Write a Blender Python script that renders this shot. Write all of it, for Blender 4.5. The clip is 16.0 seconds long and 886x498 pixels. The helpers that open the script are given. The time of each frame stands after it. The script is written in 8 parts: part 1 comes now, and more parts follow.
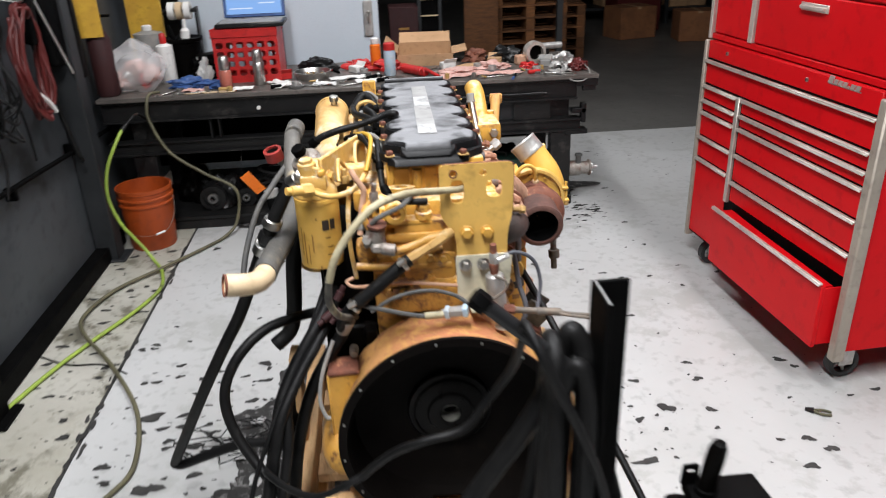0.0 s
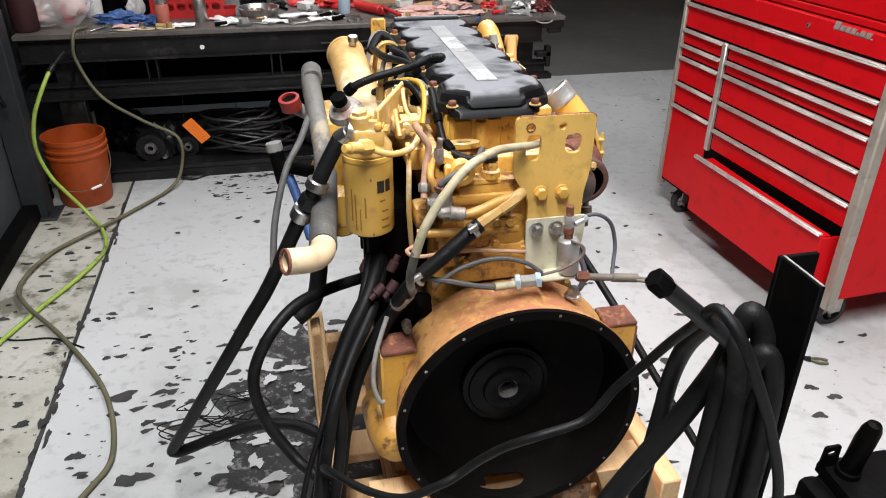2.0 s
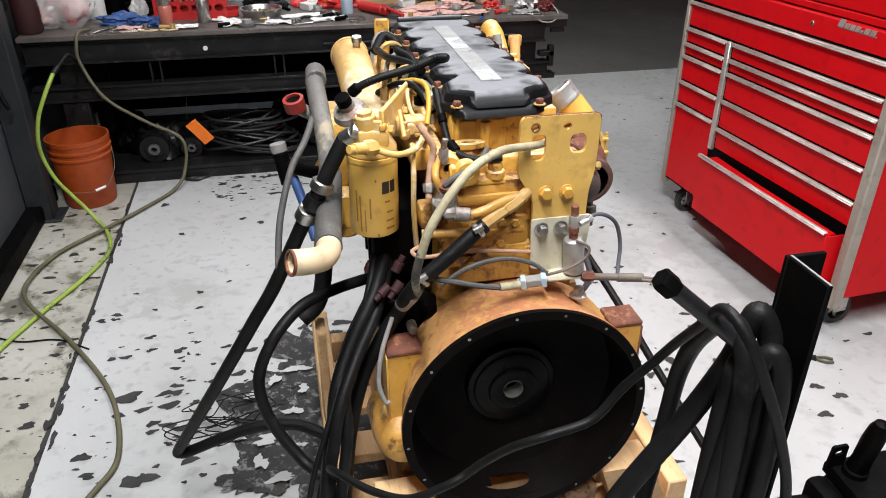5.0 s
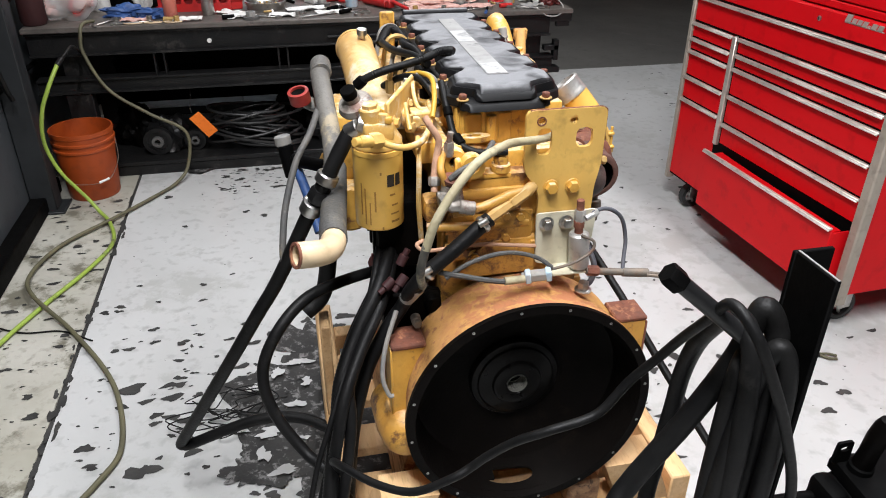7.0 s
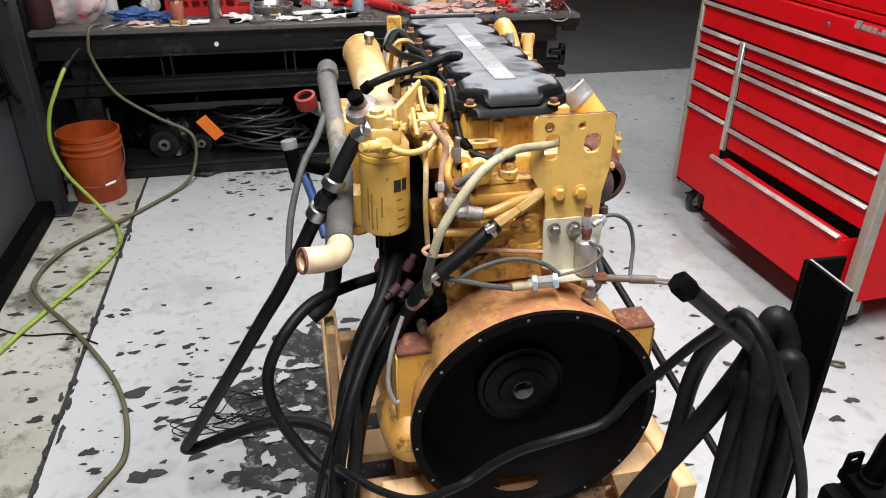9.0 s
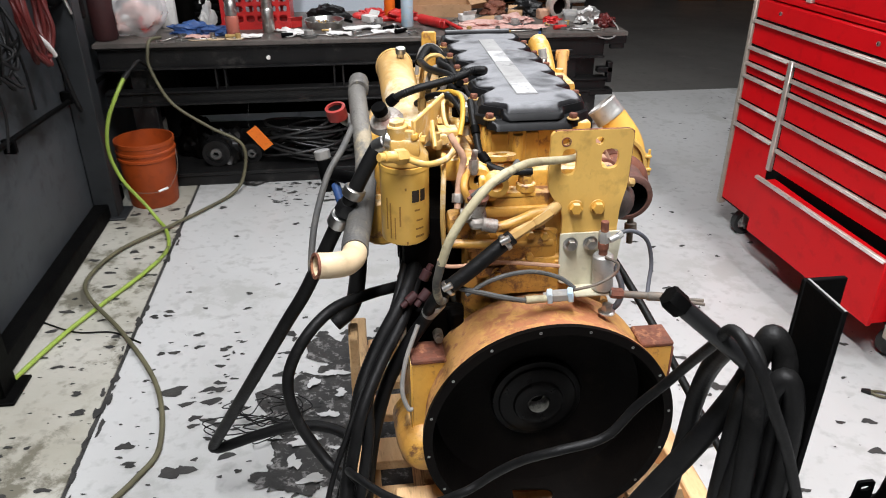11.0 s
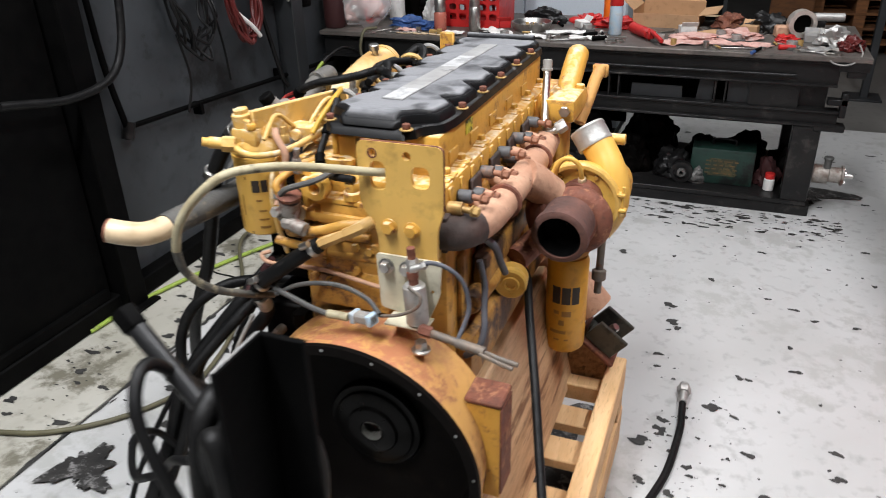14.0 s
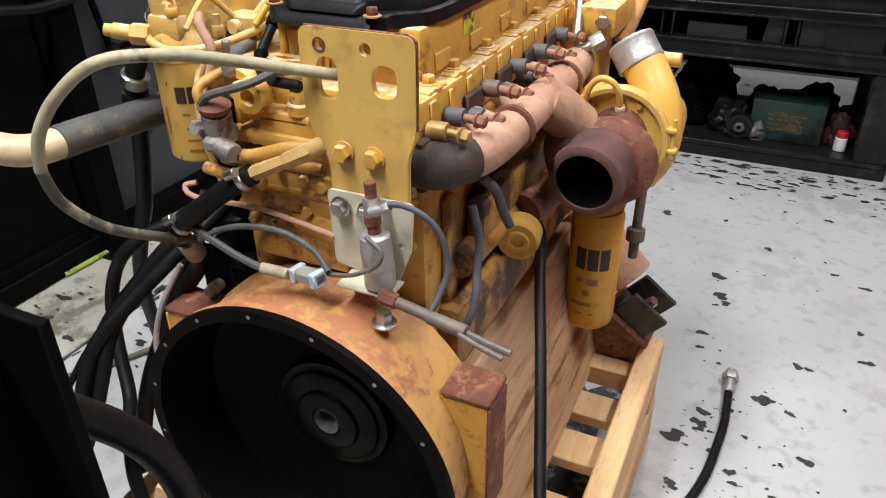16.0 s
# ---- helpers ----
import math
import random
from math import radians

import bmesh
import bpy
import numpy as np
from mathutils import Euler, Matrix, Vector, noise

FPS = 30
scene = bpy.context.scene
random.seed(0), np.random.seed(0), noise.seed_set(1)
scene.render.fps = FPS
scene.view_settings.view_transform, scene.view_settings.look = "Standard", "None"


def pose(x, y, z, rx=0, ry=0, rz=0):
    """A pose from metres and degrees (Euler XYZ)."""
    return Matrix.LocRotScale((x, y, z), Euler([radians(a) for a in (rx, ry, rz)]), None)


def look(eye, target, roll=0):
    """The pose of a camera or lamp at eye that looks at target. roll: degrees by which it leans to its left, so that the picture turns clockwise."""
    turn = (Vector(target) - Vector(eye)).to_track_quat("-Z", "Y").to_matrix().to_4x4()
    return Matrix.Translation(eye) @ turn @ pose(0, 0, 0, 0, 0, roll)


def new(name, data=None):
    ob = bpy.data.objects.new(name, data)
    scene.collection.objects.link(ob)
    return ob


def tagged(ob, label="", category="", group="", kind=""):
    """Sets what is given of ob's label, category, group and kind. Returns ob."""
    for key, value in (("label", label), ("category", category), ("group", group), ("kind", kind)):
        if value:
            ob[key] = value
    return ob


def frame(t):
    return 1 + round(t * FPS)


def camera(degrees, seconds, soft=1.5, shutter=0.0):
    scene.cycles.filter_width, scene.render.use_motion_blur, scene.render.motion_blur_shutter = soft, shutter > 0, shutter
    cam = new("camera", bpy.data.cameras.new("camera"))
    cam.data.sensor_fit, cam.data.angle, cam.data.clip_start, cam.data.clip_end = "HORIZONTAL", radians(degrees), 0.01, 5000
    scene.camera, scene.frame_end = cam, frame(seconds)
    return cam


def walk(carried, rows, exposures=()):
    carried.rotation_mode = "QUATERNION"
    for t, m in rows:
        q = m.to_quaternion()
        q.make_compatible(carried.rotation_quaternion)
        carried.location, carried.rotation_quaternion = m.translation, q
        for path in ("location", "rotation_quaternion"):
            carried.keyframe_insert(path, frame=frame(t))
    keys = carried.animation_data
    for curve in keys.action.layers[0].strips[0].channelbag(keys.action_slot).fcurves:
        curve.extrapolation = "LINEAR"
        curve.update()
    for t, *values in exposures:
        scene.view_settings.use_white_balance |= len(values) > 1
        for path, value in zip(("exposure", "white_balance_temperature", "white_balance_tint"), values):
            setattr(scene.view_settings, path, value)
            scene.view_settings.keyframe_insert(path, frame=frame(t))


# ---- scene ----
cam = camera(62.1, 16.0, soft=1.0, shutter=0.7)
PATH = [
    (0.0, (-0.126, -1.5107, 1.7281), (0.0369, 0.4893, 0.825), -2.1),
    (0.5, (-0.3163, -1.355, 1.7226), (-0.0196, 0.6341, 0.8316), -2.0),
    (1.0, (-0.4255, -1.2957, 1.7039), (-0.1078, 0.6362, 0.6985), -2.0),
    (1.5, (-0.4278, -1.2855, 1.6874), (0.0151, 0.5821, 0.6138), 0.5),
    (2.0, (-0.4398, -1.2733, 1.6907), (-0.0131, 0.6103, 0.6358), 0.5),
    (2.5, (-0.4409, -1.2731, 1.6929), (-0.0105, 0.6145, 0.649), 0.5),
    (3.0, (-0.4432, -1.274, 1.6929), (-0.0194, 0.6142, 0.6479), 0.4),
    (3.5, (-0.4384, -1.2701, 1.6918), (-0.0103, 0.6166, 0.6446), 0.3),
    (6.0, (-0.4463, -1.2715, 1.6918), (-0.0353, 0.6092, 0.6281), 0.1),
    (6.5, (-0.445, -1.2694, 1.6885), (-0.0278, 0.6073, 0.6215), 0.4),
    (7.0, (-0.4482, -1.268, 1.6885), (-0.0385, 0.6106, 0.6182), 0.4),
    (7.5, (-0.4504, -1.2678, 1.6885), (-0.0429, 0.611, 0.6182), 0.4),
    (8.0, (-0.4491, -1.2657, 1.6885), (-0.045, 0.6123, 0.6171), 0.3),
    (8.5, (-0.451, -1.2633, 1.6885), (-0.0554, 0.6189, 0.6215), 0.4),
    (9.0, (-0.4495, -1.259, 1.6885), (-0.0534, 0.6275, 0.6281), 0.5),
    (9.2, (-0.4483, -1.2581, 1.6874), (-0.053, 0.6319, 0.6325), 0.5),
    (11.3, (-0.3392, -1.3174, 1.6929), (-0.1493, 0.6303, 0.6897), -1.3),
    (11.5, (-0.2709, -1.3539, 1.7061), (-0.1229, 0.6288, 0.7645), -3.1),
    (12.0, (-0.1041, -1.4333, 1.7204), (0.0255, 0.5535, 0.7843), -4.5),
    (12.5, (0.051, -1.3512, 1.694), (0.087, 0.6171, 0.7106), -0.1),
    (13.0, (0.1996, -1.2332, 1.694), (0.0238, 0.705, 0.6699), -1.9),
    (13.5, (0.407, -1.1695, 1.6742), (-0.1526, 0.698, 0.6556), -2.6),
    (14.0, (0.5998, -1.0856, 1.6489), (-0.1279, 0.7354, 0.6534), -1.5),
    (14.5, (0.6182, -0.9205, 1.6049), (-0.1184, 0.8671, 0.5555), -0.9),
    (15.0, (0.5876, -0.8269, 1.5422), (-0.2207, 0.8827, 0.4169), -1.1),
    (15.5, (0.5641, -0.7737, 1.4663), (-0.2134, 0.9571, 0.3542), 0.8),
    (16.0, (0.5598, -0.7501, 1.4531), (-0.253, 0.9709, 0.3487), -0.6),
]
walk(cam, [(t, look(eye, target, roll)) for t, eye, target, roll in PATH], [(0.0, 0.06), (1.0, 0.1), (9.0, 0.1), (11.5, 0.07), (12.5, 0.02), (13.5, 0.0), (14.5, -0.07), (16.0, -0.12)])

# ---- light ----
world = bpy.data.worlds.new("shop_air")
world.use_nodes = True
world.node_tree.nodes["Background"].inputs[0].default_value = (0.5, 0.55, 0.6, 1)
world.node_tree.nodes["Background"].inputs[1].default_value = 0.003
scene.world = world
scene.view_settings.exposure = 0.0


def lamp(name, place, size, watts, colour=(0.95, 0.965, 1.0)):
    data = bpy.data.lights.new(name, "AREA")
    data.shape, data.size, data.size_y, data.energy, data.color = "RECTANGLE", size[0], size[1], watts, colour
    ob = new(name, data)
    ob.matrix_world = pose(*place)
    return ob


# Overhead lamps lie out of view; places and watts are chosen to suit.
LAMPS = [((1.8, 0.5, 4.2), 130), ((-0.5, -1.3, 4.2), 250), ((0.1, 3.4, 3.9), 52)]
for place, watts in LAMPS:
    lamp("shop_light", place, (0.3, 2.4), watts)


# ---- materials ----
def mat(name, base, rough=0.5, metal=0.0, var=None, scale=6.0, bump=0.15, fine=90.0, spot=None, spot_at=0.62, spot_scale=14.0,
        coat=0.0, grain=None, rand=0.0, spec=0.5, dust=None, dust_lo=0.35):
    """A surface: base and var mixed by broad clouds, spots of a third colour where a second noise is high, fine relief."""
    m = bpy.data.materials.new(name)
    m.use_nodes = True
    nt = m.node_tree
    nodes, links = nt.nodes, nt.links
    b = nodes["Principled BSDF"]
    b.inputs["Metallic"].default_value = metal
    b.inputs["Coat Weight"].default_value = coat
    b.inputs["Specular IOR Level"].default_value = spec
    tc = nodes.new("ShaderNodeTexCoord")
    src = tc.outputs["Object"]
    if grain:
        mp = nodes.new("ShaderNodeMapping")
        mp.inputs["Scale"].default_value = grain
        links.new(src, mp.inputs[0])
        src = mp.outputs[0]
    info = None
    if rand:
        info = nodes.new("ShaderNodeObjectInfo")
        add = nodes.new("ShaderNodeVectorMath")
        add.operation = "MULTIPLY_ADD"
        add.inputs[1].default_value = (1, 1, 1)
        links.new(src, add.inputs[0])
        comb = nodes.new("ShaderNodeCombineXYZ")
        mul = nodes.new("ShaderNodeMath")
        mul.operation, mul.inputs[1].default_value = "MULTIPLY", 37.0
        links.new(info.outputs["Random"], mul.inputs[0])
        for k in range(3):
            links.new(mul.outputs[0], comb.inputs[k])
        links.new(comb.outputs[0], add.inputs[2])
        src = add.outputs[0]

    def noise_of(s, detail=4.0, dist=0.0, rgh=0.5):
        n = nodes.new("ShaderNodeTexNoise")
        n.inputs["Scale"].default_value, n.inputs["Detail"].default_value, n.inputs["Distortion"].default_value = s, detail, dist
        n.inputs["Roughness"].default_value = rgh
        links.new(src, n.inputs["Vector"])
        return n.outputs["Fac"]

    def ramp(fac, lo, hi):
        r = nodes.new("ShaderNodeMapRange")
        r.inputs[1].default_value, r.inputs[2].default_value = lo, hi
        links.new(fac, r.inputs[0])
        return r.outputs[0]

    def mix(fac, a, bcol):
        x = nodes.new("ShaderNodeMix")
        x.data_type = "RGBA"
        links.new(fac, x.inputs["Factor"])
        for sock, val in ((x.inputs["A"], a), (x.inputs["B"], bcol)):
            if isinstance(val, tuple):
                sock.default_value = (*val, 1)
            else:
                links.new(val, sock)
        return x.outputs["Result"]

    var = var or tuple(c * 0.75 for c in base)
    col = mix(ramp(noise_of(scale, 5, 0.4), 0.35, 0.68), base, var)
    small = noise_of(fine * 0.5, 3)
    col = mix(ramp(small, 0.55, 0.85), col, tuple(c * 0.7 for c in var))
    if rand:
        hs = nodes.new("ShaderNodeHueSaturation")
        mr = nodes.new("ShaderNodeMapRange")
        mr.inputs[3].default_value, mr.inputs[4].default_value = 1 - rand, 1 + rand
        links.new(info.outputs["Random"], mr.inputs[0])
        links.new(mr.outputs[0], hs.inputs["Value"])
        links.new(col, hs.inputs["Color"])
        col = hs.outputs[0]
    if spot:
        patchy, speck = noise_of(spot_scale * 0.4, 4, 0.3), noise_of(spot_scale * 1.6, 9, 0.2, 0.72)
        both = nodes.new("ShaderNodeMath")
        both.operation = "MULTIPLY_ADD"
        both.inputs[1].default_value = 0.55
        links.new(patchy, both.inputs[0])
        half = nodes.new("ShaderNodeMath")
        half.operation, half.inputs[1].default_value = "MULTIPLY", 0.45
        links.new(speck, half.inputs[0])
        links.new(half.outputs[0], both.inputs[2])
        f = ramp(both.outputs[0], spot_at - 0.05, spot_at + 0.02)
        col = mix(f, col, spot)
    if dust:
        gm, sep, mulm = nodes.new("ShaderNodeNewGeometry"), nodes.new("ShaderNodeSeparateXYZ"), nodes.new("ShaderNodeMath")
        links.new(gm.outputs["Normal"], sep.inputs[0])
        mulm.operation = "MULTIPLY"
        links.new(ramp(sep.outputs[2], 0.62, 0.93), mulm.inputs[0])
        links.new(ramp(noise_of(spot_scale * 1.3, 6, 0.6), dust_lo, dust_lo + 0.22), mulm.inputs[1])
        col = mix(mulm.outputs[0], col, dust)
    links.new(col, b.inputs["Base Color"])
    rr = nodes.new("ShaderNodeMapRange")
    rr.inputs[3].default_value, rr.inputs[4].default_value = max(rough - 0.1, 0.03), min(rough + 0.12, 1)
    links.new(noise_of(scale * 2.3, 4), rr.inputs[0])
    links.new(rr.outputs[0], b.inputs["Roughness"])
    if bump:
        bp = nodes.new("ShaderNodeBump")
        bp.inputs["Strength"].default_value, bp.inputs["Distance"].default_value = bump, 0.004
        links.new(noise_of(fine, 5), bp.inputs["Height"])
        links.new(bp.outputs[0], b.inputs["Normal"])
    return m


YELLOW = mat("engine_yellow", (0.69, 0.38, 0.068), 0.42, 0, (0.57, 0.305, 0.055), 9, 0.3, 70, (0.27, 0.12, 0.045), 0.61, 45, dust=(0.72, 0.57, 0.37), dust_lo=0.4)
YELLOW_CLEAN = mat("filter_yellow", (0.73, 0.435, 0.09), 0.4, 0, (0.64, 0.37, 0.075), 8, 0.08, 60, (0.42, 0.225, 0.07), 0.68, 24)
DUSTY = mat("dusty_yellow", (0.57, 0.31, 0.09), 0.66, 0, (0.5, 0.26, 0.09), 7, 0.5, 80, (0.3, 0.13, 0.06), 0.57, 34, dust=(0.4, 0.155, 0.07), dust_lo=0.36)
RUST = mat("rust", (0.2, 0.066, 0.036), 0.75, 0, (0.12, 0.042, 0.026), 24, 0.6, 120, (0.33, 0.14, 0.07), 0.6, 55)
PINK_RUST = mat("pale_rust", (0.54, 0.32, 0.21), 0.8, 0, (0.4, 0.215, 0.135), 12, 0.4, 90, (0.24, 0.12, 0.085), 0.64, 70)
PAN = mat("dusty_pan", (0.5, 0.25, 0.1), 0.5, 0, (0.3, 0.13, 0.05), 5, 0.3, 60, (0.1, 0.045, 0.025), 0.57, 9)
BOARD = mat("streaked_board", (0.68, 0.46, 0.27), 0.55, 0, (0.5, 0.31, 0.17), 5, 0.3, 60, (0.22, 0.11, 0.055), 0.58, 5, grain=(9, 1.1, 9))
COVER = mat("cover_black", (0.016, 0.016, 0.018), 0.5, 0, (0.009, 0.009, 0.01), 10, 0.25, 120, (0.05, 0.048, 0.046), 0.62, 9, spec=0.3, dust=(0.21, 0.212, 0.222), dust_lo=0.27)
MAROON = mat("dark_maroon", (0.034, 0.004, 0.004), 0.7, 0, (0.025, 0.004, 0.005), 8, 0.2, 60)
PINK_LIQUID = mat("pink_soap", (0.45, 0.14, 0.1), 0.25, 0, (0.38, 0.11, 0.08), 6, 0.02, 40)
# Hall timber, darkened: the hall's dimness is put into this brown.
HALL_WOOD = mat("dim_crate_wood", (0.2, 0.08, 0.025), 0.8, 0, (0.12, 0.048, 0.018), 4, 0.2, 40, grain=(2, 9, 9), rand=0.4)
COVER_CLEAN = mat("cover_wiped", (0.006, 0.006, 0.0065), 0.4, 0, (0.007, 0.007, 0.0075), 14, 0.06, 120, (0.09, 0.088, 0.085), 0.64, 30, spec=0.2)
BLACK = mat("plain_black", (0.0014, 0.0014, 0.0015), 0.6, 0, (0.003, 0.0029, 0.0028), 12, 0.2, 90, spec=0.05)
# For greasy black parts, and for discs that paint shade in openings.
GREASE_SHADE = mat("greasy_shade_black", (0.0014, 0.0012, 0.0012), 0.46, 0, (0.003, 0.0024, 0.002), 14, 0.3, 80, (0.007, 0.005, 0.004), 0.68, 20, spec=0.05)
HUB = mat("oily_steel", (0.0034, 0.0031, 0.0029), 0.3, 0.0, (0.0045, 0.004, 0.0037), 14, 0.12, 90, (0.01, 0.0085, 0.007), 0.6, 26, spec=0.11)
PILOT = mat("worn_pilot_steel", (0.3, 0.29, 0.26), 0.45, 0.35, (0.1, 0.095, 0.085), 20, 0.15, 90)
# Near-black colour shared by the housing's bore, flange, web and window.
BORE = mat("dark_bore", (0.0038, 0.003, 0.0027), 0.5, 0.0, (0.006, 0.0047, 0.004), 8, 0.3, 80, (0.009, 0.0065, 0.005), 0.63, 16, spec=0.05)
PEG = mat("worn_black_steel", (0.008, 0.008, 0.0085), 0.38, 0.0, (0.016, 0.016, 0.0165), 14, 0.15, 90, (0.06, 0.058, 0.055), 0.68, 20, spec=0.35)
CABLE = mat("coiled_cable", (0.012, 0.012, 0.0125), 0.4, 0, (0.02, 0.019, 0.018), 16, 0.1, 140, spec=0.5)
RUBBER = mat("rubber", (0.0042, 0.0042, 0.0045), 0.5, 0, (0.0085, 0.0082, 0.008), 16, 0.2, 140, (0.02, 0.019, 0.018), 0.64, 30, spec=0.2)
GREY_HOSE = mat("grey_hose", (0.06, 0.06, 0.06), 0.6, 0, (0.1, 0.094, 0.084), 14, 0.4, 160, (0.24, 0.2, 0.14), 0.62, 18)
BREATHER = mat("weathered_breather", (0.15, 0.14, 0.125), 0.6, 0, (0.075, 0.072, 0.068), 7, 0.4, 120, (0.3, 0.25, 0.17), 0.58, 16)
# Brown grime, with the manifold's shade over these castings mixed into the colour.
GRIMY_SHADED = mat("grimy_shaded_yellow", (0.46, 0.235, 0.05), 0.5, 0, (0.27, 0.125, 0.035), 7, 0.4, 70, (0.06, 0.03, 0.018), 0.53, 14)
OLD_YELLOW = mat("oily_yellow", (0.6, 0.32, 0.06), 0.42, 0, (0.44, 0.215, 0.045), 8, 0.35, 70, (0.15, 0.065, 0.028), 0.575, 26, dust=(0.6, 0.4, 0.2), dust_lo=0.48)
GREY_LINE = mat("grey_line", (0.2, 0.2, 0.2), 0.55, 0, (0.3, 0.28, 0.25), 20, 0.2, 120)
OLD_LINE = mat("weathered_line", (0.12, 0.108, 0.095), 0.6, 0.2, (0.2, 0.15, 0.11), 26, 0.3, 120, (0.16, 0.07, 0.04), 0.6, 40)
BEIGE = mat("beige_sleeve", (0.46, 0.41, 0.27), 0.6, 0, (0.33, 0.28, 0.17), 18, 0.3, 120, (0.06, 0.055, 0.045), 0.6, 20)
CREAM = mat("cream_pipe", (0.66, 0.52, 0.34), 0.42, 0, (0.56, 0.41, 0.25), 10, 0.1, 80)
STEEL = mat("bright_steel", (0.6, 0.59, 0.57), 0.34, 1.0, (0.45, 0.43, 0.4), 20, 0.15, 120)
DULL_ALU = mat("dull_casting", (0.14, 0.138, 0.132), 0.55, 0.4, (0.09, 0.088, 0.084), 14, 0.3, 90)
ALU = mat("aluminium", (0.55, 0.54, 0.52), 0.5, 0.7, (0.42, 0.41, 0.39), 14, 0.25, 120)
PLATE = mat("zinc_plate", (0.66, 0.62, 0.48), 0.5, 0.15, (0.55, 0.5, 0.36), 16, 0.15, 80, (0.4, 0.26, 0.14), 0.68, 18)
BRASS = mat("worn_brass", (0.55, 0.36, 0.13), 0.5, 0.4, (0.42, 0.27, 0.1), 20, 0.25, 90)
RED_PAINT = mat("cabinet_red", (0.66, 0.0045, 0.009), 0.4, 0, (0.6, 0.004, 0.008), 3, 0.03, 30, coat=0.0, spec=0.15)
TRIM = mat("drawer_trim", (0.72, 0.66, 0.6), 0.36, 0.6, (0.6, 0.54, 0.48), 12, 0.1, 60)
TRIM_DULL = mat("corner_trim", (0.42, 0.37, 0.31), 0.5, 0.3, (0.36, 0.31, 0.26), 10, 0.1, 60)
DARK_STEEL = mat("dark_steel", (0.007, 0.007, 0.0075), 0.36, 0.0, (0.013, 0.0125, 0.012), 6, 0.35, 60, (0.035, 0.032, 0.03), 0.61, 16, spec=0.3)
BENCH_TOP = mat("oily_bench_top", (0.16, 0.14, 0.125), 0.42, 0.3, (0.09, 0.08, 0.072), 5, 0.2, 60, (0.26, 0.22, 0.2), 0.64, 9)
WALL = mat("wall_grey", (0.055, 0.061, 0.067), 0.55, 0, (0.028, 0.032, 0.036), 1.6, 0.1, 30, (0.012, 0.013, 0.014), 0.62, 5)
POST = mat("post_grey", (0.021, 0.023, 0.025), 0.5, 0, (0.012, 0.0135, 0.015), 4, 0.15, 40)
# Kept dark so the added walls bounce little light back.
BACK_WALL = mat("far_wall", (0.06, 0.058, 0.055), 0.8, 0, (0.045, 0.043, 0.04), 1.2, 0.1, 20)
PANEL = mat("locker_grey", (0.62, 0.68, 0.74), 0.4, 0, (0.57, 0.635, 0.695), 1.2, 0.04, 400)
WOOD = mat("pallet_wood", (0.72, 0.475, 0.25), 0.7, 0, (0.6, 0.36, 0.165), 5, 0.3, 60, (0.25, 0.13, 0.07), 0.7, 12, grain=(6, 1, 6), rand=0.14)
WOOD_OLD = mat("oily_wood", (0.4, 0.23, 0.12), 0.7, 0, (0.19, 0.095, 0.05), 4, 0.35, 60, (0.08, 0.042, 0.026), 0.6, 9, grain=(16, 1.0, 16), rand=0.15)
# Orange is set deep, so the bucket's shade sits in its colour.
BUCKET = mat("orange_bucket", (0.36, 0.055, 0.005), 0.5, 0, (0.25, 0.04, 0.005), 5, 0.06, 40, (0.1, 0.045, 0.022), 0.66, 11)
ORANGE = mat("orange_card", (0.9, 0.2, 0.01), 0.6, 0, (0.82, 0.17, 0.01), 5, 0.02)
GREEN = mat("green_hose", (0.3, 0.42, 0.06), 0.45, 0, (0.24, 0.33, 0.055), 12, 0.1, 90, (0.1, 0.11, 0.045), 0.62, 20)
BROWN_HOSE = mat("brown_hose", (0.085, 0.078, 0.045), 0.6, 0, (0.13, 0.118, 0.065), 10, 0.2, 90)
WHITE = mat("white_thing", (0.78, 0.77, 0.74), 0.55, 0, (0.68, 0.66, 0.63), 12, 0.15, 60)
LABEL = mat("faded_label", (0.33, 0.325, 0.32), 0.5, 0, (0.24, 0.235, 0.23), 18, 0.05, 60, (0.12, 0.12, 0.12), 0.6, 24)
RED = mat("red_plastic", (0.55, 0.02, 0.018), 0.42, 0, (0.42, 0.015, 0.015), 10, 0.1, 60)
BLUE = mat("blue_thing", (0.04, 0.1, 0.28), 0.5, 0, (0.03, 0.07, 0.2), 10, 0.1, 60)
PALE_BLUE = mat("connector_blue", (0.35, 0.5, 0.62), 0.5, 0, (0.5, 0.55, 0.58), 30, 0.1, 60)
CARD = mat("cardboard", (0.5, 0.3, 0.16), 0.8, 0, (0.42, 0.25, 0.13), 6, 0.1, 60, rand=0.15)
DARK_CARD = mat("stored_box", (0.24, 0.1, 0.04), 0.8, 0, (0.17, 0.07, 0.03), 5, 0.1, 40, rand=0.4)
GREEN_BOX = mat("green_box", (0.008, 0.036, 0.026), 0.5, 0, (0.01, 0.026, 0.02), 8, 0.2, 60, (0.004, 0.006, 0.005), 0.56, 14)
BRACKET = mat("bracket_yellow", (0.68, 0.415, 0.105), 0.36, 0, (0.6, 0.36, 0.09), 6, 0.15, 70, (0.28, 0.12, 0.05), 0.63, 30)
BURNT = mat("burnt_iron", (0.03, 0.024, 0.022), 0.7, 0, (0.07, 0.04, 0.032), 16, 0.4, 90)
OUTLET = mat("scorched_rust", (0.13, 0.055, 0.04), 0.8, 0, (0.06, 0.032, 0.027), 14, 0.4, 100, (0.2, 0.1, 0.075), 0.64, 24)
PALE_METAL = mat("corroded_metal", (0.36, 0.34, 0.31), 0.55, 0.35, (0.22, 0.18, 0.15), 24, 0.35, 110, (0.16, 0.09, 0.07), 0.56, 30)
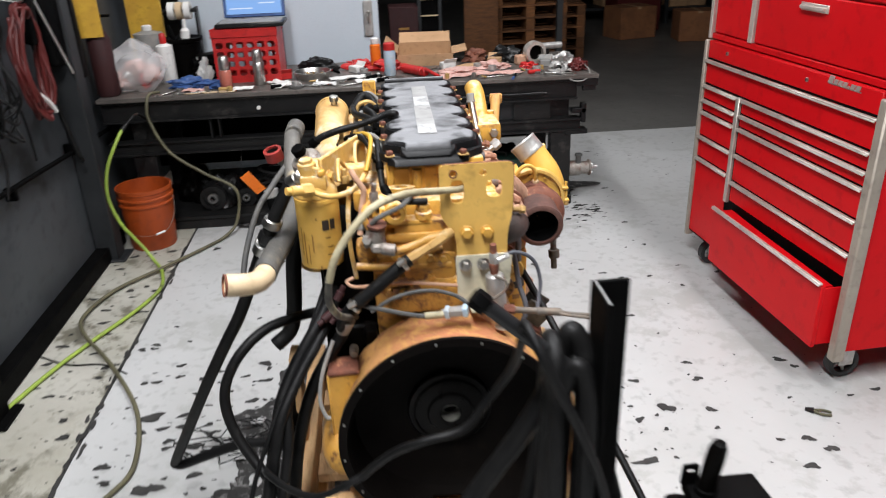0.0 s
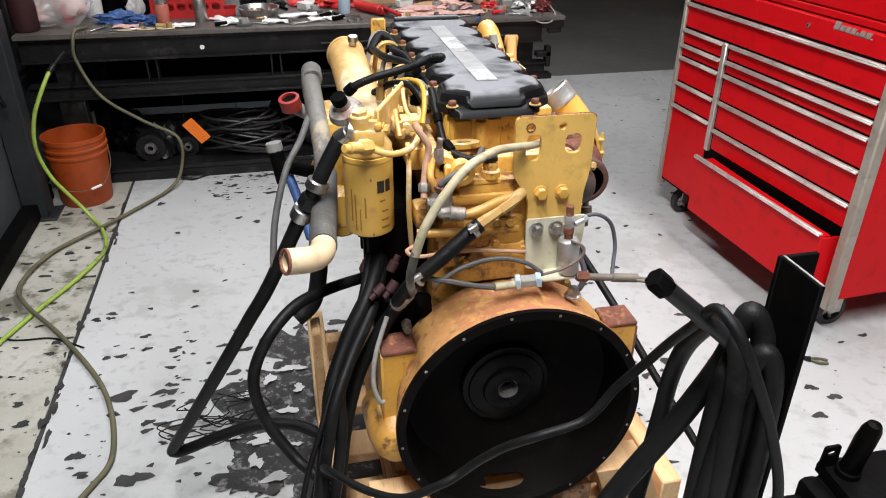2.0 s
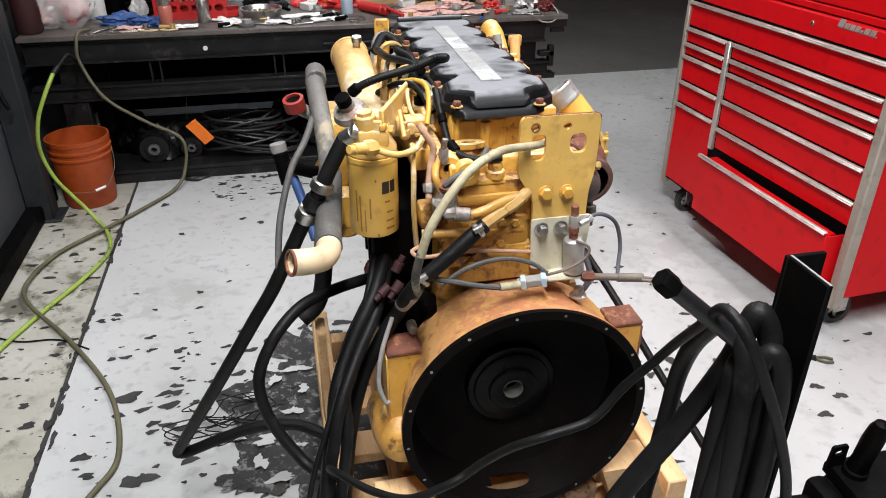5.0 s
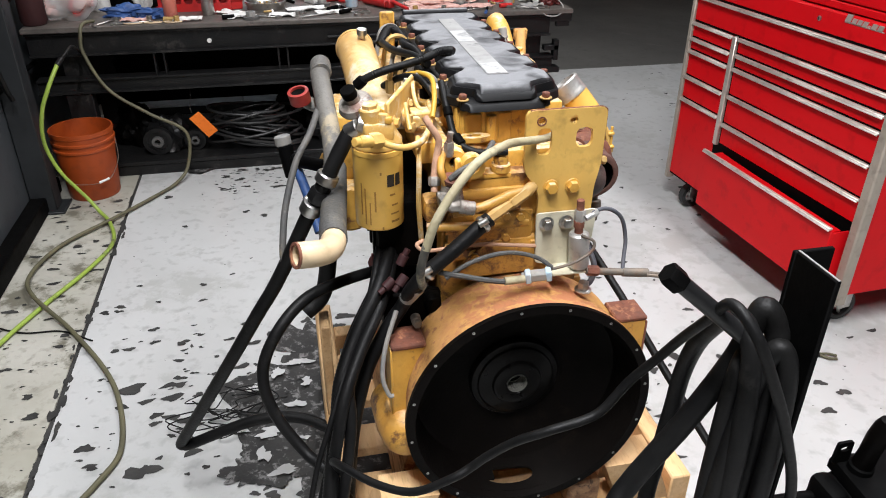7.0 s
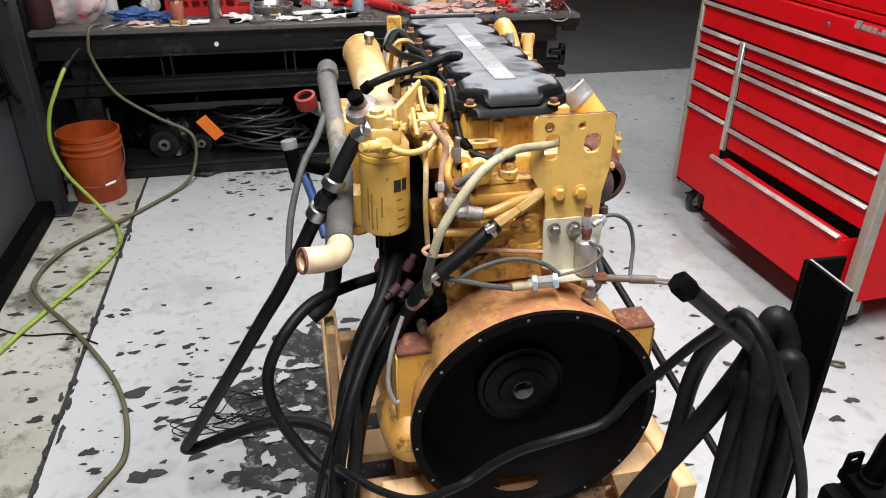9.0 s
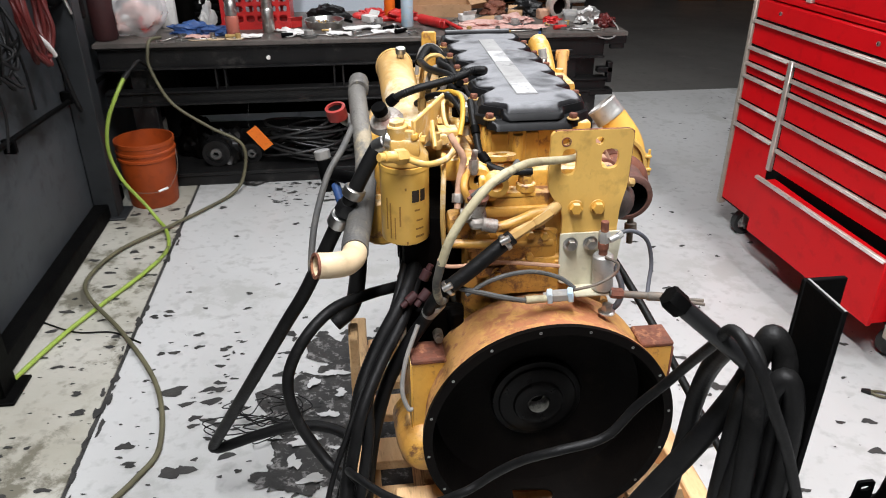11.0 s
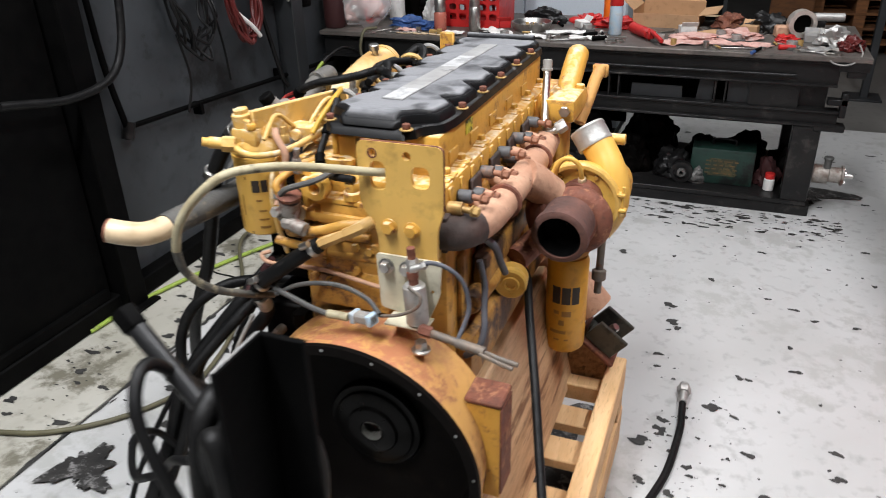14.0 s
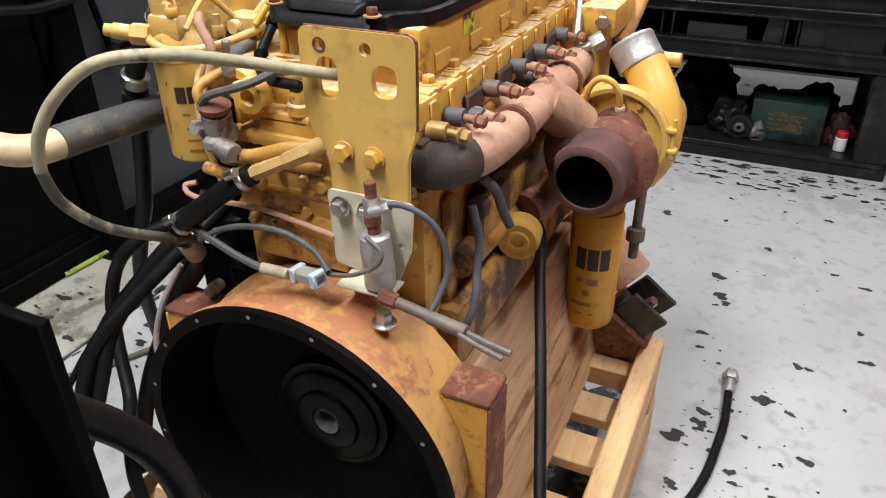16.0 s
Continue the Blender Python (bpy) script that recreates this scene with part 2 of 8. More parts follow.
INTAKE = mat("intake_tan", (0.6, 0.365, 0.12), 0.58, 0, (0.5, 0.29, 0.1), 7, 0.2, 60, (0.68, 0.56, 0.4), 0.6, 12, dust=(0.66, 0.5, 0.28), dust_lo=0.44)
PALE_YELLOW = mat("dust_bleached_yellow", (0.65, 0.385, 0.09), 0.5, 0, (0.57, 0.36, 0.12), 10, 0.35, 80, (0.66, 0.52, 0.33), 0.6, 34, dust=(0.7, 0.57, 0.37), dust_lo=0.42)
SLEEVE_GREY = mat("weathered_sleeve", (0.085, 0.088, 0.095), 0.6, 0.1, (0.085, 0.08, 0.078), 18, 0.3, 110, (0.2, 0.11, 0.07), 0.6, 40)
STUD = mat("rusty_bolt", (0.34, 0.16, 0.095), 0.75, 0, (0.22, 0.09, 0.05), 26, 0.4, 120, (0.12, 0.05, 0.03), 0.62, 60)
GOLD = mat("deep_filter_yellow", (0.62, 0.31, 0.022), 0.42, 0, (0.52, 0.25, 0.02), 7, 0.06, 60, (0.3, 0.14, 0.03), 0.63, 18)
MOUNT = mat("dark_mount_steel", (0.085, 0.08, 0.062), 0.5, 0.1, (0.05, 0.047, 0.038), 10, 0.3, 90, (0.02, 0.018, 0.016), 0.58, 22)
INK = mat("dark_print", (0.03, 0.022, 0.015), 0.6)
INK_FADED = mat("faded_ochre_print", (0.13, 0.075, 0.025), 0.7, 0, (0.05, 0.05, 0.025), 40)
INK_BROWN = mat("brown_print", (0.3, 0.15, 0.03), 0.6)
PAINT_YELLOW = mat("golden_yellow", (0.62, 0.37, 0.04), 0.45, 0, (0.5, 0.28, 0.035), 9, 0.15, 70)
TYRE = mat("caster_rubber", (0.018, 0.018, 0.018), 0.6, 0, (0.03, 0.03, 0.03), 20, 0.1, 90)
ORANGE_CORD = mat("red_cord", (0.09, 0.008, 0.007), 0.5, 0, (0.09, 0.01, 0.008), 12, 0.2, 90)
CEIL = mat("ceiling_paint", (0.25, 0.25, 0.25), 0.8, 0, (0.2, 0.2, 0.2), 1, 0.05, 20)
FLOOR = mat("painted_concrete", (0.51, 0.51, 0.505), 0.36, 0, (0.44, 0.44, 0.43), 1.3, 0.1, 45, (0.4, 0.4, 0.385), 0.585, 7)
FLOOR_BARE = mat("bare_concrete", (0.47, 0.455, 0.405), 0.42, 0, (0.33, 0.315, 0.26), 2.2, 0.2, 45, (0.16, 0.15, 0.115), 0.575, 9)
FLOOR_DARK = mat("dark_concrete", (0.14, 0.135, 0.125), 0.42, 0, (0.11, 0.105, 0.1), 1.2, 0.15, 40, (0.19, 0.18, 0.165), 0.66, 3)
CHIP = mat("chipped_floor", (0.02, 0.0195, 0.019), 0.65, 0, (0.045, 0.043, 0.04), 12, 0.5, 80, (0.11, 0.105, 0.1), 0.72, 26)
# Serves worn concrete and the shade painted beneath the skid.
WORN_SHADE = mat("worn_shade_concrete", (0.015, 0.0145, 0.014), 0.6, 0, (0.034, 0.032, 0.03), 9, 0.6, 70, (0.2, 0.195, 0.19), 0.575, 60)
RAG = mat("pink_rag", (0.62, 0.4, 0.35), 0.85, 0, (0.5, 0.26, 0.22), 14, 0.4, 60, (0.7, 0.62, 0.58), 0.6, 16)


def glass(name, tint, rough=0.1, alpha=0.35):
    m = bpy.data.materials.new(name)
    m.use_nodes = True
    b = m.node_tree.nodes["Principled BSDF"]
    b.inputs["Base Color"].default_value = (*tint, 1)
    b.inputs["Roughness"].default_value, b.inputs["Alpha"].default_value = rough, alpha
    return m


BAG = glass("clear_bag", (0.92, 0.9, 0.9), 0.15, 0.32)
SCREEN = bpy.data.materials.new("lit_screen")
SCREEN.use_nodes = True
_b = SCREEN.node_tree.nodes["Principled BSDF"]
_b.inputs["Base Color"].default_value = (0.02, 0.03, 0.05, 1)
_b.inputs["Emission Color"].default_value = (0.25, 0.5, 1.0, 1)
_b.inputs["Emission Strength"].default_value = 0.75
SCREEN_TEXT = bpy.data.materials.new("lit_screen_text")
SCREEN_TEXT.use_nodes = True
_b = SCREEN_TEXT.node_tree.nodes["Principled BSDF"]
_b.inputs["Base Color"].default_value = (0.1, 0.1, 0.12, 1)
_b.inputs["Emission Color"].default_value = (0.65, 0.78, 1.0, 1)
_b.inputs["Emission Strength"].default_value = 0.8
LAMP_GLOW = bpy.data.materials.new("tube_glow")
LAMP_GLOW.use_nodes = True
_b = LAMP_GLOW.node_tree.nodes["Principled BSDF"]
_b.inputs["Emission Color"].default_value = (1, 0.96, 0.9, 1)
_b.inputs["Emission Strength"].default_value = 4.0

# ---- building helpers ----
BASE = {}


def link(name, bm, material, sharp=38):
    bmesh.ops.recalc_face_normals(bm, faces=bm.faces)
    lim = radians(sharp)
    for e in bm.edges:
        e.smooth = len(e.link_faces) == 2 and e.calc_face_angle(0) < lim
    for f in bm.faces:
        f.smooth = True
    me = bpy.data.meshes.new(name)
    bm.to_mesh(me)
    bm.free()
    me.materials.append(material)
    return new(name, me)


def thing(name, base=(0, 0, 0), rz=0.0, label="", category="", group="", kind=""):
    """An Empty at a thing's base; its parts are built in the thing's own frame."""
    ob = new(name)
    ob.empty_display_size = 0.05
    ob.matrix_world = pose(*base, 0, 0, rz)
    return tagged(ob, label, category, group, kind)


def part(name, bm, material, parent, label="", shift=None):
    """One mesh under a thing or a part. shift: where the thing's base lies, for a mesh built in world coordinates."""
    if shift is not None:
        bmesh.ops.translate(bm, vec=-Vector(shift), verts=bm.verts)
    ob = link(name, bm, material)
    ob.parent = parent
    return tagged(ob, label)


def solo(name, bm, material, label="", category="", group="", kind=""):
    """A thing that is one mesh, with its origin at its base."""
    zs = [v.co.z for v in bm.verts]
    c = sum((v.co for v in bm.verts), Vector()) / len(bm.verts)
    o = Vector((c.x, c.y, min(zs)))
    bmesh.ops.translate(bm, vec=-o, verts=bm.verts)
    ob = link(name, bm, material)
    ob.location = o
    return tagged(ob, label, category, group, kind)


def join(*bms):
    out = bmesh.new()
    for b in bms:
        me = bpy.data.meshes.new("tmp")
        b.to_mesh(me)
        b.free()
        out.from_mesh(me)
        bpy.data.meshes.remove(me)
    return out


def box(x0, x1, y0, y1, z0, z1, bevel=0.004, seg=1):
    bm = bmesh.new()
    bmesh.ops.create_cube(bm, size=1)
    bmesh.ops.scale(bm, vec=(x1 - x0, y1 - y0, z1 - z0), verts=bm.verts)
    bmesh.ops.translate(bm, vec=((x0 + x1) / 2, (y0 + y1) / 2, (z0 + z1) / 2), verts=bm.verts)
    b = min(bevel, 0.3 * min(x1 - x0, y1 - y0, z1 - z0))
    if b > 0:
        bmesh.ops.bevel(bm, geom=bm.edges[:], offset=b, segments=seg, profile=0.5, affect="EDGES")
    return bm


def move(bm, m):
    bmesh.ops.transform(bm, matrix=m, verts=bm.verts)
    return bm


def axis_matrix(p0, p1):
    d = Vector(p1) - Vector(p0)
    return Matrix.Translation(p0) @ d.to_track_quat("Z", "Y").to_matrix().to_4x4(), d.length


def lathe(profile, p0, p1, seg=32, cap=True):
    """Turns (radius, way) pairs round the line from p0 to p1; way is a fraction of that line."""
    m, length = axis_matrix(p0, p1)
    bm = bmesh.new()
    rings = []
    for r, h in profile:
        rings.append([bm.verts.new((r * math.cos(2 * math.pi * k / seg), r * math.sin(2 * math.pi * k / seg), h * length)) for k in range(seg)])
    for a, b in zip(rings, rings[1:]):
        for k in range(seg):
            bm.faces.new((a[k], a[(k + 1) % seg], b[(k + 1) % seg], b[k]))
    if cap:
        bm.faces.new(rings[0][::-1])
        bm.faces.new(rings[-1])
    return move(bm, m)


def rod(p0, p1, r, r1=None, seg=20, bevel=0.12):
    r1 = r if r1 is None else r1
    length = (Vector(p1) - Vector(p0)).length
    b = min(bevel * min(r, r1) / max(length, 1e-6), 0.2)
    return lathe([(r * (1 - bevel), 0), (r, b), (r1, 1 - b), (r1 * (1 - bevel), 1)], p0, p1, seg)


def ring(p0, p1, r_in, r_out, seg=32):
    """A pipe with an open bore."""
    e = 0.04
    return lathe([(r_in, 1), (r_in, 0), (r_in + (r_out - r_in) * 0.15, -e * 0), (r_out, e), (r_out, 1 - e), (r_in + (r_out - r_in) * 0.15, 1), (r_in, 1)], p0, p1, seg, cap=False)


def hexagon(p0, p1, r):
    return lathe([(r * 0.9, 0), (r, 0.12), (r, 0.88), (r * 0.88, 1)], p0, p1, 6)


def smooth_line(points, n=8):
    P = [Vector(p) for p in points]
    P = [P[0] * 2 - P[1]] + P + [P[-1] * 2 - P[-2]]
    out = []
    for i in range(1, len(P) - 2):
        a, b, c, d = P[i - 1:i + 3]
        for k in range(n):
            t = k / n
            out.append(0.5 * ((2 * b) + (c - a) * t + (2 * a - 5 * b + 4 * c - d) * t * t + (3 * b - a - 3 * c + d) * t ** 3))
    out.append(P[-2])
    return out


def tube(points, r, seg=12, n=8, ribs=0.0, rib_len=0.008, hollow=False, smooth=True):
    """A hose or pipe along a smooth line. ribs: height of corrugation."""
    line = smooth_line(points, n) if smooth else [Vector(p) for p in points]
    if ribs:
        fine = [line[0]]
        for a, b in zip(line, line[1:]):
            k = max(1, round((b - a).length / (rib_len / 2)))
            fine += [a.lerp(b, (i + 1) / k) for i in range(k)]
        line = fine
    bm = bmesh.new()
    t0 = (line[1] - line[0]).normalized()
    u = t0.orthogonal().normalized()
    rings = []
    for i, p in enumerate(line):
        t = (line[min(i + 1, len(line) - 1)] - line[max(i - 1, 0)]).normalized()
        u = (u - t * u.dot(t)).normalized()
        w = t.cross(u)
        rr = r + (ribs if ribs and i % 2 else 0)
        rings.append([bm.verts.new(p + (u * math.cos(2 * math.pi * k / seg) + w * math.sin(2 * math.pi * k / seg)) * rr) for k in range(seg)])
    for a, b in zip(rings, rings[1:]):
        for k in range(seg):
            bm.faces.new((a[k], a[(k + 1) % seg], b[(k + 1) % seg], b[k]))
    for rg, inward in ((rings[0], (line[1] - line[0]).normalized()), (rings[-1], (line[-2] - line[-1]).normalized())):
        if hollow:
            c = sum((v.co for v in rg), Vector()) / seg
            inner = [bm.verts.new(c + (v.co - c) * 0.72) for v in rg]
            deep = [bm.verts.new(c + (v.co - c) * 0.72 + inward * r * 1.6) for v in rg]
            for k in range(seg):
                bm.faces.new((rg[k], rg[(k + 1) % seg], inner[(k + 1) % seg], inner[k]))
                bm.faces.new((inner[k], inner[(k + 1) % seg], deep[(k + 1) % seg], deep[k]))
            bm.faces.new(deep)
        else:
            bm.faces.new(rg)
    return bm


def prism(outline, z0, z1, bevel=0.0):
    """An upright prism over an outline of (x, y)."""
    bm = bmesh.new()
    lo = [bm.verts.new((x, y, z0)) for x, y in outline]
    hi = [bm.verts.new((x, y, z1)) for x, y in outline]
    n = len(outline)
    bm.faces.new(lo[::-1])
    top = bm.faces.new(hi)
    for k in range(n):
        bm.faces.new((lo[k], lo[(k + 1) % n], hi[(k + 1) % n], hi[k]))
    if bevel:
        bmesh.ops.bevel(bm, geom=list(top.edges), offset=bevel, segments=2, profile=0.6, affect="EDGES")
    return bm


def holed_plate(outline, holes, depth):
    """A flat plate in x-z with openings, depth thick along y, made by bridging and filling."""
    bm = bmesh.new()
    loops = []
    for lp in [outline] + holes:
        vs = [bm.verts.new((x, 0, z)) for x, z in lp]
        es = [bm.edges.new((vs[k], vs[(k + 1) % len(vs)])) for k in range(len(vs))]
        loops += es
    res = bmesh.ops.triangle_fill(bm, edges=loops, use_beauty=True, normal=(0, -1, 0))
    faces = [g for g in res["geom"] if isinstance(g, bmesh.types.BMFace)]
    ext = bmesh.ops.extrude_face_region(bm, geom=faces)
    bmesh.ops.translate(bm, vec=(0, depth, 0), verts=[g for g in ext["geom"] if isinstance(g, bmesh.types.BMVert)])
    return bm


def oval(cx, cz, rx, rz, n=16, power=2.0):
    out = []
    for k in range(n):
        a = 2 * math.pi * k / n
        c, s = math.cos(a), math.sin(a)
        out.append((cx + rx * math.copysign(abs(c) ** (2 / power), c), cz + rz * math.copysign(abs(s) ** (2 / power), s)))
    return out


def rounded(points, r=0.012, n=4):
    """An outline with rounded corners."""
    out = []
    P = [Vector(p) for p in points]
    for i, p in enumerate(P):
        a, b = P[i - 1], P[(i + 1) % len(P)]
        da, db = (a - p), (b - p)
        rr = min(r, da.length * 0.45, db.length * 0.45)
        s, e = p + da.normalized() * rr, p + db.normalized() * rr
        for k in range(n + 1):
            t = k / n
            out.append(tuple((1 - t) ** 2 * s + 2 * t * (1 - t) * p + t * t * e))
    return out


def lumpy(bm, amount, scale, seed=0.0):
    for v in bm.verts:
        d = noise.noise_vector(v.co * scale + Vector((seed, seed * 2, -seed)))
        v.co += d * amount
    return bm

# ---- the setting ----
solo("floor", box(-1.305, 7.0, -4.0, 4.53, -0.12, 0.0, 0), FLOOR, "grey-white painted concrete shop floor, chipped and stained", "floor", kind="structure")
solo("floor_strip", box(-1.90, -1.322, -4.0, 4.53, -0.12, -0.001, 0), FLOOR_BARE, "tan worn concrete strip along the wall", "floor", kind="structure")
solo("floor_joint", box(-1.322, -1.305, -4.0, 4.53, -0.13, -0.006, 0), CHIP, "dark dirty joint between two floor slabs", "floor joint", kind="structure")
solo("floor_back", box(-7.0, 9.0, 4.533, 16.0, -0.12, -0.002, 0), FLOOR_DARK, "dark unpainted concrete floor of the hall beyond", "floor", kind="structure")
# Unseen ceiling, added to close the room in.
solo("ceiling", box(-7.0, 9.0, -4.2, 16.2, 5.2, 5.4, 0), CEIL, "unseen grey ceiling added to close the room", "ceiling", kind="structure")
solo("wall_west", box(-1.98, -1.78, -4.0, 4.53, 0.0, 5.2, 0), WALL, "dark grey scuffed metal wall behind the hoses", "wall", kind="structure")
# South, east and hall side walls are added to close the room in.
solo("wall_south", box(-7.0, 9.0, -4.2, -4.0, 0.0, 5.2, 0), BACK_WALL, "unseen plain dark wall added behind", "wall", kind="structure")
solo("wall_east", box(7.0, 7.2, -4.0, 16.0, 0.0, 5.2, 0), BACK_WALL, "plain dark side wall added to close the room", "wall", kind="structure")
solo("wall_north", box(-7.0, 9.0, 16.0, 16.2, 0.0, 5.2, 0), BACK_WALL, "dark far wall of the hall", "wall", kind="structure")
solo("wall_hall", box(-7.2, -7.0, 4.53, 16.0, 0.0, 5.2, 0), BACK_WALL, "dark side wall added to close the hall", "wall", kind="structure")
solo("baseboard", box(-1.778, -1.70, -0.9, 2.75, 0.0, 0.085, 0.006), BLACK, "black steel channel along the foot of the wall", "baseboard", kind="structure")

# Unseen fixture bodies, added around the assumed lamps.
for place, watts in LAMPS:
    fx = thing("unseen_ceiling_light", (place[0], place[1], place[2] + 0.02), label="long white shop light fixture, unseen and assumed overhead", category="ceiling light", group="shop lights")
    part("housing", box(-0.17, 0.17, -1.25, 1.25, 0.012, 0.1, 0.01), WHITE, fx)
    part("diffuser", box(-0.14, 0.14, -1.18, 1.18, 0.0, 0.01, 0), LAMP_GLOW, fx)
    for yy in (-0.9, 0.9):
        part("hanger", rod((0, yy, 0.1), (0, yy, 5.2 - place[2] - 0.02), 0.006, seg=8), STEEL, fx)

# wall posts and pipes
for y0, y1, x1, m in ((0.94, 1.05, -1.66, BLACK), (2.47, 2.58, -1.66, POST)):
    post = thing("wall_post", (-1.72, (y0 + y1) / 2, 0), label="square steel post standing against the grey wall", category="post", group="wall posts")
    part("column", box(-0.058, x1 + 1.72, -(y1 - y0) / 2, (y1 - y0) / 2, 0.0, 4.6, 0.006), m, post)
    part("foot_plate", box(-0.057, x1 + 1.76, -(y1 - y0) / 2 - 0.03, (y1 - y0) / 2 + 0.03, 0.0, 0.012, 0.002), m, post)

conduit = thing("wall_pipe", (-1.745, 1.25, 0.7), label="thin dark air pipe run along the grey wall", category="pipe")
part("run", tube([(0, -0.02, 0.03), (0, 0.6, 0.0), (0, 1.2, -0.035), (0, 1.75, -0.06)], 0.012, 10, 6), BLACK, conduit)
part("drop", tube([(0, -0.1, 1.2), (0, -0.08, 0.4), (0, -0.03, 0.06), (0, -0.02, 0.0)], 0.013, 10, 6), BLACK, conduit)
part("elbow", rod((0, -0.035, -0.02), (0, -0.005, 0.05), 0.026), DARK_STEEL, conduit)
for yy in (0.45, 1.15):
    part("clip", box(-0.034, 0.016, yy - 0.012, yy + 0.012, -0.045, 0.015, 0.003), BLACK, conduit)


def loops(cx, cy, cz, n, ry, rz, r, material, ob, name, wob=0.02, ax="x"):
    for k in range(n):
        random.seed(k * 7 + int(abs(cy) * 100))
        a0 = random.uniform(0, 6.3)
        pts = []
        for i in range(15):
            a = a0 + i * 6.6 / 14
            pts.append((cx + random.uniform(-1, 1) * wob + k * r * 0.9 * (1 if ax == "x" else 0),
                        cy + (ry + random.uniform(-wob, wob)) * math.cos(a), cz + (rz + random.uniform(-wob, wob)) * math.sin(a)))
        part(name, tube(pts, r, 8, 5), material, ob)


red_coil = thing("extension_cord", (-1.72, 2.1, 0.92), label="coil of dark red extension cord hung on the wall", category="cord")
loops(0.0, 0.0, 0.26, 7, 0.115, 0.25, 0.009, ORANGE_CORD, red_coil, "loop", 0.02)
part("grip", tube([(0.03, -0.09, 0.16), (0.05, 0.0, 0.08), (0.05, 0.06, 0.02)], 0.011, 8, 4), WHITE, red_coil, "white plug end")
part("hook", tube([(-0.055, 0.0, 0.54), (0.03, 0.0, 0.53), (0.07, 0.0, 0.56)], 0.007, 8, 4), STEEL, red_coil)

dark_coil = thing("hanging_cable", (-1.72, 1.72, 0.75), label="tangle of dark cables hung on the wall", category="cable")
loops(0.0, 0.0, 0.5, 6, 0.12, 0.3, 0.007, RUBBER, dark_coil, "loop", 0.05)
part("tail", tube([(0.0, 0.15, 0.4), (0.02, 0.17, 0.2), (0.01, 0.2, 0.02)], 0.006, 8, 5), RUBBER, dark_coil)
part("tail", tube([(0.0, -0.12, 0.3), (0.02, -0.1, 0.1), (0.01, -0.14, -0.05)], 0.006, 8, 5), RUBBER, dark_coil)
drop = thing("hanging_hose", (-1.72, 2.3, 0.4), label="black hose end hanging down the wall", category="hose")
part("hose", tube([(0.0, -0.12, 0.95), (0.0, -0.02, 0.6), (0.02, 0.05, 0.3), (0.02, 0.1, 0.22)], 0.012, 10, 6), RUBBER, drop)
drop = thing("hanging_hose", (-1.72, 1.1, 0.9), label="thick black hose looped from the wall", category="hose")
part("hose", tube([(0.05, 0.14, 1.1), (0.06, 0.15, 0.45), (0.07, 0.06, 0.12), (0.08, -0.18, 0.05), (0.08, -0.5, 0.1)], 0.016, 10, 6), RUBBER, drop)
rail = thing("grab_bar", (-1.72, 2.32, 1.05), label="thin steel bar leaning along the wall", category="bar")
part("rod", rod((0.03, -0.1, 0.45), (0.06, 0.12, 0.02), 0.008, seg=10), STEEL, rail)

# Plain black sheet laid over the wall up to 3.2 m.
dark_unit = thing("dark_panel", (-1.74, -0.4, 0), label="tall black panel covering part of the wall", category="panel")
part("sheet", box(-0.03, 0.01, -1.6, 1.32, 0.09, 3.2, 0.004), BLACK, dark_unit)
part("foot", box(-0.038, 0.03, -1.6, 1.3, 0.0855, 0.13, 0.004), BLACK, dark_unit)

# ---- chipped patches in the paint ----
def patch(bm, x, y, sx, sy, seed, n=14, z=0.0012):
    rnd = random.Random(seed)
    ph = [rnd.uniform(0, 6.3) for _ in range(6)]
    z += rnd.uniform(0.0, 0.0009)
    vs = []
    for k in range(n):
        a = 2 * math.pi * k / n
        r = 1 + 0.28 * math.sin(2 * a + ph[0]) + 0.2 * math.sin(3 * a + ph[1]) + 0.14 * math.sin(5 * a + ph[2]) + (0.1 * math.sin(9 * a + ph[3]) + 0.09 * math.sin(14 * a + ph[4]) if n > 20 else 0) + rnd.uniform(-0.12, 0.12) * (0.5 if n > 20 else 1)
        vs.append(bm.verts.new((x + sx * r * math.cos(a), y + sy * r * math.sin(a), z)))
    bm.faces.new(vs)


chips = bmesh.new()
BIG = [(-1.085, 0.922, .055, .022), (-0.935, 0.85, .03, .022), (-0.93, 1.172, .022, .016), (-1.183, 0.651, .024, .02), (-0.997, 0.513, .045, .03),
       (-1.26, 1.444, .02, .014), (-0.92, 0.915, .028, .012), (-1.206, 1.445, .016, .012), (-0.881, 0.721, .03, .02), (0.884, 0.707, .03, .026),
       (1.465, 0.958, .025, .016), (1.08, 0.993, .02, .012), (1.31, 0.466, .022, .016), (1.246, 0.33, .02, .02), (0.71, 0.425, .04, .018),
       (0.76, 0.65, .018, .014), (0.71, 1.111, .02, .014), (0.777, 1.071, .014, .008), (0.98, 1.409, .02, .012), (0.522, 1.614, .03, .02), (0.491, 0.852, .03, .022)]
for k, (x, y, sx, sy) in enumerate(BIG):
    patch(chips, x, y, sx, sy, k)
rnd = random.Random(5)
for k in range(640):
    x, y = rnd.uniform(-1.25, 2.6), rnd.uniform(-0.6, 4.3)
    if -0.45 < x < 0.45 and y < 1.4:
        continue
    s = 0.0022 + 0.017 * rnd.random() ** 4.2
    patch(chips, x, y, s * rnd.uniform(0.7, 1.7), s * rnd.uniform(0.6, 1.2), 100 + k, 11)
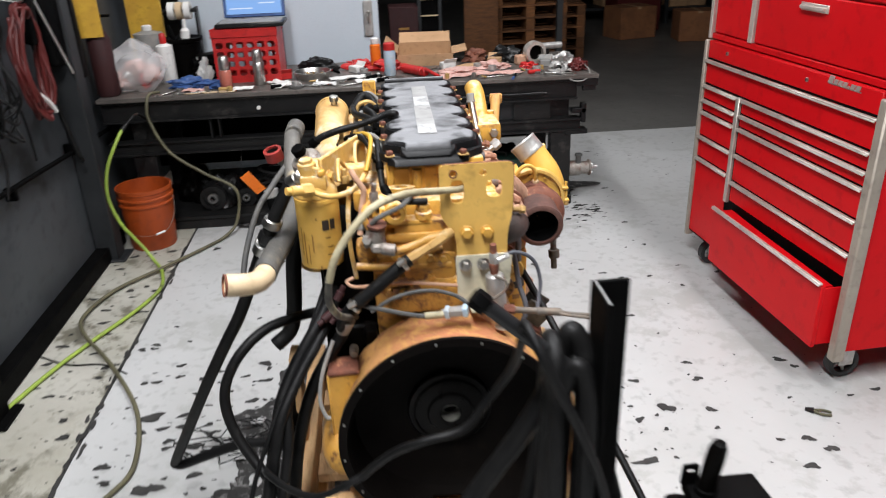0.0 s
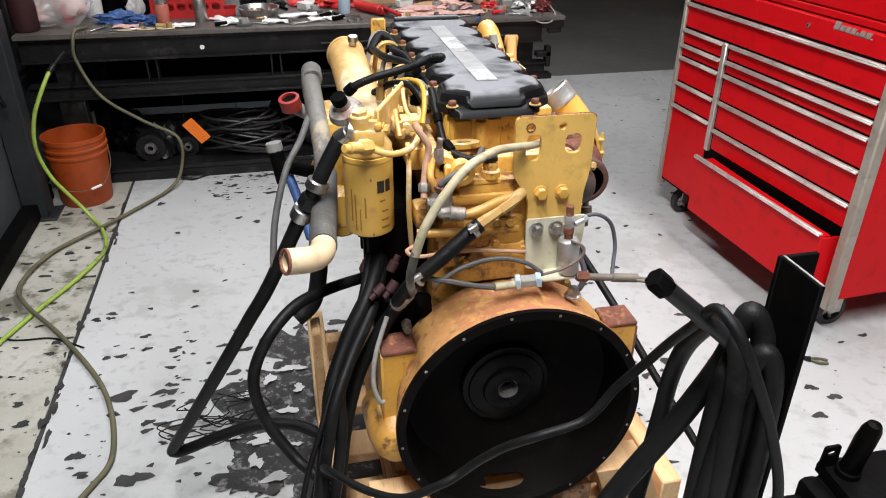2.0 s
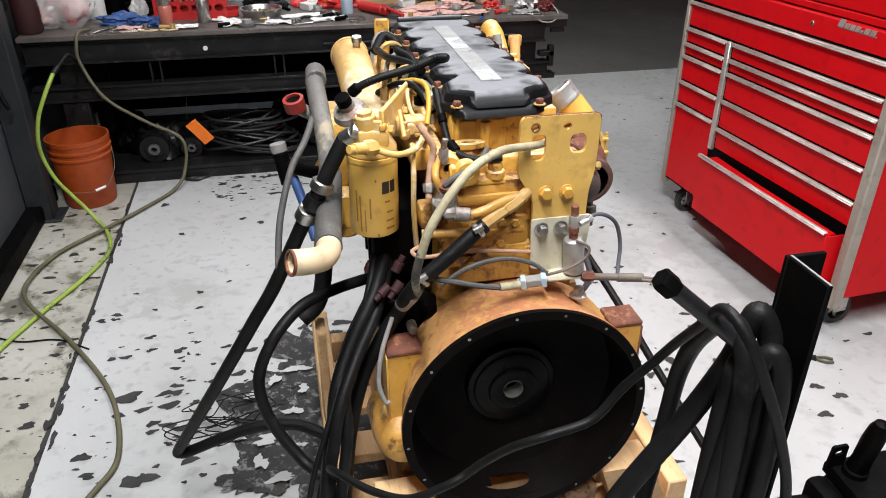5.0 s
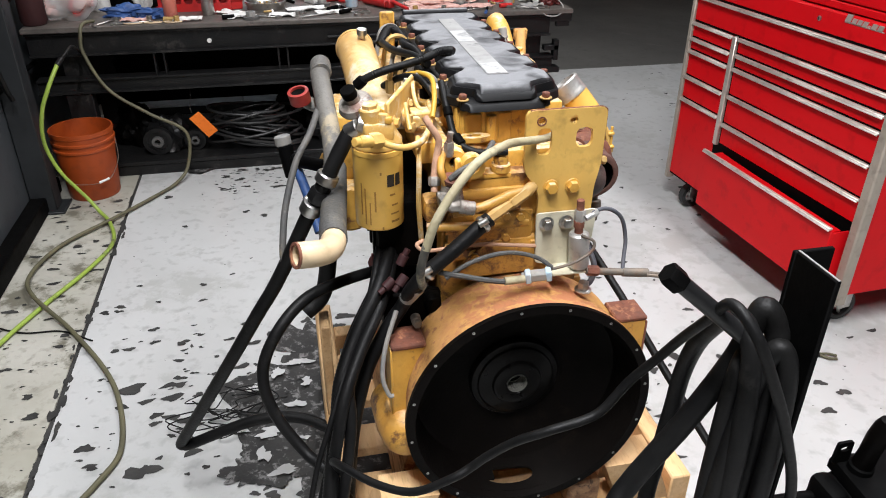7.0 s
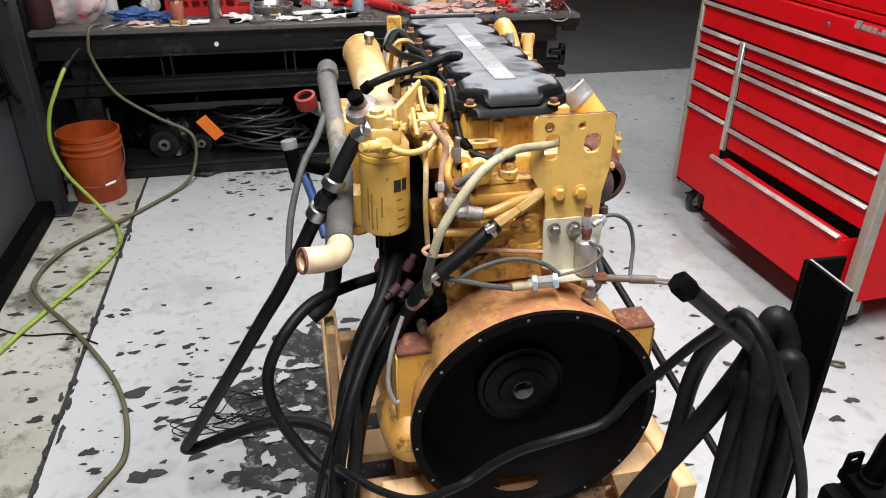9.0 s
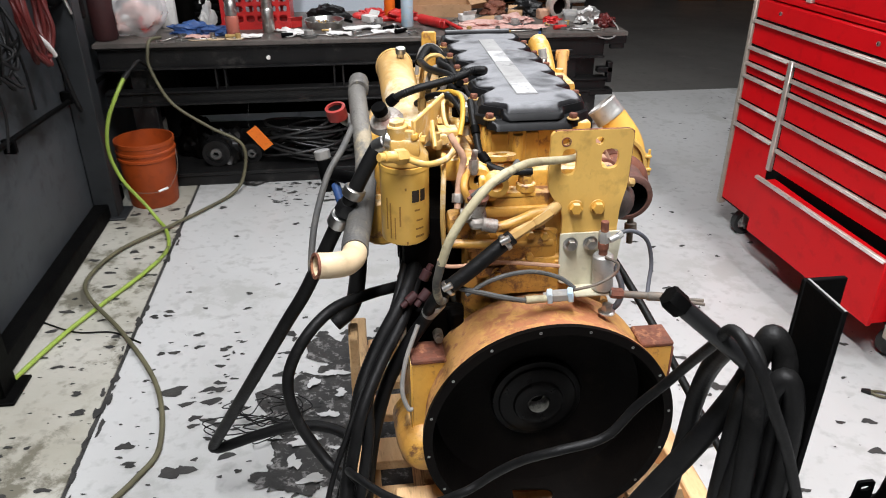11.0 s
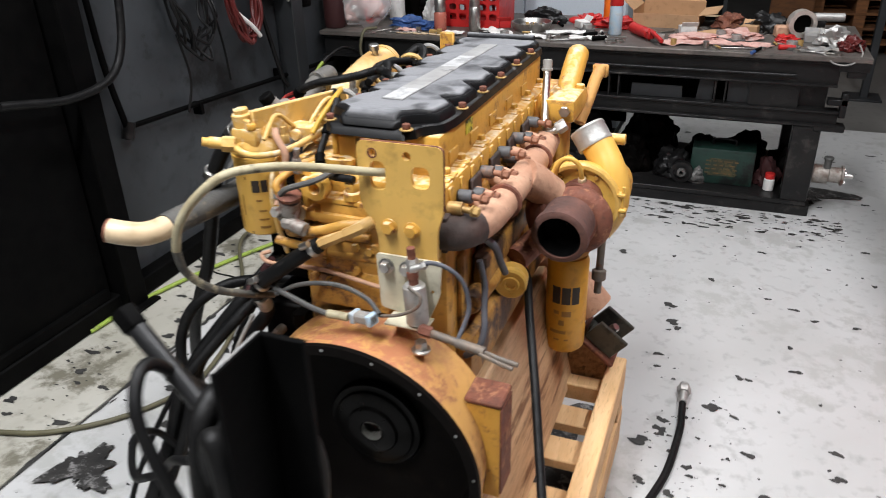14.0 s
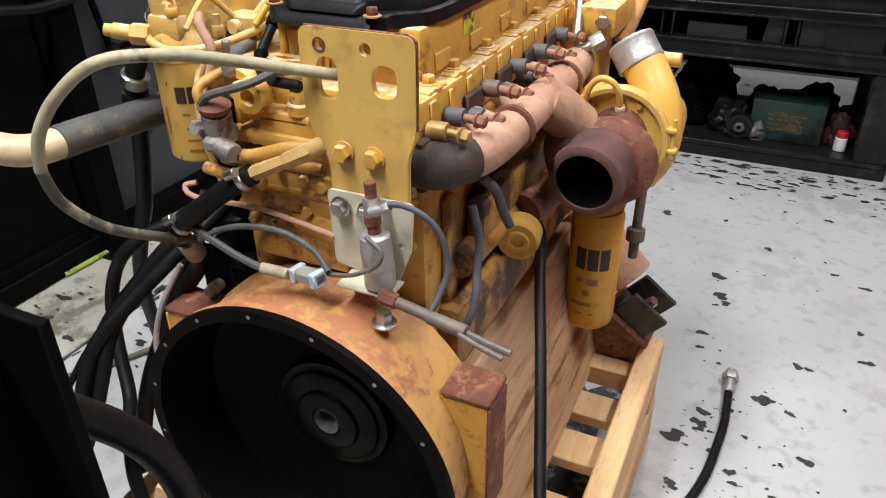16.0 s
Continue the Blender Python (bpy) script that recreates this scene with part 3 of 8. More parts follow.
for k in range(70):
    x, y = rnd.gauss(-0.98, 0.16), rnd.gauss(0.85, 0.3)
    if x > -0.52 or x < -1.26:
        continue
    s = 0.005 + 0.014 * rnd.random() ** 2.5
    patch(chips, x, y, s * 1.5, s * 0.8, 900 + k, 10)
for k in range(60):
    x, y = rnd.gauss(0.62, 0.12), rnd.gauss(0.9, 0.35)
    s = 0.003 + 0.017 * rnd.random() ** 3.4
    if x > 0.45:
        patch(chips, x, y, s * 1.2, s, 1300 + k, 13)
        for j in range(3):
            patch(chips, x + rnd.gauss(0, 2.2 * s), y + rnd.gauss(0, 2.2 * s), s * 0.25, s * 0.2, 5000 + 3 * k + j, 8)
for k in range(150):
    a = rnd.uniform(0, 6.3)
    rr = rnd.gauss(1.0, 0.12)
    x, y = -0.42 + 0.25 * rr * math.cos(a), 0.68 + 0.48 * rr * math.sin(a)
    s = 0.006 + 0.03 * rnd.random() ** 2.2
    patch(chips, x, y, s * rnd.uniform(0.8, 1.6), s, 3000 + k, 18, 0.0013 + 0.00001 * k)
solo("bare_patches", chips, CHIP, "dark chips where the floor paint has flaked off", "floor chips", kind="stuff")
# The two wide patches centred under the skid paint its shade onto the floor.
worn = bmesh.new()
# Two more darken the floor beneath the bench; the rest is wear.
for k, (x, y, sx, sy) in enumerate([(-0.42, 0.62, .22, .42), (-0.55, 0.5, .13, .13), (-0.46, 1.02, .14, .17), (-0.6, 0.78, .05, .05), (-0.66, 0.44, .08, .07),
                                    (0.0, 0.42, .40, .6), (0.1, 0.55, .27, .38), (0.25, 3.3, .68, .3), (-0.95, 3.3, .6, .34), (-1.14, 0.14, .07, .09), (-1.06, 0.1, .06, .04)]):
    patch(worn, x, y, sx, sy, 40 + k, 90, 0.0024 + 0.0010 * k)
solo("worn_floor_patch", worn, WORN_SHADE, "dark bare floor beside the skid, painted shade under it, dark patches under the bench", "floor patch", kind="stuff")
isles = bmesh.new()
for k, (x, y, sx, sy) in enumerate([(-0.60, 0.60, .05, .022), (-0.52, 0.72, .03, .018), (-0.66, 0.83, .025, .02), (-0.50, 0.95, .04, .02), (-0.57, 0.42, .045, .016), (-0.63, 0.5, .02, .03), (-0.5, 0.55, .015, .01), (-0.48, 0.83, .02, .02), (0.46, 0.55, .03, .05), (-0.58, 0.9, .018, .03), (-0.7, 0.62, .02, .012)]):
    patch(isles, x, y, sx, sy, 70 + k, 24, 0.0115 + 0.0003 * k)
solo("paint_remnants", isles, FLOOR, "pale scraps of floor paint left on the bare patch", "floor paint", kind="stuff")
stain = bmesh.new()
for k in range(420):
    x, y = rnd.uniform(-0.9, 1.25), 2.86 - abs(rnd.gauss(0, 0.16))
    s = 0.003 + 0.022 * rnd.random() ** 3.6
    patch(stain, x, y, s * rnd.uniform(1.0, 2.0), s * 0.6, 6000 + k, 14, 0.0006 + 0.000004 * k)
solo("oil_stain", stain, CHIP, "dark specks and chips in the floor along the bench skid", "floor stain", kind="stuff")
strip_chips = bmesh.new()
for k in range(130):
    x, y = rnd.uniform(-1.66, -1.33), rnd.uniform(0.2, 2.6)
    s = 0.003 + 0.017 * rnd.random() ** 3
    patch(strip_chips, x, y, s * 1.6, s * 0.8, 2000 + k, 9)
for k in range(60):
    y = rnd.uniform(-0.2, 2.6)
    s = rnd.uniform(0.006, 0.016)
    patch(strip_chips, -1.314 + rnd.gauss(0, 0.010), y, s * 0.7, s * 2.4, 2300 + k, 10)
solo("joint_dirt", strip_chips, CHIP, "dark dirt and chips along the floor joint", "floor dirt", kind="stuff")

# ---- tool cabinet and chest ----
CAB = (1.485, 2.0, 0.0)
CABZ = -86.8
cabinet = thing("tool_cabinet", CAB, CABZ, "red rolling tool cabinet with bright drawer pulls and one drawer ajar", "tool cabinet")
W = 1.25
part("body", box(0.0, W, 0.012, 0.68, 0.15, 1.15, 0.006), RED_PAINT, cabinet)
part("corner_trim", box(-0.022, 0.004, -0.012, 0.03, 0.13, 1.15, 0.005), TRIM_DULL, cabinet, "dull aluminium corner trim")
part("corner_trim", box(W - 0.03, W + 0.014, -0.014, 0.034, 0.115, 1.13, 0.006), TRIM_DULL, cabinet, "dull aluminium corner trim")
part("lock_panel", box(0.006, W - 0.034, 0.0, 0.014, 1.068, 1.148, 0.003), RED_PAINT, cabinet)
for u in (0.186, 0.80):
    lk = part("lock", rod((u, -0.006, 1.112), (u, 0.004, 1.112), 0.009, seg=14), STEEL, cabinet, "round key lock")
    part("keyhole", box(u - 0.0012, u + 0.0012, -0.008, -0.004, 1.107, 1.117, 0), INK, lk)
badge = part("badge", box(0.925, 1.11, -0.0015, 0.002, 1.122, 1.126, 0.001), STEEL, cabinet, "bright metal badge")
for k, (u, w, h) in enumerate(((0.925, 0.026, 0.028), (0.957, 0.02, 0.018), (0.983, 0.02, 0.018), (1.009, 0.02, 0.018), (1.034, 0.01, 0.008), (1.05, 0.022, 0.018), (1.078, 0.022, 0.018))):
    bmk = prism([(u, 0), (u + w, 0), (u + w, 0.0035), (u, 0.0035)], 0.0, h)
    for v in bmk.verts:
        v.co = Vector((v.co.x + v.co.z * 0.35, v.co.y - 0.0035, 1.1265 + v.co.z))
    part("mark", bmk, TRIM, badge)


# Added black sheet; it puts shade into the gaps between the drawers.
part("seam_backing", box(0.004, W - 0.03, 0.0035, 0.0118, 0.16, 1.066, 0), BLACK, cabinet, "black backing that paints the shade in the drawer gaps")


def drawer(u0, u1, z0, z1, out=0.0):
    """A drawer front; its pull runs along the top edge."""
    d = part("drawer", box(u0, u1, -out, 0.003 - out if out else 0.003, z0 + 0.002, z1 - 0.003, 0.001) if not out else box(u0, u1, -out, 0.018 - out, z0, z1 - 0.02, 0.003), RED_PAINT, cabinet)
    pull = join(box(u0 - 0.002, u1 + 0.002, -out - 0.014, -out + 0.004, z1 - 0.013, z1 - 0.003, 0.003), box(u0, u1, -out - 0.016, -out - 0.010, z1 - 0.017, z1 - 0.010, 0.002))
    part("handle", pull, TRIM, d, "full-width bright metal pull")
    if out:
        for uu in (u0 + 0.003, u1 - 0.011):
            part("drawer_side", box(uu, uu + 0.008, 0.0185 - out, 0.003, z0 + 0.01, z1 - 0.03, 0.001), RED_PAINT, d)
    return d


drawer(0.006, W - 0.034, 0.947, 1.062)
left = (0.941, 0.868, 0.809, 0.685, 0.573)
for z1, z0 in zip(left, left[1:] + (0.165,)):
    drawer(0.006, 0.318, z0 + 0.003, z1)
right = (0.943, 0.872, 0.812, 0.688, 0.556)
for z1, z0 in zip(right, right[1:] + (0.452,)):
    drawer(0.362, W - 0.034, z0 + 0.003, z1)
drawer(0.385, W - 0.036, 0.165, 0.448, 0.085)
part("divider", box(0.322, 0.352, -0.012, 0.014, 0.44, 0.94, 0.004), TRIM, cabinet, "upright bright metal divider")
# Drawer bottom is black, so the shade inside sits in its colour.
part("drawer_bottom", box(0.40, W - 0.05, -0.066, 0.003, 0.33, 0.335, 0), BLACK, cabinet, "drawer bottom coloured black for the shade inside")
part("drawer_lip", prism([(0.40, -0.066), (W - 0.05, -0.066), (W - 0.05, -0.03), (0.62, -0.014), (0.40, -0.001)], 0.405, 0.422), RED_PAINT, cabinet, "red turned-in lip of the open drawer")
part("stored_tool", join(rod((0.72, -0.012, 0.352), (0.84, -0.012, 0.352), 0.013, seg=12), box(0.84, 0.89, -0.03, 0.0, 0.336, 0.37, 0.006)), DULL_ALU, cabinet, "grey tool lying in the open drawer")
part("latch", box(W - 0.085, W - 0.05, -0.004, 0.004, 0.235, 0.26, 0.002), TRIM, cabinet)
for u, d in ((0.10, 0.09), (W - 0.07, 0.09), (0.10, 0.60), (W - 0.07, 0.60)):
    c = part("caster", join(box(u - 0.035, u + 0.035, d - 0.045, d + 0.045, 0.138, 0.15, 0.002), box(u - 0.03, u - 0.024, d - 0.03, d + 0.03, 0.06, 0.14, 0.002), box(u + 0.024, u + 0.03, d - 0.03, d + 0.03, 0.06, 0.14, 0.002)), STEEL, cabinet, "swivel caster")
    part("tyre", ring((u - 0.02, d, 0.064), (u + 0.02, d, 0.064), 0.045, 0.064, 28), TYRE, c, "black rubber tyre")
    part("wheel_hub", join(rod((u - 0.021, d, 0.064), (u + 0.021, d, 0.064), 0.016), *[rod((u, d, 0.064), (u, d + 0.047 * math.cos(k * 1.2566), 0.064 + 0.047 * math.sin(k * 1.2566)), 0.007, seg=8) for k in range(5)]), ALU, c)

chest = thing("tool_chest", (CAB[0], CAB[1], 1.152), CABZ, "red upper tool chest standing on the cabinet", "tool chest")
part("body", box(0.0, W, 0.03, 0.6, 0.004, 0.72, 0.006), RED_PAINT, chest)
part("sill", box(0.0, W, 0.012, 0.034, 0.004, 0.03, 0.003), RED_PAINT, chest)
part("corner_trim", box(-0.018, 0.006, 0.0, 0.04, 0.004, 0.72, 0.004), TRIM, chest, "bright corner trim")
part("corner_trim", box(W - 0.025, W + 0.012, 0.0, 0.04, 0.004, 0.72, 0.004), TRIM_DULL, chest)
part("divider", box(0.325, 0.36, 0.004, 0.034, 0.03, 0.7, 0.004), TRIM, chest, "upright bright metal divider")
part("side_door", box(0.012, 0.318, 0.016, 0.034, 0.035, 0.7, 0.004), RED_PAINT, chest)
dd = part("drop_front", box(0.366, W - 0.03, 0.014, 0.034, 0.035, 0.26, 0.004), RED_PAINT, chest)
part("handle", join(box(0.68, 0.83, -0.006, 0.016, 0.212, 0.226, 0.003), box(0.67, 0.84, 0.008, 0.016, 0.205, 0.235, 0.003)), TRIM, dd, "bright recessed pull")
part("upper_drawer", box(0.366, W - 0.03, 0.014, 0.034, 0.268, 0.7, 0.004), RED_PAINT, chest)

# ---- work bench ----
bench = thing("work_bench", (-0.25, 3.25, 0), label="heavy dark steel work bench, oily and cluttered", category="work bench")
BX = (-0.25, 3.25, 0)
part("top", box(-1.74, 1.215, 2.86, 3.72, 0.812, 0.838, 0.004), BENCH_TOP, bench, "oily steel plate top", BX)
part("beam_web", box(-1.73, 1.09, 2.90, 2.915, 0.7005, 0.7995, 0), DARK_STEEL, bench, "", BX)
part("beam_flange", box(-1.73, 1.09, 2.875, 2.94, 0.80, 0.8115, 0.002), DARK_STEEL, bench, "", BX)
part("beam_flange", box(-1.73, 1.09, 2.87, 2.94, 0.69, 0.70, 0.002), DARK_STEEL, bench, "", BX)
part("beam_flange", box(-1.73, 1.12, 2.88, 2.96, 0.557, 0.57, 0.002), DARK_STEEL, bench, "", BX)
part("beam_web", box(-1.73, 1.12, 2.90, 2.912, 0.5025, 0.5565, 0), DARK_STEEL, bench, "", BX)
part("beam_flange", box(-1.73, 1.12, 2.87, 2.96, 0.49, 0.502, 0.002), DARK_STEEL, bench, "", BX)
part("pipe_rail", rod((-0.2, 2.885, 0.735), (0.9, 2.885, 0.735), 0.007, seg=12), PEG, bench, "", BX)
for xx in (-1.1, -0.45, 0.02, 0.56):
    for dx in (-0.03, 0.02):
        part("spacer", box(xx + dx, xx + dx + 0.01, 2.89, 2.95, 0.571, 0.69, 0.002), DARK_STEEL, bench, "", BX)
for xx in (-1.6, 0.93):
    for yy in (2.92, 3.6):
        part("leg", box(xx, xx + 0.13, yy - 0.04, yy + 0.04, 0.0852, 0.489, 0.004), DARK_STEEL, bench, "", BX)
    part("end_plate", box(xx, xx + 0.13, 2.95, 3.6, 0.5, 0.81, 0.004), DARK_STEEL, bench, "", BX)
for prof in ([(0.11, 0.572), (0.376, 0.572), (0.37, 0.634), (0.112, 0.636)], [(0.444, 0.572), (0.526, 0.572), (0.526, 0.688), (0.456, 0.688)], [(0.598, 0.572), (0.826, 0.572), (0.765, 0.688), (0.594, 0.688)]):
    part("web_plate", move(holed_plate(prof, [], 0.008), pose(0, 2.928, 0)), POST, bench, "grey steel plate between the rails", BX)
part("gusset", prism([(0.70, 2.90), (0.93, 2.90), (0.93, 2.95)], 0.571, 0.688), DARK_STEEL, bench, "", BX)
part("end_hook", join(box(1.06, 1.15, 2.88, 2.93, 0.60, 0.63, 0.003), box(1.12, 1.15, 2.88, 2.93, 0.54, 0.66, 0.003), box(1.02, 1.16, 2.87, 2.95, 0.47, 0.50, 0.003)), DARK_STEEL, bench, "", BX)
part("angle_end", join(box(1.08, 1.21, 2.865, 2.875, 0.77, 0.812, 0.001), box(1.12, 1.2, 2.87, 2.9, 0.74, 0.78, 0.002)), DARK_STEEL, bench, "", BX)
part("shelf", box(-1.6, 1.06, 2.88, 3.68, 0.06, 0.085, 0.003), DARK_STEEL, bench, "", BX)
part("skid", box(-1.62, 1.08, 2.89, 2.97, 0.0, 0.0595, 0.004), DARK_STEEL, bench, "", BX)
part("skid", box(-1.62, 1.08, 3.56, 3.65, 0.0, 0.0595, 0.004), DARK_STEEL, bench, "", BX)
part("back_plate", box(-1.74, 0.0, 3.70, 3.712, 0.18, 0.81, 0.002), BLACK, bench, "", BX)
part("back_plate", box(-0.02, 1.06, 3.7125, 3.7245, 0.24, 0.81, 0.002), BLACK, bench, "", BX)
part("bolt", rod((-0.83, 2.888, 0.739), (-0.83, 2.90, 0.739), 0.012, seg=12), WHITE, bench, "bright painted bolt", BX)

# ---- the engine ----
EN = (0.0, 0.40, 0.34)
engine = thing("diesel_engine", EN, 0, "yellow dusty diesel truck engine standing on a wooden skid", "engine")


REAR_SET = 0.016
REAR = {"engine_block", "rear_cover", "case_bolt", "cast_rib", "cast_pad", "rear_step", "cylinder_head", "head_stud", "head_ledge", "lifting_lug", "rear_rib", "slot_lug",
        "fuel_transfer_valve", "valve_cap", "valve_pipe", "valve_cable", "side_pipe", "switch_plate", "plate_lip", "plate_bolt", "shutoff_solenoid", "switch_terminal", "switch_nut",
        "switch_cap", "solenoid_lead"}


def en(name, bm, material, label="", parent=None):
    """A part of the engine; what belongs to the rear face sits a little deeper than it was first laid out."""
    if name in REAR or (name == "washer" and parent.name.split(".")[0] in REAR):
        move(bm, pose(0, REAR_SET, 0))
    return part(name, bm, material, parent or engine, label, EN)


# flywheel housing, open to the front
C = 0.606
face, back = -0.115, 0.04
shell = lathe([(0.256, 0.0), (0.268, 0.0), (0.272, 0.03), (0.272, 0.15), (0.263, 0.19), (0.2615, 0.3), (0.2595, 0.56), (0.258, 0.72), (0.263, 0.78), (0.263, 1.0), (0.05, 1.0), (0.05, 0.9), (0.2, 0.88), (0.24, 0.7), (0.2435, 0.56), (0.2485, 0.3), (0.254, 0.1), (0.256, 0.0)], (0, face, C), (0, back, C), 80, cap=False)
def cut_window(bm):
    """The timing window low in the housing's rim."""
    gone = [f for f in bm.faces if f.calc_center_median().z < 0.37 and -0.09 < f.calc_center_median().x < 0.05 and -0.085 < f.calc_center_median().y < -0.02]
    bmesh.ops.delete(bm, geom=gone, context="FACES")


cut_window(shell)
hous = en("flywheel_housing", shell, DUSTY, "dusty cast flywheel housing with rusty bloom")
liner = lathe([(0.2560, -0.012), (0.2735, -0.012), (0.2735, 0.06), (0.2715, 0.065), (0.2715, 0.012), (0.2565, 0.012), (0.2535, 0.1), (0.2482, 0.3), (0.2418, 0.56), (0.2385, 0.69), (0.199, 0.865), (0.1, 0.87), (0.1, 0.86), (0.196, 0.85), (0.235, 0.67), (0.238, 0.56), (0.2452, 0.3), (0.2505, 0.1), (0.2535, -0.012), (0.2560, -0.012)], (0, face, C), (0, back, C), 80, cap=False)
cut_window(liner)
inner = en("housing_flange", liner, BORE, "black bore and flange face", hous)
for k in range(16):
    a = 2 * math.pi * (k + 0.35) / 16
    p = Vector((0.264 * math.cos(a), face - 0.0022, C + 0.264 * math.sin(a)))
    en("bolt_hole", ring(p, p + Vector((0, 0.0006, 0)), 0.0012, 0.0031, 10), STEEL, "", inner)
arc = holed_plate(rounded([(-0.1, -0.005), (0.06, -0.005), (0.06, 0.082), (-0.1, 0.082)], 0.004), [oval(-0.021, 0.036, 0.059, 0.0215, 24, 2.6)], 0.005)
bmesh.ops.subdivide_edges(arc, edges=[e for e in arc.edges if e.calc_length() > 0.03], cuts=3)
for v in arc.verts:
    x, depth, y = v.co.x, v.co.y, v.co.z
    rad = 0.2487 + depth - 0.168 * y
    v.co = Vector((rad * math.sin(x / 0.24), -0.095 + y, C - rad * math.cos(x / 0.24)))
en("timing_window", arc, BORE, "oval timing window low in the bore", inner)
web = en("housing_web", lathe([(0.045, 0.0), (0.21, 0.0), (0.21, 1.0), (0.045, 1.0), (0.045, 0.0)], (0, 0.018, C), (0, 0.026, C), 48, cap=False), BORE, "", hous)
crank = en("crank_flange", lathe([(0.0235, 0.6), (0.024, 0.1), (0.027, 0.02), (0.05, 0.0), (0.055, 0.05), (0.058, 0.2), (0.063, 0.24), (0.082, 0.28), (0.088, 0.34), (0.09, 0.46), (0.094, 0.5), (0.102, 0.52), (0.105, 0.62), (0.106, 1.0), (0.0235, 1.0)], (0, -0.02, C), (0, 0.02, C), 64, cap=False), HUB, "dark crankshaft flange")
en("pilot_bore", lathe([(0.0205, 0.95), (0.0222, 0.9), (0.0228, 0.05), (0.0234, 0.0), (0.0234, 1.0)], (0, -0.0195, C), (0, 0.0185, C), 36, cap=False), PILOT, "worn bright pilot bore", crank)
# Dark disc closes the bore; the shade down there is in its colour.
en("bore_bottom", rod((0, 0.0165, C), (0, 0.0178, C), 0.0208, seg=28), GREASE_SHADE, "", crank)
en("bore_spline", join(*[rod((0.0224 * math.cos(a), -0.010, C + 0.0224 * math.sin(a)), (0.0222 * math.cos(a), 0.016, C + 0.0222 * math.sin(a)), 0.0014, seg=6) for a in [k * 0.2992 for k in range(21)]]), PILOT, "fine splines in the bore", crank)
# side mounting pads that follow the housing's curve
for s in (-1, 1):
    zs = [0.53 + 0.222 * k / 10 for k in range(11)]
    prof = [(s * math.sqrt(0.2605 ** 2 - (z - C) ** 2), z) for z in zs] + [(s * 0.286, 0.752), (s * 0.286, 0.53)]
    pad = en("mount_pad", move(holed_plate(prof if s > 0 else prof[::-1], [], 0.066), pose(0, -0.034, 0)), YELLOW, "cast yellow mounting pad")
    x0, x1 = sorted((s * 0.214, s * 0.289))
    en("pad_top", lumpy(box(x0, x1, -0.037, 0.035, 0.7525, 0.765, 0.004), 0.002, 40, s), RUST, "rusty machined pad top", pad)
    x0, x1 = sorted((s * 0.2865, s * 0.291))
    en("pad_face", box(x0, x1, -0.036, 0.033, 0.54, 0.75, 0.003), RUST if s > 0 else YELLOW, "rusty machined pad face", pad)
pocket = lathe([(0.0, 0.0), (0.02, 0.01), (0.04, 0.06), (0.055, 0.18), (0.063, 0.4), (0.066, 0.85), (0.04, 1.0)], (-0.262, -0.085, 0.53), (-0.262, 0.1, 0.535), 32)
for v in pocket.verts:
    d = math.hypot(v.co.x, v.co.z - C)
    if d < 0.262:
        v.co.x, v.co.z = v.co.x * 0.262 / d, C + (v.co.z - C) * 0.262 / d
en("starter_pocket", pocket, OLD_YELLOW, "yellow starter pocket of the housing")

# block and head
block = en("engine_block", join(box(-0.15, 0.145, 0.055, 0.86, 0.5, 1.06, 0.012, 2), box(-0.165, 0.15, 0.042, 0.09, 0.62, 1.03, 0.012, 2), box(-0.11, 0.14, 0.03, 0.09, 1.0, 1.10, 0.008, 2)), OLD_YELLOW, "yellow cast cylinder block")
for y in (0.12, 0.24, 0.36, 0.48, 0.60, 0.72):
    en("block_rib", box(0.144, 0.16, y, y + 0.03, 0.55, 0.98, 0.006), GRIMY_SHADED, "", block)
low = lathe([(0.10, 0), (0.125, 0.2), (0.125, 1.0)], (-0.02, 0.012, 0.83), (-0.02, 0.05, 0.83), 40)
bmesh.ops.bisect_plane(low, geom=low.verts[:] + low.edges[:] + low.faces[:], plane_co=(0, 0, 0.876), plane_no=(0, 0, -1), clear_outer=True)
en("rear_cover", join(low, box(-0.155, 0.03, 0.02, 0.05, 0.95, 1.02, 0.01, 2)), OLD_YELLOW, "", block)
for x, z in ((-0.1, 0.97), (-0.03, 0.96), (-0.13, 0.93), (0.03, 0.94), (-0.07, 1.03), (0.13, 0.93), (0.135, 1.0)):
    en("case_bolt", hexagon((x, 0.042, z), (x, 0.012, z), 0.009), OLD_YELLOW, "", block)
for z0, r, x0, x1 in ((0.985, 0.012, -0.16, 0.02), (1.025, 0.01, -0.13, 0.0), (0.945, 0.009, -0.16, 0.05)):
    en("cast_rib", rod((x0, 0.03, z0), (x1, 0.028, z0 + 0.004), r, seg=12), OLD_YELLOW, "", block)
head = en("cylinder_head", join(box(-0.135, 0.14, 0.065, 0.88, 1.06, 1.135, 0.008, 2), box(-0.118, 0.112, 0.118, 0.87, 1.13, 1.2145, 0.006, 2)), YELLOW, "yellow cylinder head")
for k, y in enumerate((0.14, 0.225, 0.35, 0.475, 0.60, 0.725, 0.85)):
    en("ledge_boss", join(rod((0.118, y, 1.122), (0.118, y, 1.141), 0.021, seg=18), box(0.10, 0.136, y - 0.03, y + 0.03, 1.118, 1.1385, 0.005, 2)), YELLOW, "", head)
    en("head_bolt", join(hexagon((0.12, y, 1.140), (0.12, y, 1.153), 0.010), rod((0.12, y, 1.138), (0.12, y, 1.143), 0.014, seg=14)), YELLOW, "", head)
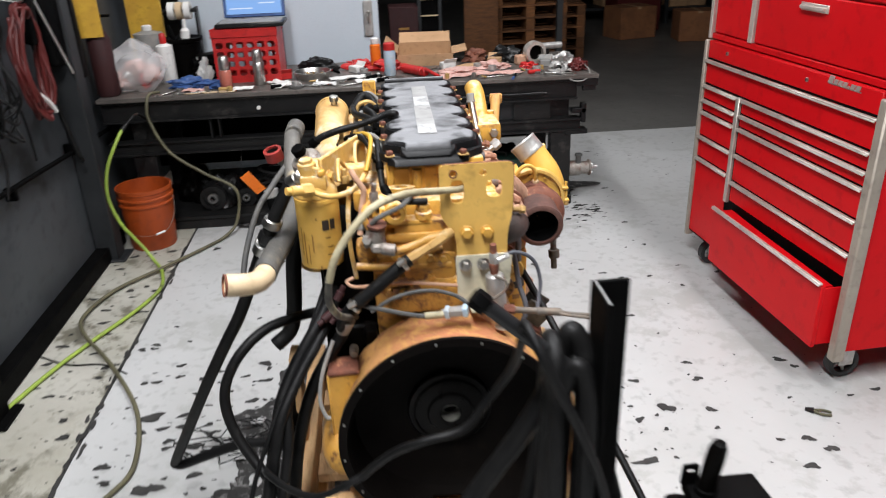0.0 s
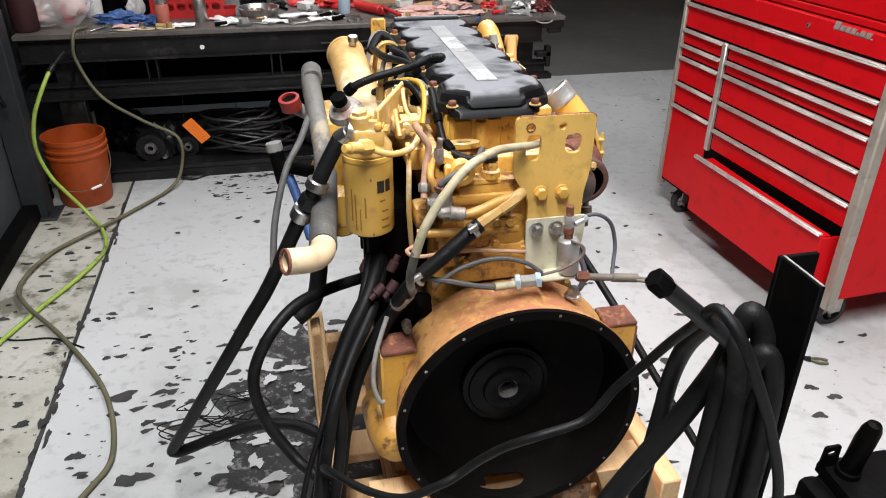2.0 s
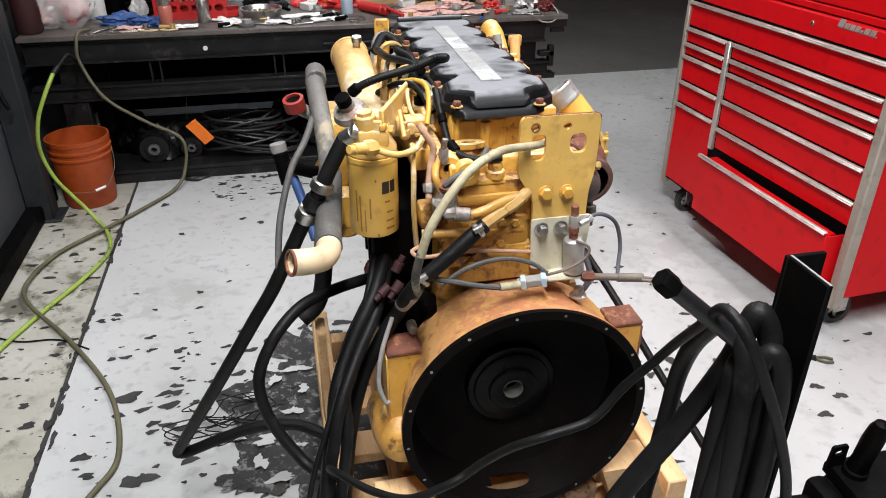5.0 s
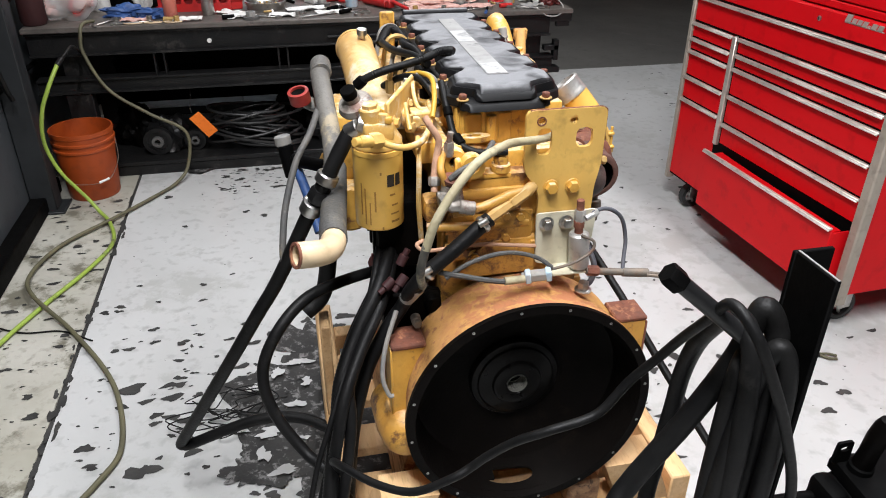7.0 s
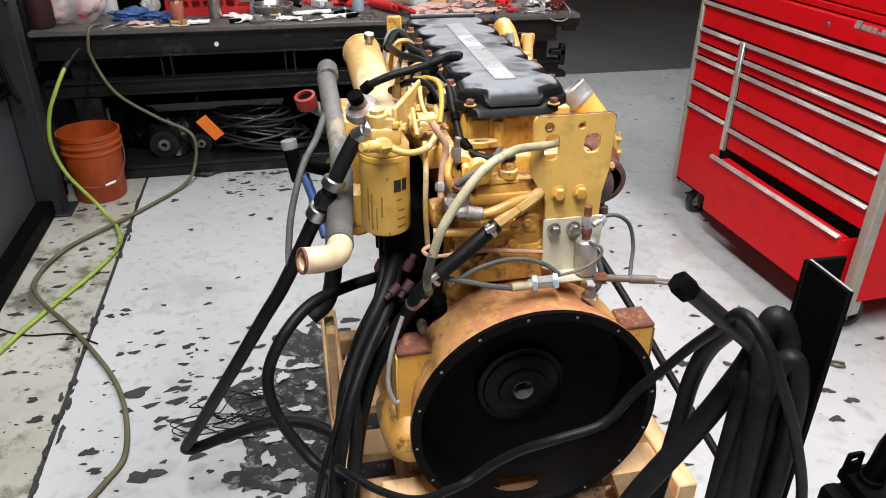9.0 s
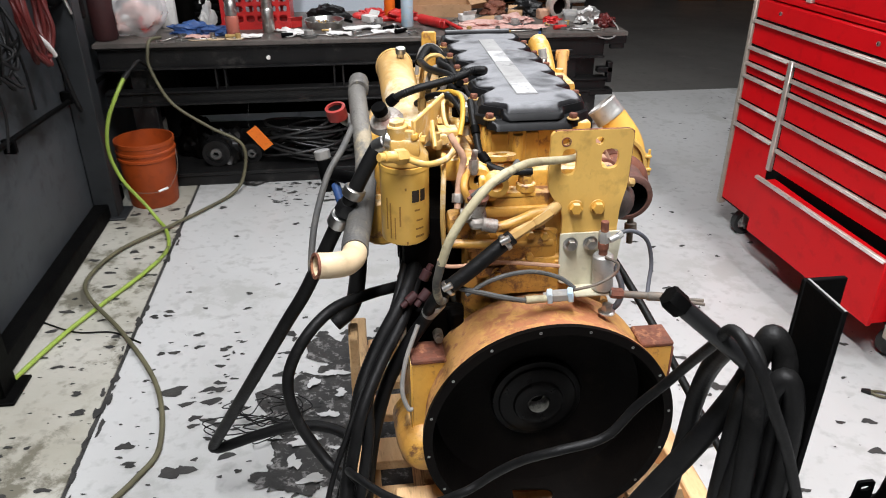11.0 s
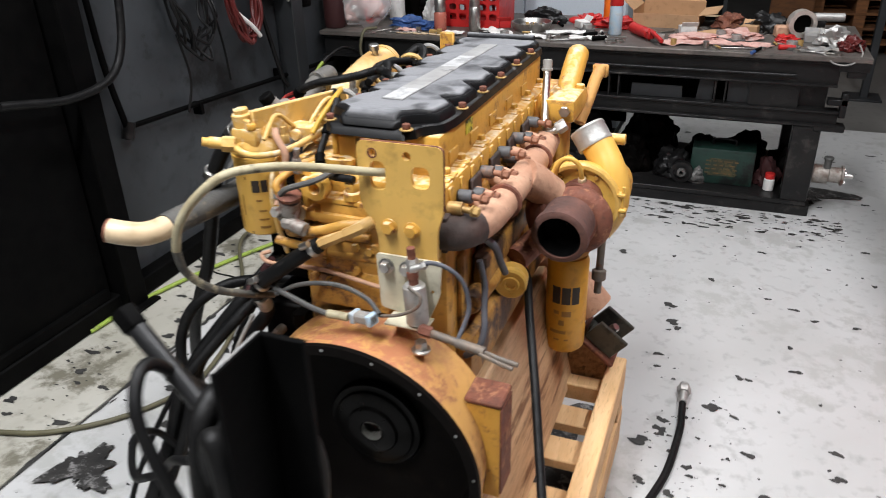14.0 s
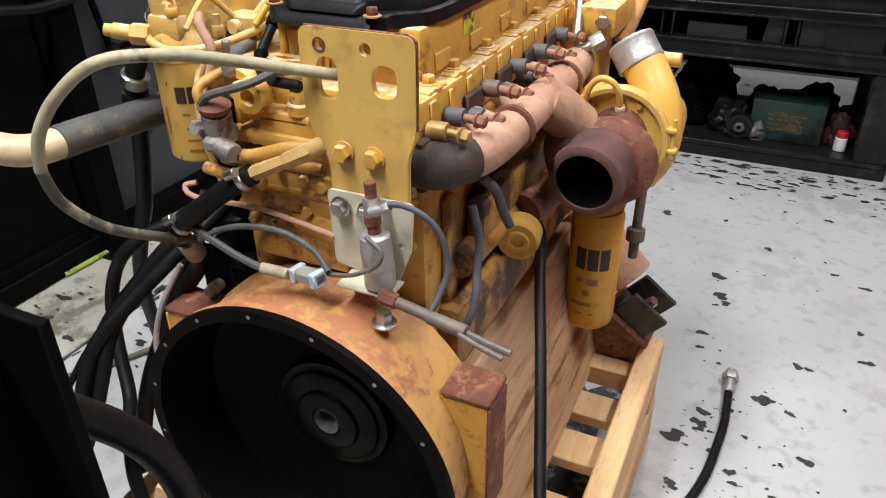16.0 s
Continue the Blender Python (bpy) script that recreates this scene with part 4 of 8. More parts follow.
for k in range(13):
    y = 0.10 + k * 0.062
    en("wall_rib", box(0.138, 0.1435, y, y + (0.012 if k % 2 else 0.02), 1.066, 1.128, 0.004), YELLOW, "", head)
for y in (0.175, 0.3, 0.43, 0.56, 0.69):
    en("wall_pad", box(0.1105, 0.116, y, y + 0.05, 1.146, 1.172, 0.004), YELLOW, "", head)
en("caution_label", box(0.1125, 0.1135, 0.275, 0.315, 1.175, 1.205, 0), mat("caution_yellow", (0.75, 0.7, 0.06), 0.5, spot=(0.03, 0.03, 0.02), spot_at=0.52, spot_scale=90), "small yellow and black caution label", head)
en("head_stud", join(rod((-0.04, 0.045, 1.10), (-0.04, 0.045, 1.118), 0.02, seg=20), hexagon((-0.04, 0.045, 1.117), (-0.04, 0.045, 1.135), 0.016), rod((-0.04, 0.045, 1.133), (-0.04, 0.045, 1.145), 0.01)), YELLOW, "", head)
en("head_ledge", join(box(-0.135, -0.02, 0.03, 0.08, 1.085, 1.102, 0.005, 2), box(-0.115, 0.0, 0.112, 0.12, 1.13, 1.2, 0.005)), YELLOW, "", head)
en("lifting_lug", join(lathe([(0.012, 0), (0.024, 0.0), (0.026, 0.5), (0.024, 1), (0.012, 1), (0.012, 0)], (-0.105, 0.012, 1.125), (-0.105, 0.04, 1.125), 22, cap=False), box(-0.14, -0.125, 0.02, 0.04, 1.08, 1.14, 0.004)), YELLOW, "", head)

# valve cover with scalloped flange
BOLTS_Y = (0.262, 0.392, 0.522, 0.652, 0.782)


def ease(t):
    t = min(1.0, max(0.0, t))
    return t * t * (3 - 2 * t)


def cover_mid(y):
    return -0.003 - 0.017 * (1 - ease((y - 0.1) / 0.12))


def cover_half(y, deep, sharp, nose, y1=0.90):
    """Half width along the cover: lobes between the bolts, and a narrower nose with pockets for the front bolts."""
    half = 0.119 - deep * max(math.exp(-((y - b) / sharp) ** 2) for b in BOLTS_Y)
    half = min(half, nose + (0.117 - nose) * ease((y - 0.125) / 0.04))
    return half - 0.022 * ease((y - y1 + 0.03) / 0.03) - 0.016 * (1 - ease((y - 0.098) / 0.014))


def cover_layer(inset, deep, sharp, nose, z0, z1, slope=0.0, fold=0.0, n=170, m=22, y0=0.098, y1=0.90, roll=0.1):
    """A moulded sheet with rolled edges and shallow folds across it, closed below."""
    bm = bmesh.new()
    rows = []
    for k in range(n + 1):
        y = y0 + inset + (y1 - y0 - 2 * inset) * k / n
        half, row = cover_half(y, deep, sharp, nose) - inset, []
        ends = min(1.0, min(k, n - k) / 4)
        for j in range(m + 1):
            u = -1 + 2 * j / m
            u = math.copysign(1 - (1 - abs(u)) ** 1.6, u)
            edge = min(1.0, (1 - abs(u)) / roll) ** 0.5 * ends ** 0.5
            wave = fold * math.cos(2 * math.pi * (y - 0.262) / 0.065) * ease((abs(u) - 0.25) / 0.4) * ease((y - 0.2) / 0.05)
            row.append(bm.verts.new((cover_mid(y) + u * half, y, CZ + z0 + (z1 - z0 - slope * (y - 0.1) + wave) * edge)))
        rows.append(row)
    for a, b in zip(rows, rows[1:]):
        for j in range(m):
            bm.faces.new((a[j], a[j + 1], b[j + 1], b[j]))
    bm.faces.new([r[0] for r in rows] + rows[-1][1:-1] + [r[-1] for r in reversed(rows)] + rows[0][-2:0:-1])
    return bm


CZ = 1.2155
rim = cover_layer(-0.006, 0.002, 0.03, 0.089, 0.0, 0.019, roll=0.03)
cover = en("valve_cover", rim, COVER_CLEAN, "dusty black moulded valve cover")
en("cover_step", cover_layer(0.003, 0.026, 0.024, 0.068, 0.0185, 0.036, 0.004, roll=0.04), COVER_CLEAN, "", cover)
upper = cover_layer(0.012, 0.034, 0.024, 0.068, 0.0295, 0.0455, 0.014, 0.0016)
nose = upper.copy()
cutting = dict(plane_co=(0, 0.19, 0), plane_no=(0.12, 1, 0.1))
bmesh.ops.bisect_plane(nose, geom=nose.verts[:] + nose.edges[:] + nose.faces[:], clear_outer=True, **cutting)
bmesh.ops.bisect_plane(upper, geom=upper.verts[:] + upper.edges[:] + upper.faces[:], clear_inner=True, **cutting)
en("cover_body", upper, COVER, "", cover)
en("cover_nose", nose, COVER_CLEAN, "wiped black nose of the cover", cover)
for s, ys in ((-1, (0.118,) + BOLTS_Y), (1, (0.1,) + BOLTS_Y)):
    for y in ys:
        x = (-0.003 + s * 0.114) if y > 0.2 else (-0.108 if s < 0 else 0.06)
        cb = en("cover_bolt", hexagon((x, y, CZ + 0.0205), (x, y, CZ + 0.031), 0.0085), RUST, "rusty hex bolt", cover)
        en("washer", rod((x, y, CZ + 0.0185), (x, y, CZ + 0.0215), 0.0125, seg=16), BRASS, "", cb)
strip = prism([(-0.036, 0.2), (0.01, 0.197), (0.022, 0.78), (-0.02, 0.78)], 0.0, 0.0012)
for v in strip.verts:
    v.co.z += CZ + 0.0460 - 0.014 * (v.co.y - 0.1)
en("name_strip", strip, LABEL, "worn pale label strip", cover)
pale = mat("label_end", (0.5, 0.5, 0.5), 0.5, 0, (0.4, 0.4, 0.4), 24, 0.05, 60, (0.26, 0.26, 0.26), 0.58, 40)
for y0, y1 in ((0.202, 0.285), (0.50, 0.62)):
    mark = prism([(-0.0345 + (y0 - 0.2) * 0.027, y0), (0.0085 + (y0 - 0.2) * 0.02, y0), (0.0085 + (y1 - 0.2) * 0.02, y1), (-0.0345 + (y1 - 0.2) * 0.027, y1)], 0.0, 0.0006)
    for v in mark.verts:
        v.co.z += CZ + 0.0474 - 0.014 * (v.co.y - 0.1)
    en("strip_end", mark, pale, "white label end", cover)
en("front_boss", join(rod((-0.10, 0.895, CZ + 0.034), (0.09, 0.895, CZ + 0.034), 0.009), box(-0.1, 0.09, 0.885, 0.91, CZ + 0.019, CZ + 0.034, 0.006)), COVER, "", cover)

# lifting bracket at the rear of the head
BY = 0.021
outline = rounded([(-0.004, 1.236), (0.162, 1.236), (0.160, 1.115), (0.148, 1.075), (0.146, 0.965), (0.03, 0.965), (0.03, 1.062), (-0.004, 1.115)], 0.016)
holes = [oval(0.035, 1.172, 0.016, 0.028, 16, 3.2), oval(0.118, 1.176, 0.018, 0.021, 16, 3), oval(0.026, 1.214, 0.008, 0.008, 12), oval(0.093, 1.214, 0.0085, 0.0085, 12)]
bm = holed_plate(outline, holes, 0.010)
for v in bm.verts:
    v.co.y -= 0.004 * ease((1.112 - v.co.z) / 0.03)
bracket = en("lifting_bracket", move(bm, pose(0, BY, 0)), BRACKET, "yellow steel lifting bracket with rusty edges")
en("bracket_edge", tube([(0.004, BY + 0.004, 1.2355), (0.08, BY + 0.004, 1.2362), (0.150, BY + 0.004, 1.2358)], 0.0022, 6, 4), RUST, "rusty flame-cut edge", bracket)
en("bracket_edge", tube([(0.150, BY + 0.004, 1.2358), (0.1592, BY + 0.004, 1.231), (0.1618, BY + 0.004, 1.222), (0.1612, BY + 0.004, 1.17), (0.1602, BY + 0.004, 1.118)], 0.0022, 6, 5), RUST, "", bracket)
en("hole_lip", ring((0.0265, BY - 0.001, 1.214), (0.0265, BY + 0.002, 1.214), 0.0075, 0.0098, 16), RUST, "", bracket)
for x, z in ((0.054, 1.076), (0.100, 1.075)):
    b = en("bracket_bolt", hexagon((x, BY - 0.006, z), (x, BY - 0.018, z), 0.0125), YELLOW, "yellow hex bolt", bracket)
    en("washer", rod((x, BY - 0.0042, z), (x, BY - 0.0075, z), 0.016, seg=18), YELLOW, "", b)
# switch plate and solenoid
plate = en("switch_plate", move(holed_plate(rounded([(0.026, 1.02), (0.158, 1.02), (0.152, 0.945), (0.128, 0.888), (0.03, 0.905)], 0.008), [oval(0.138, 0.955, 0.004, 0.004, 8)], 0.005), pose(0, -0.006, 0)), PLATE, "pale zinc-plated switch plate")
en("plate_lip", box(0.055, 0.14, -0.05, -0.004, 0.893, 0.898, 0.002), PLATE, "", plate)
for x, z in ((0.048, 0.998), (0.09, 0.998)):
    b = en("plate_bolt", hexagon((x, -0.008, z), (x, -0.022, z), 0.0115), STEEL, "plain steel hex bolt", plate)
    en("washer", rod((x, -0.007, z), (x, -0.011, z), 0.0155, seg=18), STEEL, "", b)
sol = en("shutoff_solenoid", lathe([(0.020, 0), (0.022, 0.03), (0.022, 0.62), (0.0225, 0.64), (0.021, 0.95), (0.017, 1.0)], (0.118, -0.032, 0.902), (0.112, -0.03, 0.982), 28), ALU, "silver cylindrical switch body")
en("switch_terminal", join(rod((0.112, -0.03, 0.98), (0.111, -0.03, 0.996), 0.009), rod((0.111, -0.03, 0.994), (0.110, -0.03, 1.01), 0.011)), RUST, "rusty terminal", sol)
en("switch_nut", join(hexagon((0.111, -0.03, 1.008), (0.110, -0.03, 1.034), 0.012), rod((0.11, -0.03, 1.03), (0.109, -0.028, 1.055), 0.007)), ALU, "", sol)
en("side_fitting", join(rod((0.116, -0.03, 1.021), (0.136, -0.027, 1.029), 0.0062, seg=14), hexagon((0.134, -0.027, 1.028), (0.143, -0.025, 1.033), 0.0075)), ALU, "", sol)
en("switch_cap", rod((0.110, -0.03, 1.034), (0.109, -0.03, 1.056), 0.008), RUST, "", sol)
en("solenoid_lead", tube([(0.11, -0.05, 0.985), (0.135, -0.056, 0.972), (0.13, -0.062, 0.952), (0.095, -0.062, 0.93), (0.06, -0.055, 0.917), (0.04, -0.05, 0.911)], 0.0032, 8, 6), OLD_LINE, "", sol)

# speed sensor cable with blue connector lying over the housing
cm = pose(0.018, -0.045, 0.908, 0, -9, -14)
con = en("wire_connector", move(join(box(-0.028, 0.028, -0.0115, 0.0115, -0.010, 0.010, 0.004), box(-0.034, -0.026, -0.008, 0.008, -0.007, 0.007, 0.002)), cm), GREY_LINE, "grey electrical connector with blue clips")
for dx in (-0.02, 0.022):
    en("clip", move(box(dx - 0.006, dx + 0.006, -0.013, 0.013, -0.0115, 0.0115, 0.002), cm), PALE_BLUE, "pale blue clip", con)
for pts, r, m in (([(-0.015, -0.05, 0.905), (-0.055, -0.052, 0.906), (-0.1, -0.05, 0.915), (-0.145, -0.043, 0.925), (-0.175, -0.036, 0.93), (-0.205, -0.02, 0.935)], 0.0058, GREY_HOSE),
                  ([(0.05, -0.04, 0.92), (0.02, -0.028, 0.94), (-0.03, -0.026, 0.956), (-0.08, -0.03, 0.957), (-0.13, -0.035, 0.945), (-0.175, -0.04, 0.92)], 0.0048, GREY_HOSE)):
    en("sensor_wire", tube(pts, r, 8, 6), m)
en("wire_sleeve", tube([(-0.012, -0.049, 0.905), (-0.035, -0.05, 0.9055), (-0.055, -0.052, 0.9065)], 0.0085, 10, 4), BEIGE)

# tee fitting and shut-off lever pointing right
tee = en("drain_valve", join(tube([(0.128, -0.035, 0.90), (0.17, -0.04, 0.896), (0.21, -0.045, 0.893)], 0.008, 10, 4), rod((0.205, -0.045, 0.893), (0.262, -0.052, 0.889), 0.0095)), OLD_LINE, "grey line with worn fittings")
en("fitting", hexagon((0.13, -0.035, 0.90), (0.155, -0.038, 0.898), 0.0115), RUST, "", tee)
en("lever", tube([(0.255, -0.05, 0.889), (0.29, -0.055, 0.884), (0.325, -0.058, 0.88)], 0.0045, 8, 4), OLD_LINE, "", tee)
en("lever", tube([(0.255, -0.06, 0.889), (0.29, -0.07, 0.886), (0.32, -0.075, 0.882)], 0.0038, 8, 4), OLD_LINE, "", tee)
SLATE = mat("slate_hose", (0.06, 0.062, 0.075), 0.6, 0, (0.1, 0.1, 0.115), 20, 0.2, 120)
for pts, r in (([(0.118, -0.03, 1.022), (0.148, -0.024, 1.036), (0.18, -0.016, 1.027), (0.207, -0.011, 1.0), (0.219, -0.014, 0.954), (0.214, -0.026, 0.922), (0.207, -0.042, 0.899)], 0.0043),
               ([(0.185, 0.147, 0.962), (0.195, 0.150, 0.906), (0.200, 0.132, 0.866), (0.210, 0.102, 0.828), (0.2, 0.09, 0.79), (0.17, 0.1, 0.76)], 0.007),
               ([(0.190, 0.172, 0.999), (0.205, 0.188, 0.974), (0.210, 0.210, 0.931), (0.215, 0.229, 0.897)], 0.008)):
    en("thin_hose", tube(pts, r, 10, 6), SLATE)
en("housing_bolt", join(hexagon((0.128, -0.03, 0.852), (0.128, -0.03, 0.87), 0.012), rod((0.128, -0.03, 0.848), (0.128, -0.03, 0.853), 0.018)), STEEL, "grey bolt on the housing rim")

# fuel filter
FX, FY = -0.283, 0.112
filt = en("fuel_filter", lathe([(0.02, 0), (0.042, 0.0), (0.0495, 0.03), (0.0505, 0.06), (0.0505, 0.93), (0.0515, 0.935), (0.0515, 0.99), (0.046, 1.0)], (FX, FY, 0.983), (FX, FY, 1.157), 40), YELLOW_CLEAN, "clean yellow fuel filter canister with dark print")


def print_bar(a0, a1, z0, z1, r, cx, cy, material, parent, name="print"):
    """A strip of print that follows a canister's curve; angles in degrees from the -y side."""
    bm = bmesh.new()
    n = max(2, round((a1 - a0) / 6))
    rows = [[bm.verts.new((cx + r * math.sin(radians(a0 + (a1 - a0) * k / n)), cy - r * math.cos(radians(a0 + (a1 - a0) * k / n)), z)) for k in range(n + 1)] for z in (z0, z1)]
    for k in range(n):
        bm.faces.new((rows[0][k], rows[0][k + 1], rows[1][k + 1], rows[1][k]))
    return en(name, bm, material, "", parent)


R = 0.0512
for a0, a1, z0, z1, m in ((12, 30, 1.083, 1.109, INK), (33, 48, 1.083, 1.109, INK), (18, 32, 1.063, 1.067, INK_BROWN), (22, 40, 1.04, 1.044, INK_BROWN), (20, 42, 1.021, 1.025, INK_BROWN), (20, 44, 1.003, 1.008, INK_BROWN),
                          (-18, -14, 1.03, 1.075, INK_BROWN), (-42, -38, 1.0, 1.08, INK_BROWN), (-52, -48, 1.02, 1.09, INK_BROWN), (-4, 0, 1.11, 1.116, INK_BROWN), (-2, 2, 0.99, 0.996, INK_BROWN), (-30, -27, 1.0, 1.05, INK_BROWN)):
    print_bar(a0, a1, z0, z1, R, FX, FY, m, filt)
fbase = en("filter_head", join(lathe([(0.05, 0), (0.05, 0.25), (0.04, 0.6), (0.034, 1.0)], (FX, FY, 1.1585), (FX, FY, 1.205), 28), box(FX - 0.03, FX + 0.03, FY - 0.04, FY + 0.035, 1.172, 1.212, 0.008, 2),
                               rod((FX - 0.01, FY - 0.014, 1.20), (FX - 0.013, FY - 0.016, 1.238), 0.021), hexagon((FX - 0.013, FY - 0.016, 1.236), (FX - 0.014, FY - 0.017, 1.247), 0.016)), PALE_YELLOW, "cast yellow filter head")
en("head_side_plate", move(join(box(-0.005, 0.005, 0.0, 0.235, 0.0, 0.072, 0.004), box(-0.03, 0.005, -0.012, -0.002, 0.0, 0.055, 0.004)), pose(-0.266, 0.085, 1.176, 0, 0, -24)), PALE_YELLOW, "", fbase)
for y in (0.03, 0.15):
    en("side_bolt", move(join(hexagon((0.006, y, 0.024), (0.017, y, 0.024), 0.010), rod((0.005, y, 0.024), (0.0075, y, 0.024), 0.014, seg=16)), pose(-0.266, 0.085, 1.176, 0, 0, -24)), PALE_YELLOW, "", fbase)
en("nipple", join(rod((-0.327, 0.022, 1.198), (-0.30, 0.036, 1.193), 0.0115), hexagon((-0.305, 0.034, 1.193), (-0.283, 0.046, 1.19), 0.016), rod((-0.337, 0.016, 1.2), (-0.324, 0.024, 1.197), 0.009)), PALE_YELLOW, "", fbase)
en("return_line", tube([(-0.29, 0.042, 1.19), (-0.25, 0.035, 1.176), (-0.21, 0.055, 1.174), (-0.185, 0.095, 1.178), (-0.165, 0.16, 1.188), (-0.155, 0.23, 1.198)], 0.0065, 10, 6), PALE_YELLOW, "", fbase)
en("sensor_block", join(box(-0.225, -0.165, 0.145, 0.185, 1.175, 1.205, 0.004), rod((-0.2, 0.14, 1.19), (-0.2, 0.128, 1.19), 0.011)), PALE_YELLOW, "", fbase)
prim = en("primer_cap", lathe([(0.01, 1.0), (0.016, 0.94), (0.018, 0.72), (0.026, 0.66), (0.034, 0.62), (0.037, 0.5), (0.0385, 0.42), (0.036, 0.34), (0.022, 0.2), (0.02, 0.0)], (-0.300, 0.255, 1.172), (-0.322, 0.232, 1.226), 36), PALE_METAL, "pale grey fuel primer with black button")
en("primer_button", rod((-0.320, 0.234, 1.219), (-0.328, 0.226, 1.237), 0.0165), BLACK, "", prim)
en("hose_elbow", join(rod((-0.318, 0.10, 1.2), (-0.34, 0.11, 1.185), 0.017), rod((-0.30, 0.1, 1.2), (-0.322, 0.105, 1.206), 0.02)), STEEL, "bright steel hose elbow")
for pts, r, m in (([(-0.205, 0.06, 0.96), (-0.212, 0.045, 1.05), (-0.21, 0.05, 1.13), (-0.205, 0.09, 1.175)], 0.0055, PALE_YELLOW), ([(-0.21, 0.01, 0.985), (-0.225, 0.0, 0.98), (-0.2, -0.005, 0.968), (-0.1, 0.012, 0.962), (0.03, 0.012, 0.945)], 0.0042, PINK_RUST),
                  ([(-0.16, 0.3, 1.21), (-0.185, 0.25, 1.235), (-0.19, 0.2, 1.215), (-0.185, 0.16, 1.2)], 0.0045, PALE_YELLOW), ([(-0.19, 0.2, 1.15), (-0.21, 0.15, 1.2), (-0.225, 0.11, 1.235), (-0.225, 0.06, 1.2)], 0.0045, PALE_YELLOW)):
    en("fuel_tube", tube(pts, r, 8, 6), m)

# pressure sensor and brass valve by the block corner
valve = en("fuel_transfer_valve", join(rod((-0.155, 0.0, 1.075), (-0.15, -0.005, 1.105), 0.0215), rod((-0.18, 0.0, 1.07), (-0.13, 0.0, 1.075), 0.015), hexagon((-0.172, -0.015, 1.082), (-0.172, -0.03, 1.085), 0.011), box(-0.165, -0.135, -0.03, 0.0, 1.05, 1.072, 0.006), rod((-0.14, -0.02, 1.06), (-0.11, -0.025, 1.055), 0.014)), PALE_METAL, "corroded grey fuel valve")
en("valve_cap", lathe([(0.01, 0), (0.022, 0.1), (0.024, 0.6), (0.012, 1)], (-0.15, -0.006, 1.106), (-0.148, -0.008, 1.122), 24), RUST, "reddish corroded cap", valve)
en("valve_pipe", tube([(-0.165, -0.01, 1.105), (-0.175, -0.005, 1.135), (-0.16, 0.04, 1.15), (-0.13, 0.09, 1.16)], 0.0075, 10, 6), OLD_YELLOW, "", valve)
en("valve_cable", tube([(-0.16, -0.02, 1.12), (-0.14, -0.02, 1.135), (-0.09, 0.0, 1.15), (-0.06, 0.04, 1.165)], 0.006, 8, 6), GREY_HOSE, "", valve)
en("side_pipe", tube([(-0.15, -0.005, 1.04), (-0.09, -0.012, 1.05), (-0.03, -0.004, 1.068), (0.015, 0.004, 1.07)], 0.0105, 12, 6), OLD_YELLOW, "yellow cast coolant pipe")
en("side_pipe", tube([(-0.2, 0.01, 1.005), (-0.14, 0.0, 1.005), (-0.09, 0.005, 1.0)], 0.0095, 12, 6), OLD_YELLOW, "yellow cast coolant pipe")
brass = en("brass_fitting", join(rod((0.02, 0.024, 1.08), (0.0, 0.014, 1.069), 0.012), hexagon((0.003, 0.015, 1.071), (-0.034, 0.003, 1.053), 0.0135), hexagon((-0.034, 0.003, 1.053), (-0.084, -0.014, 1.03), 0.0115)), INTAKE, "dusty brass hose fitting")
h = en("coolant_hose", tube([(-0.08, -0.013, 1.032), (-0.11, -0.022, 1.013), (-0.165, -0.032, 0.972), (-0.214, -0.034, 0.933), (-0.24, -0.012, 0.885), (-0.25, 0.025, 0.83), (-0.29, 0.02, 0.77), (-0.34, 0.0, 0.68), (-0.38, -0.04, 0.55), (-0.405, -0.08, 0.38)], 0.0155, 14, 7), RUBBER, "black rubber hose with bright clamps")
for p, q in (((-0.09, -0.016, 1.026), (-0.099, -0.019, 1.020)), ((-0.206, -0.034, 0.939), (-0.214, -0.034, 0.932))):
    cl = en("hose_clamp", rod(p, q, 0.0182, seg=24), STEEL, "bright worm clamp", h)
    en("clamp_screw", rod(Vector(p) + Vector((0.0, -0.02, 0.016)), Vector(p) + Vector((-0.018, -0.02, 0.006)), 0.007, seg=10), STEEL, "", cl)
en("hose_band", rod((-0.228, -0.018, 0.894), (-0.246, 0.015, 0.848), 0.0166, seg=20), ALU, "pale shiny wrapped band", h)
loop = en("beige_loop", tube([(0.075, 0.06, 1.172), (0.035, 0.03, 1.175), (-0.05, -0.049, 1.203), (-0.095, -0.115, 1.222), (-0.149, -0.166, 1.22), (-0.197, -0.193, 1.181), (-0.23, -0.205, 1.133), (-0.246, -0.205, 1.085)], 0.0079, 12, 8), BEIGE, "sun-bleached beige sleeved hose loop")
# The loop's lower half gets a darker, mottled grey.
en("grey_sleeve", tube([(-0.244, -0.205, 1.093), (-0.247, -0.203, 1.08), (-0.252, -0.185, 1.03), (-0.241, -0.14, 0.975), (-0.226, -0.067, 0.926), (-0.212, 0.0, 0.89)], 0.0077, 12, 8), mat("dark_sleeve", (0.05, 0.048, 0.043), 0.6, 0, (0.13, 0.12, 0.1), 26, 0.3, 120, (0.36, 0.32, 0.22), 0.58, 40), "dark mottled grey lower half", loop)

# intake pipe and left side
en("intake_elbow", tube([(-0.264, 0.68, 1.207), (-0.262, 0.6, 1.198), (-0.258, 0.45, 1.17), (-0.245, 0.33, 1.14), (-0.22, 0.27, 1.10)], 0.048, 22, 7), INTAKE, "broad dusty tan air intake pipe")
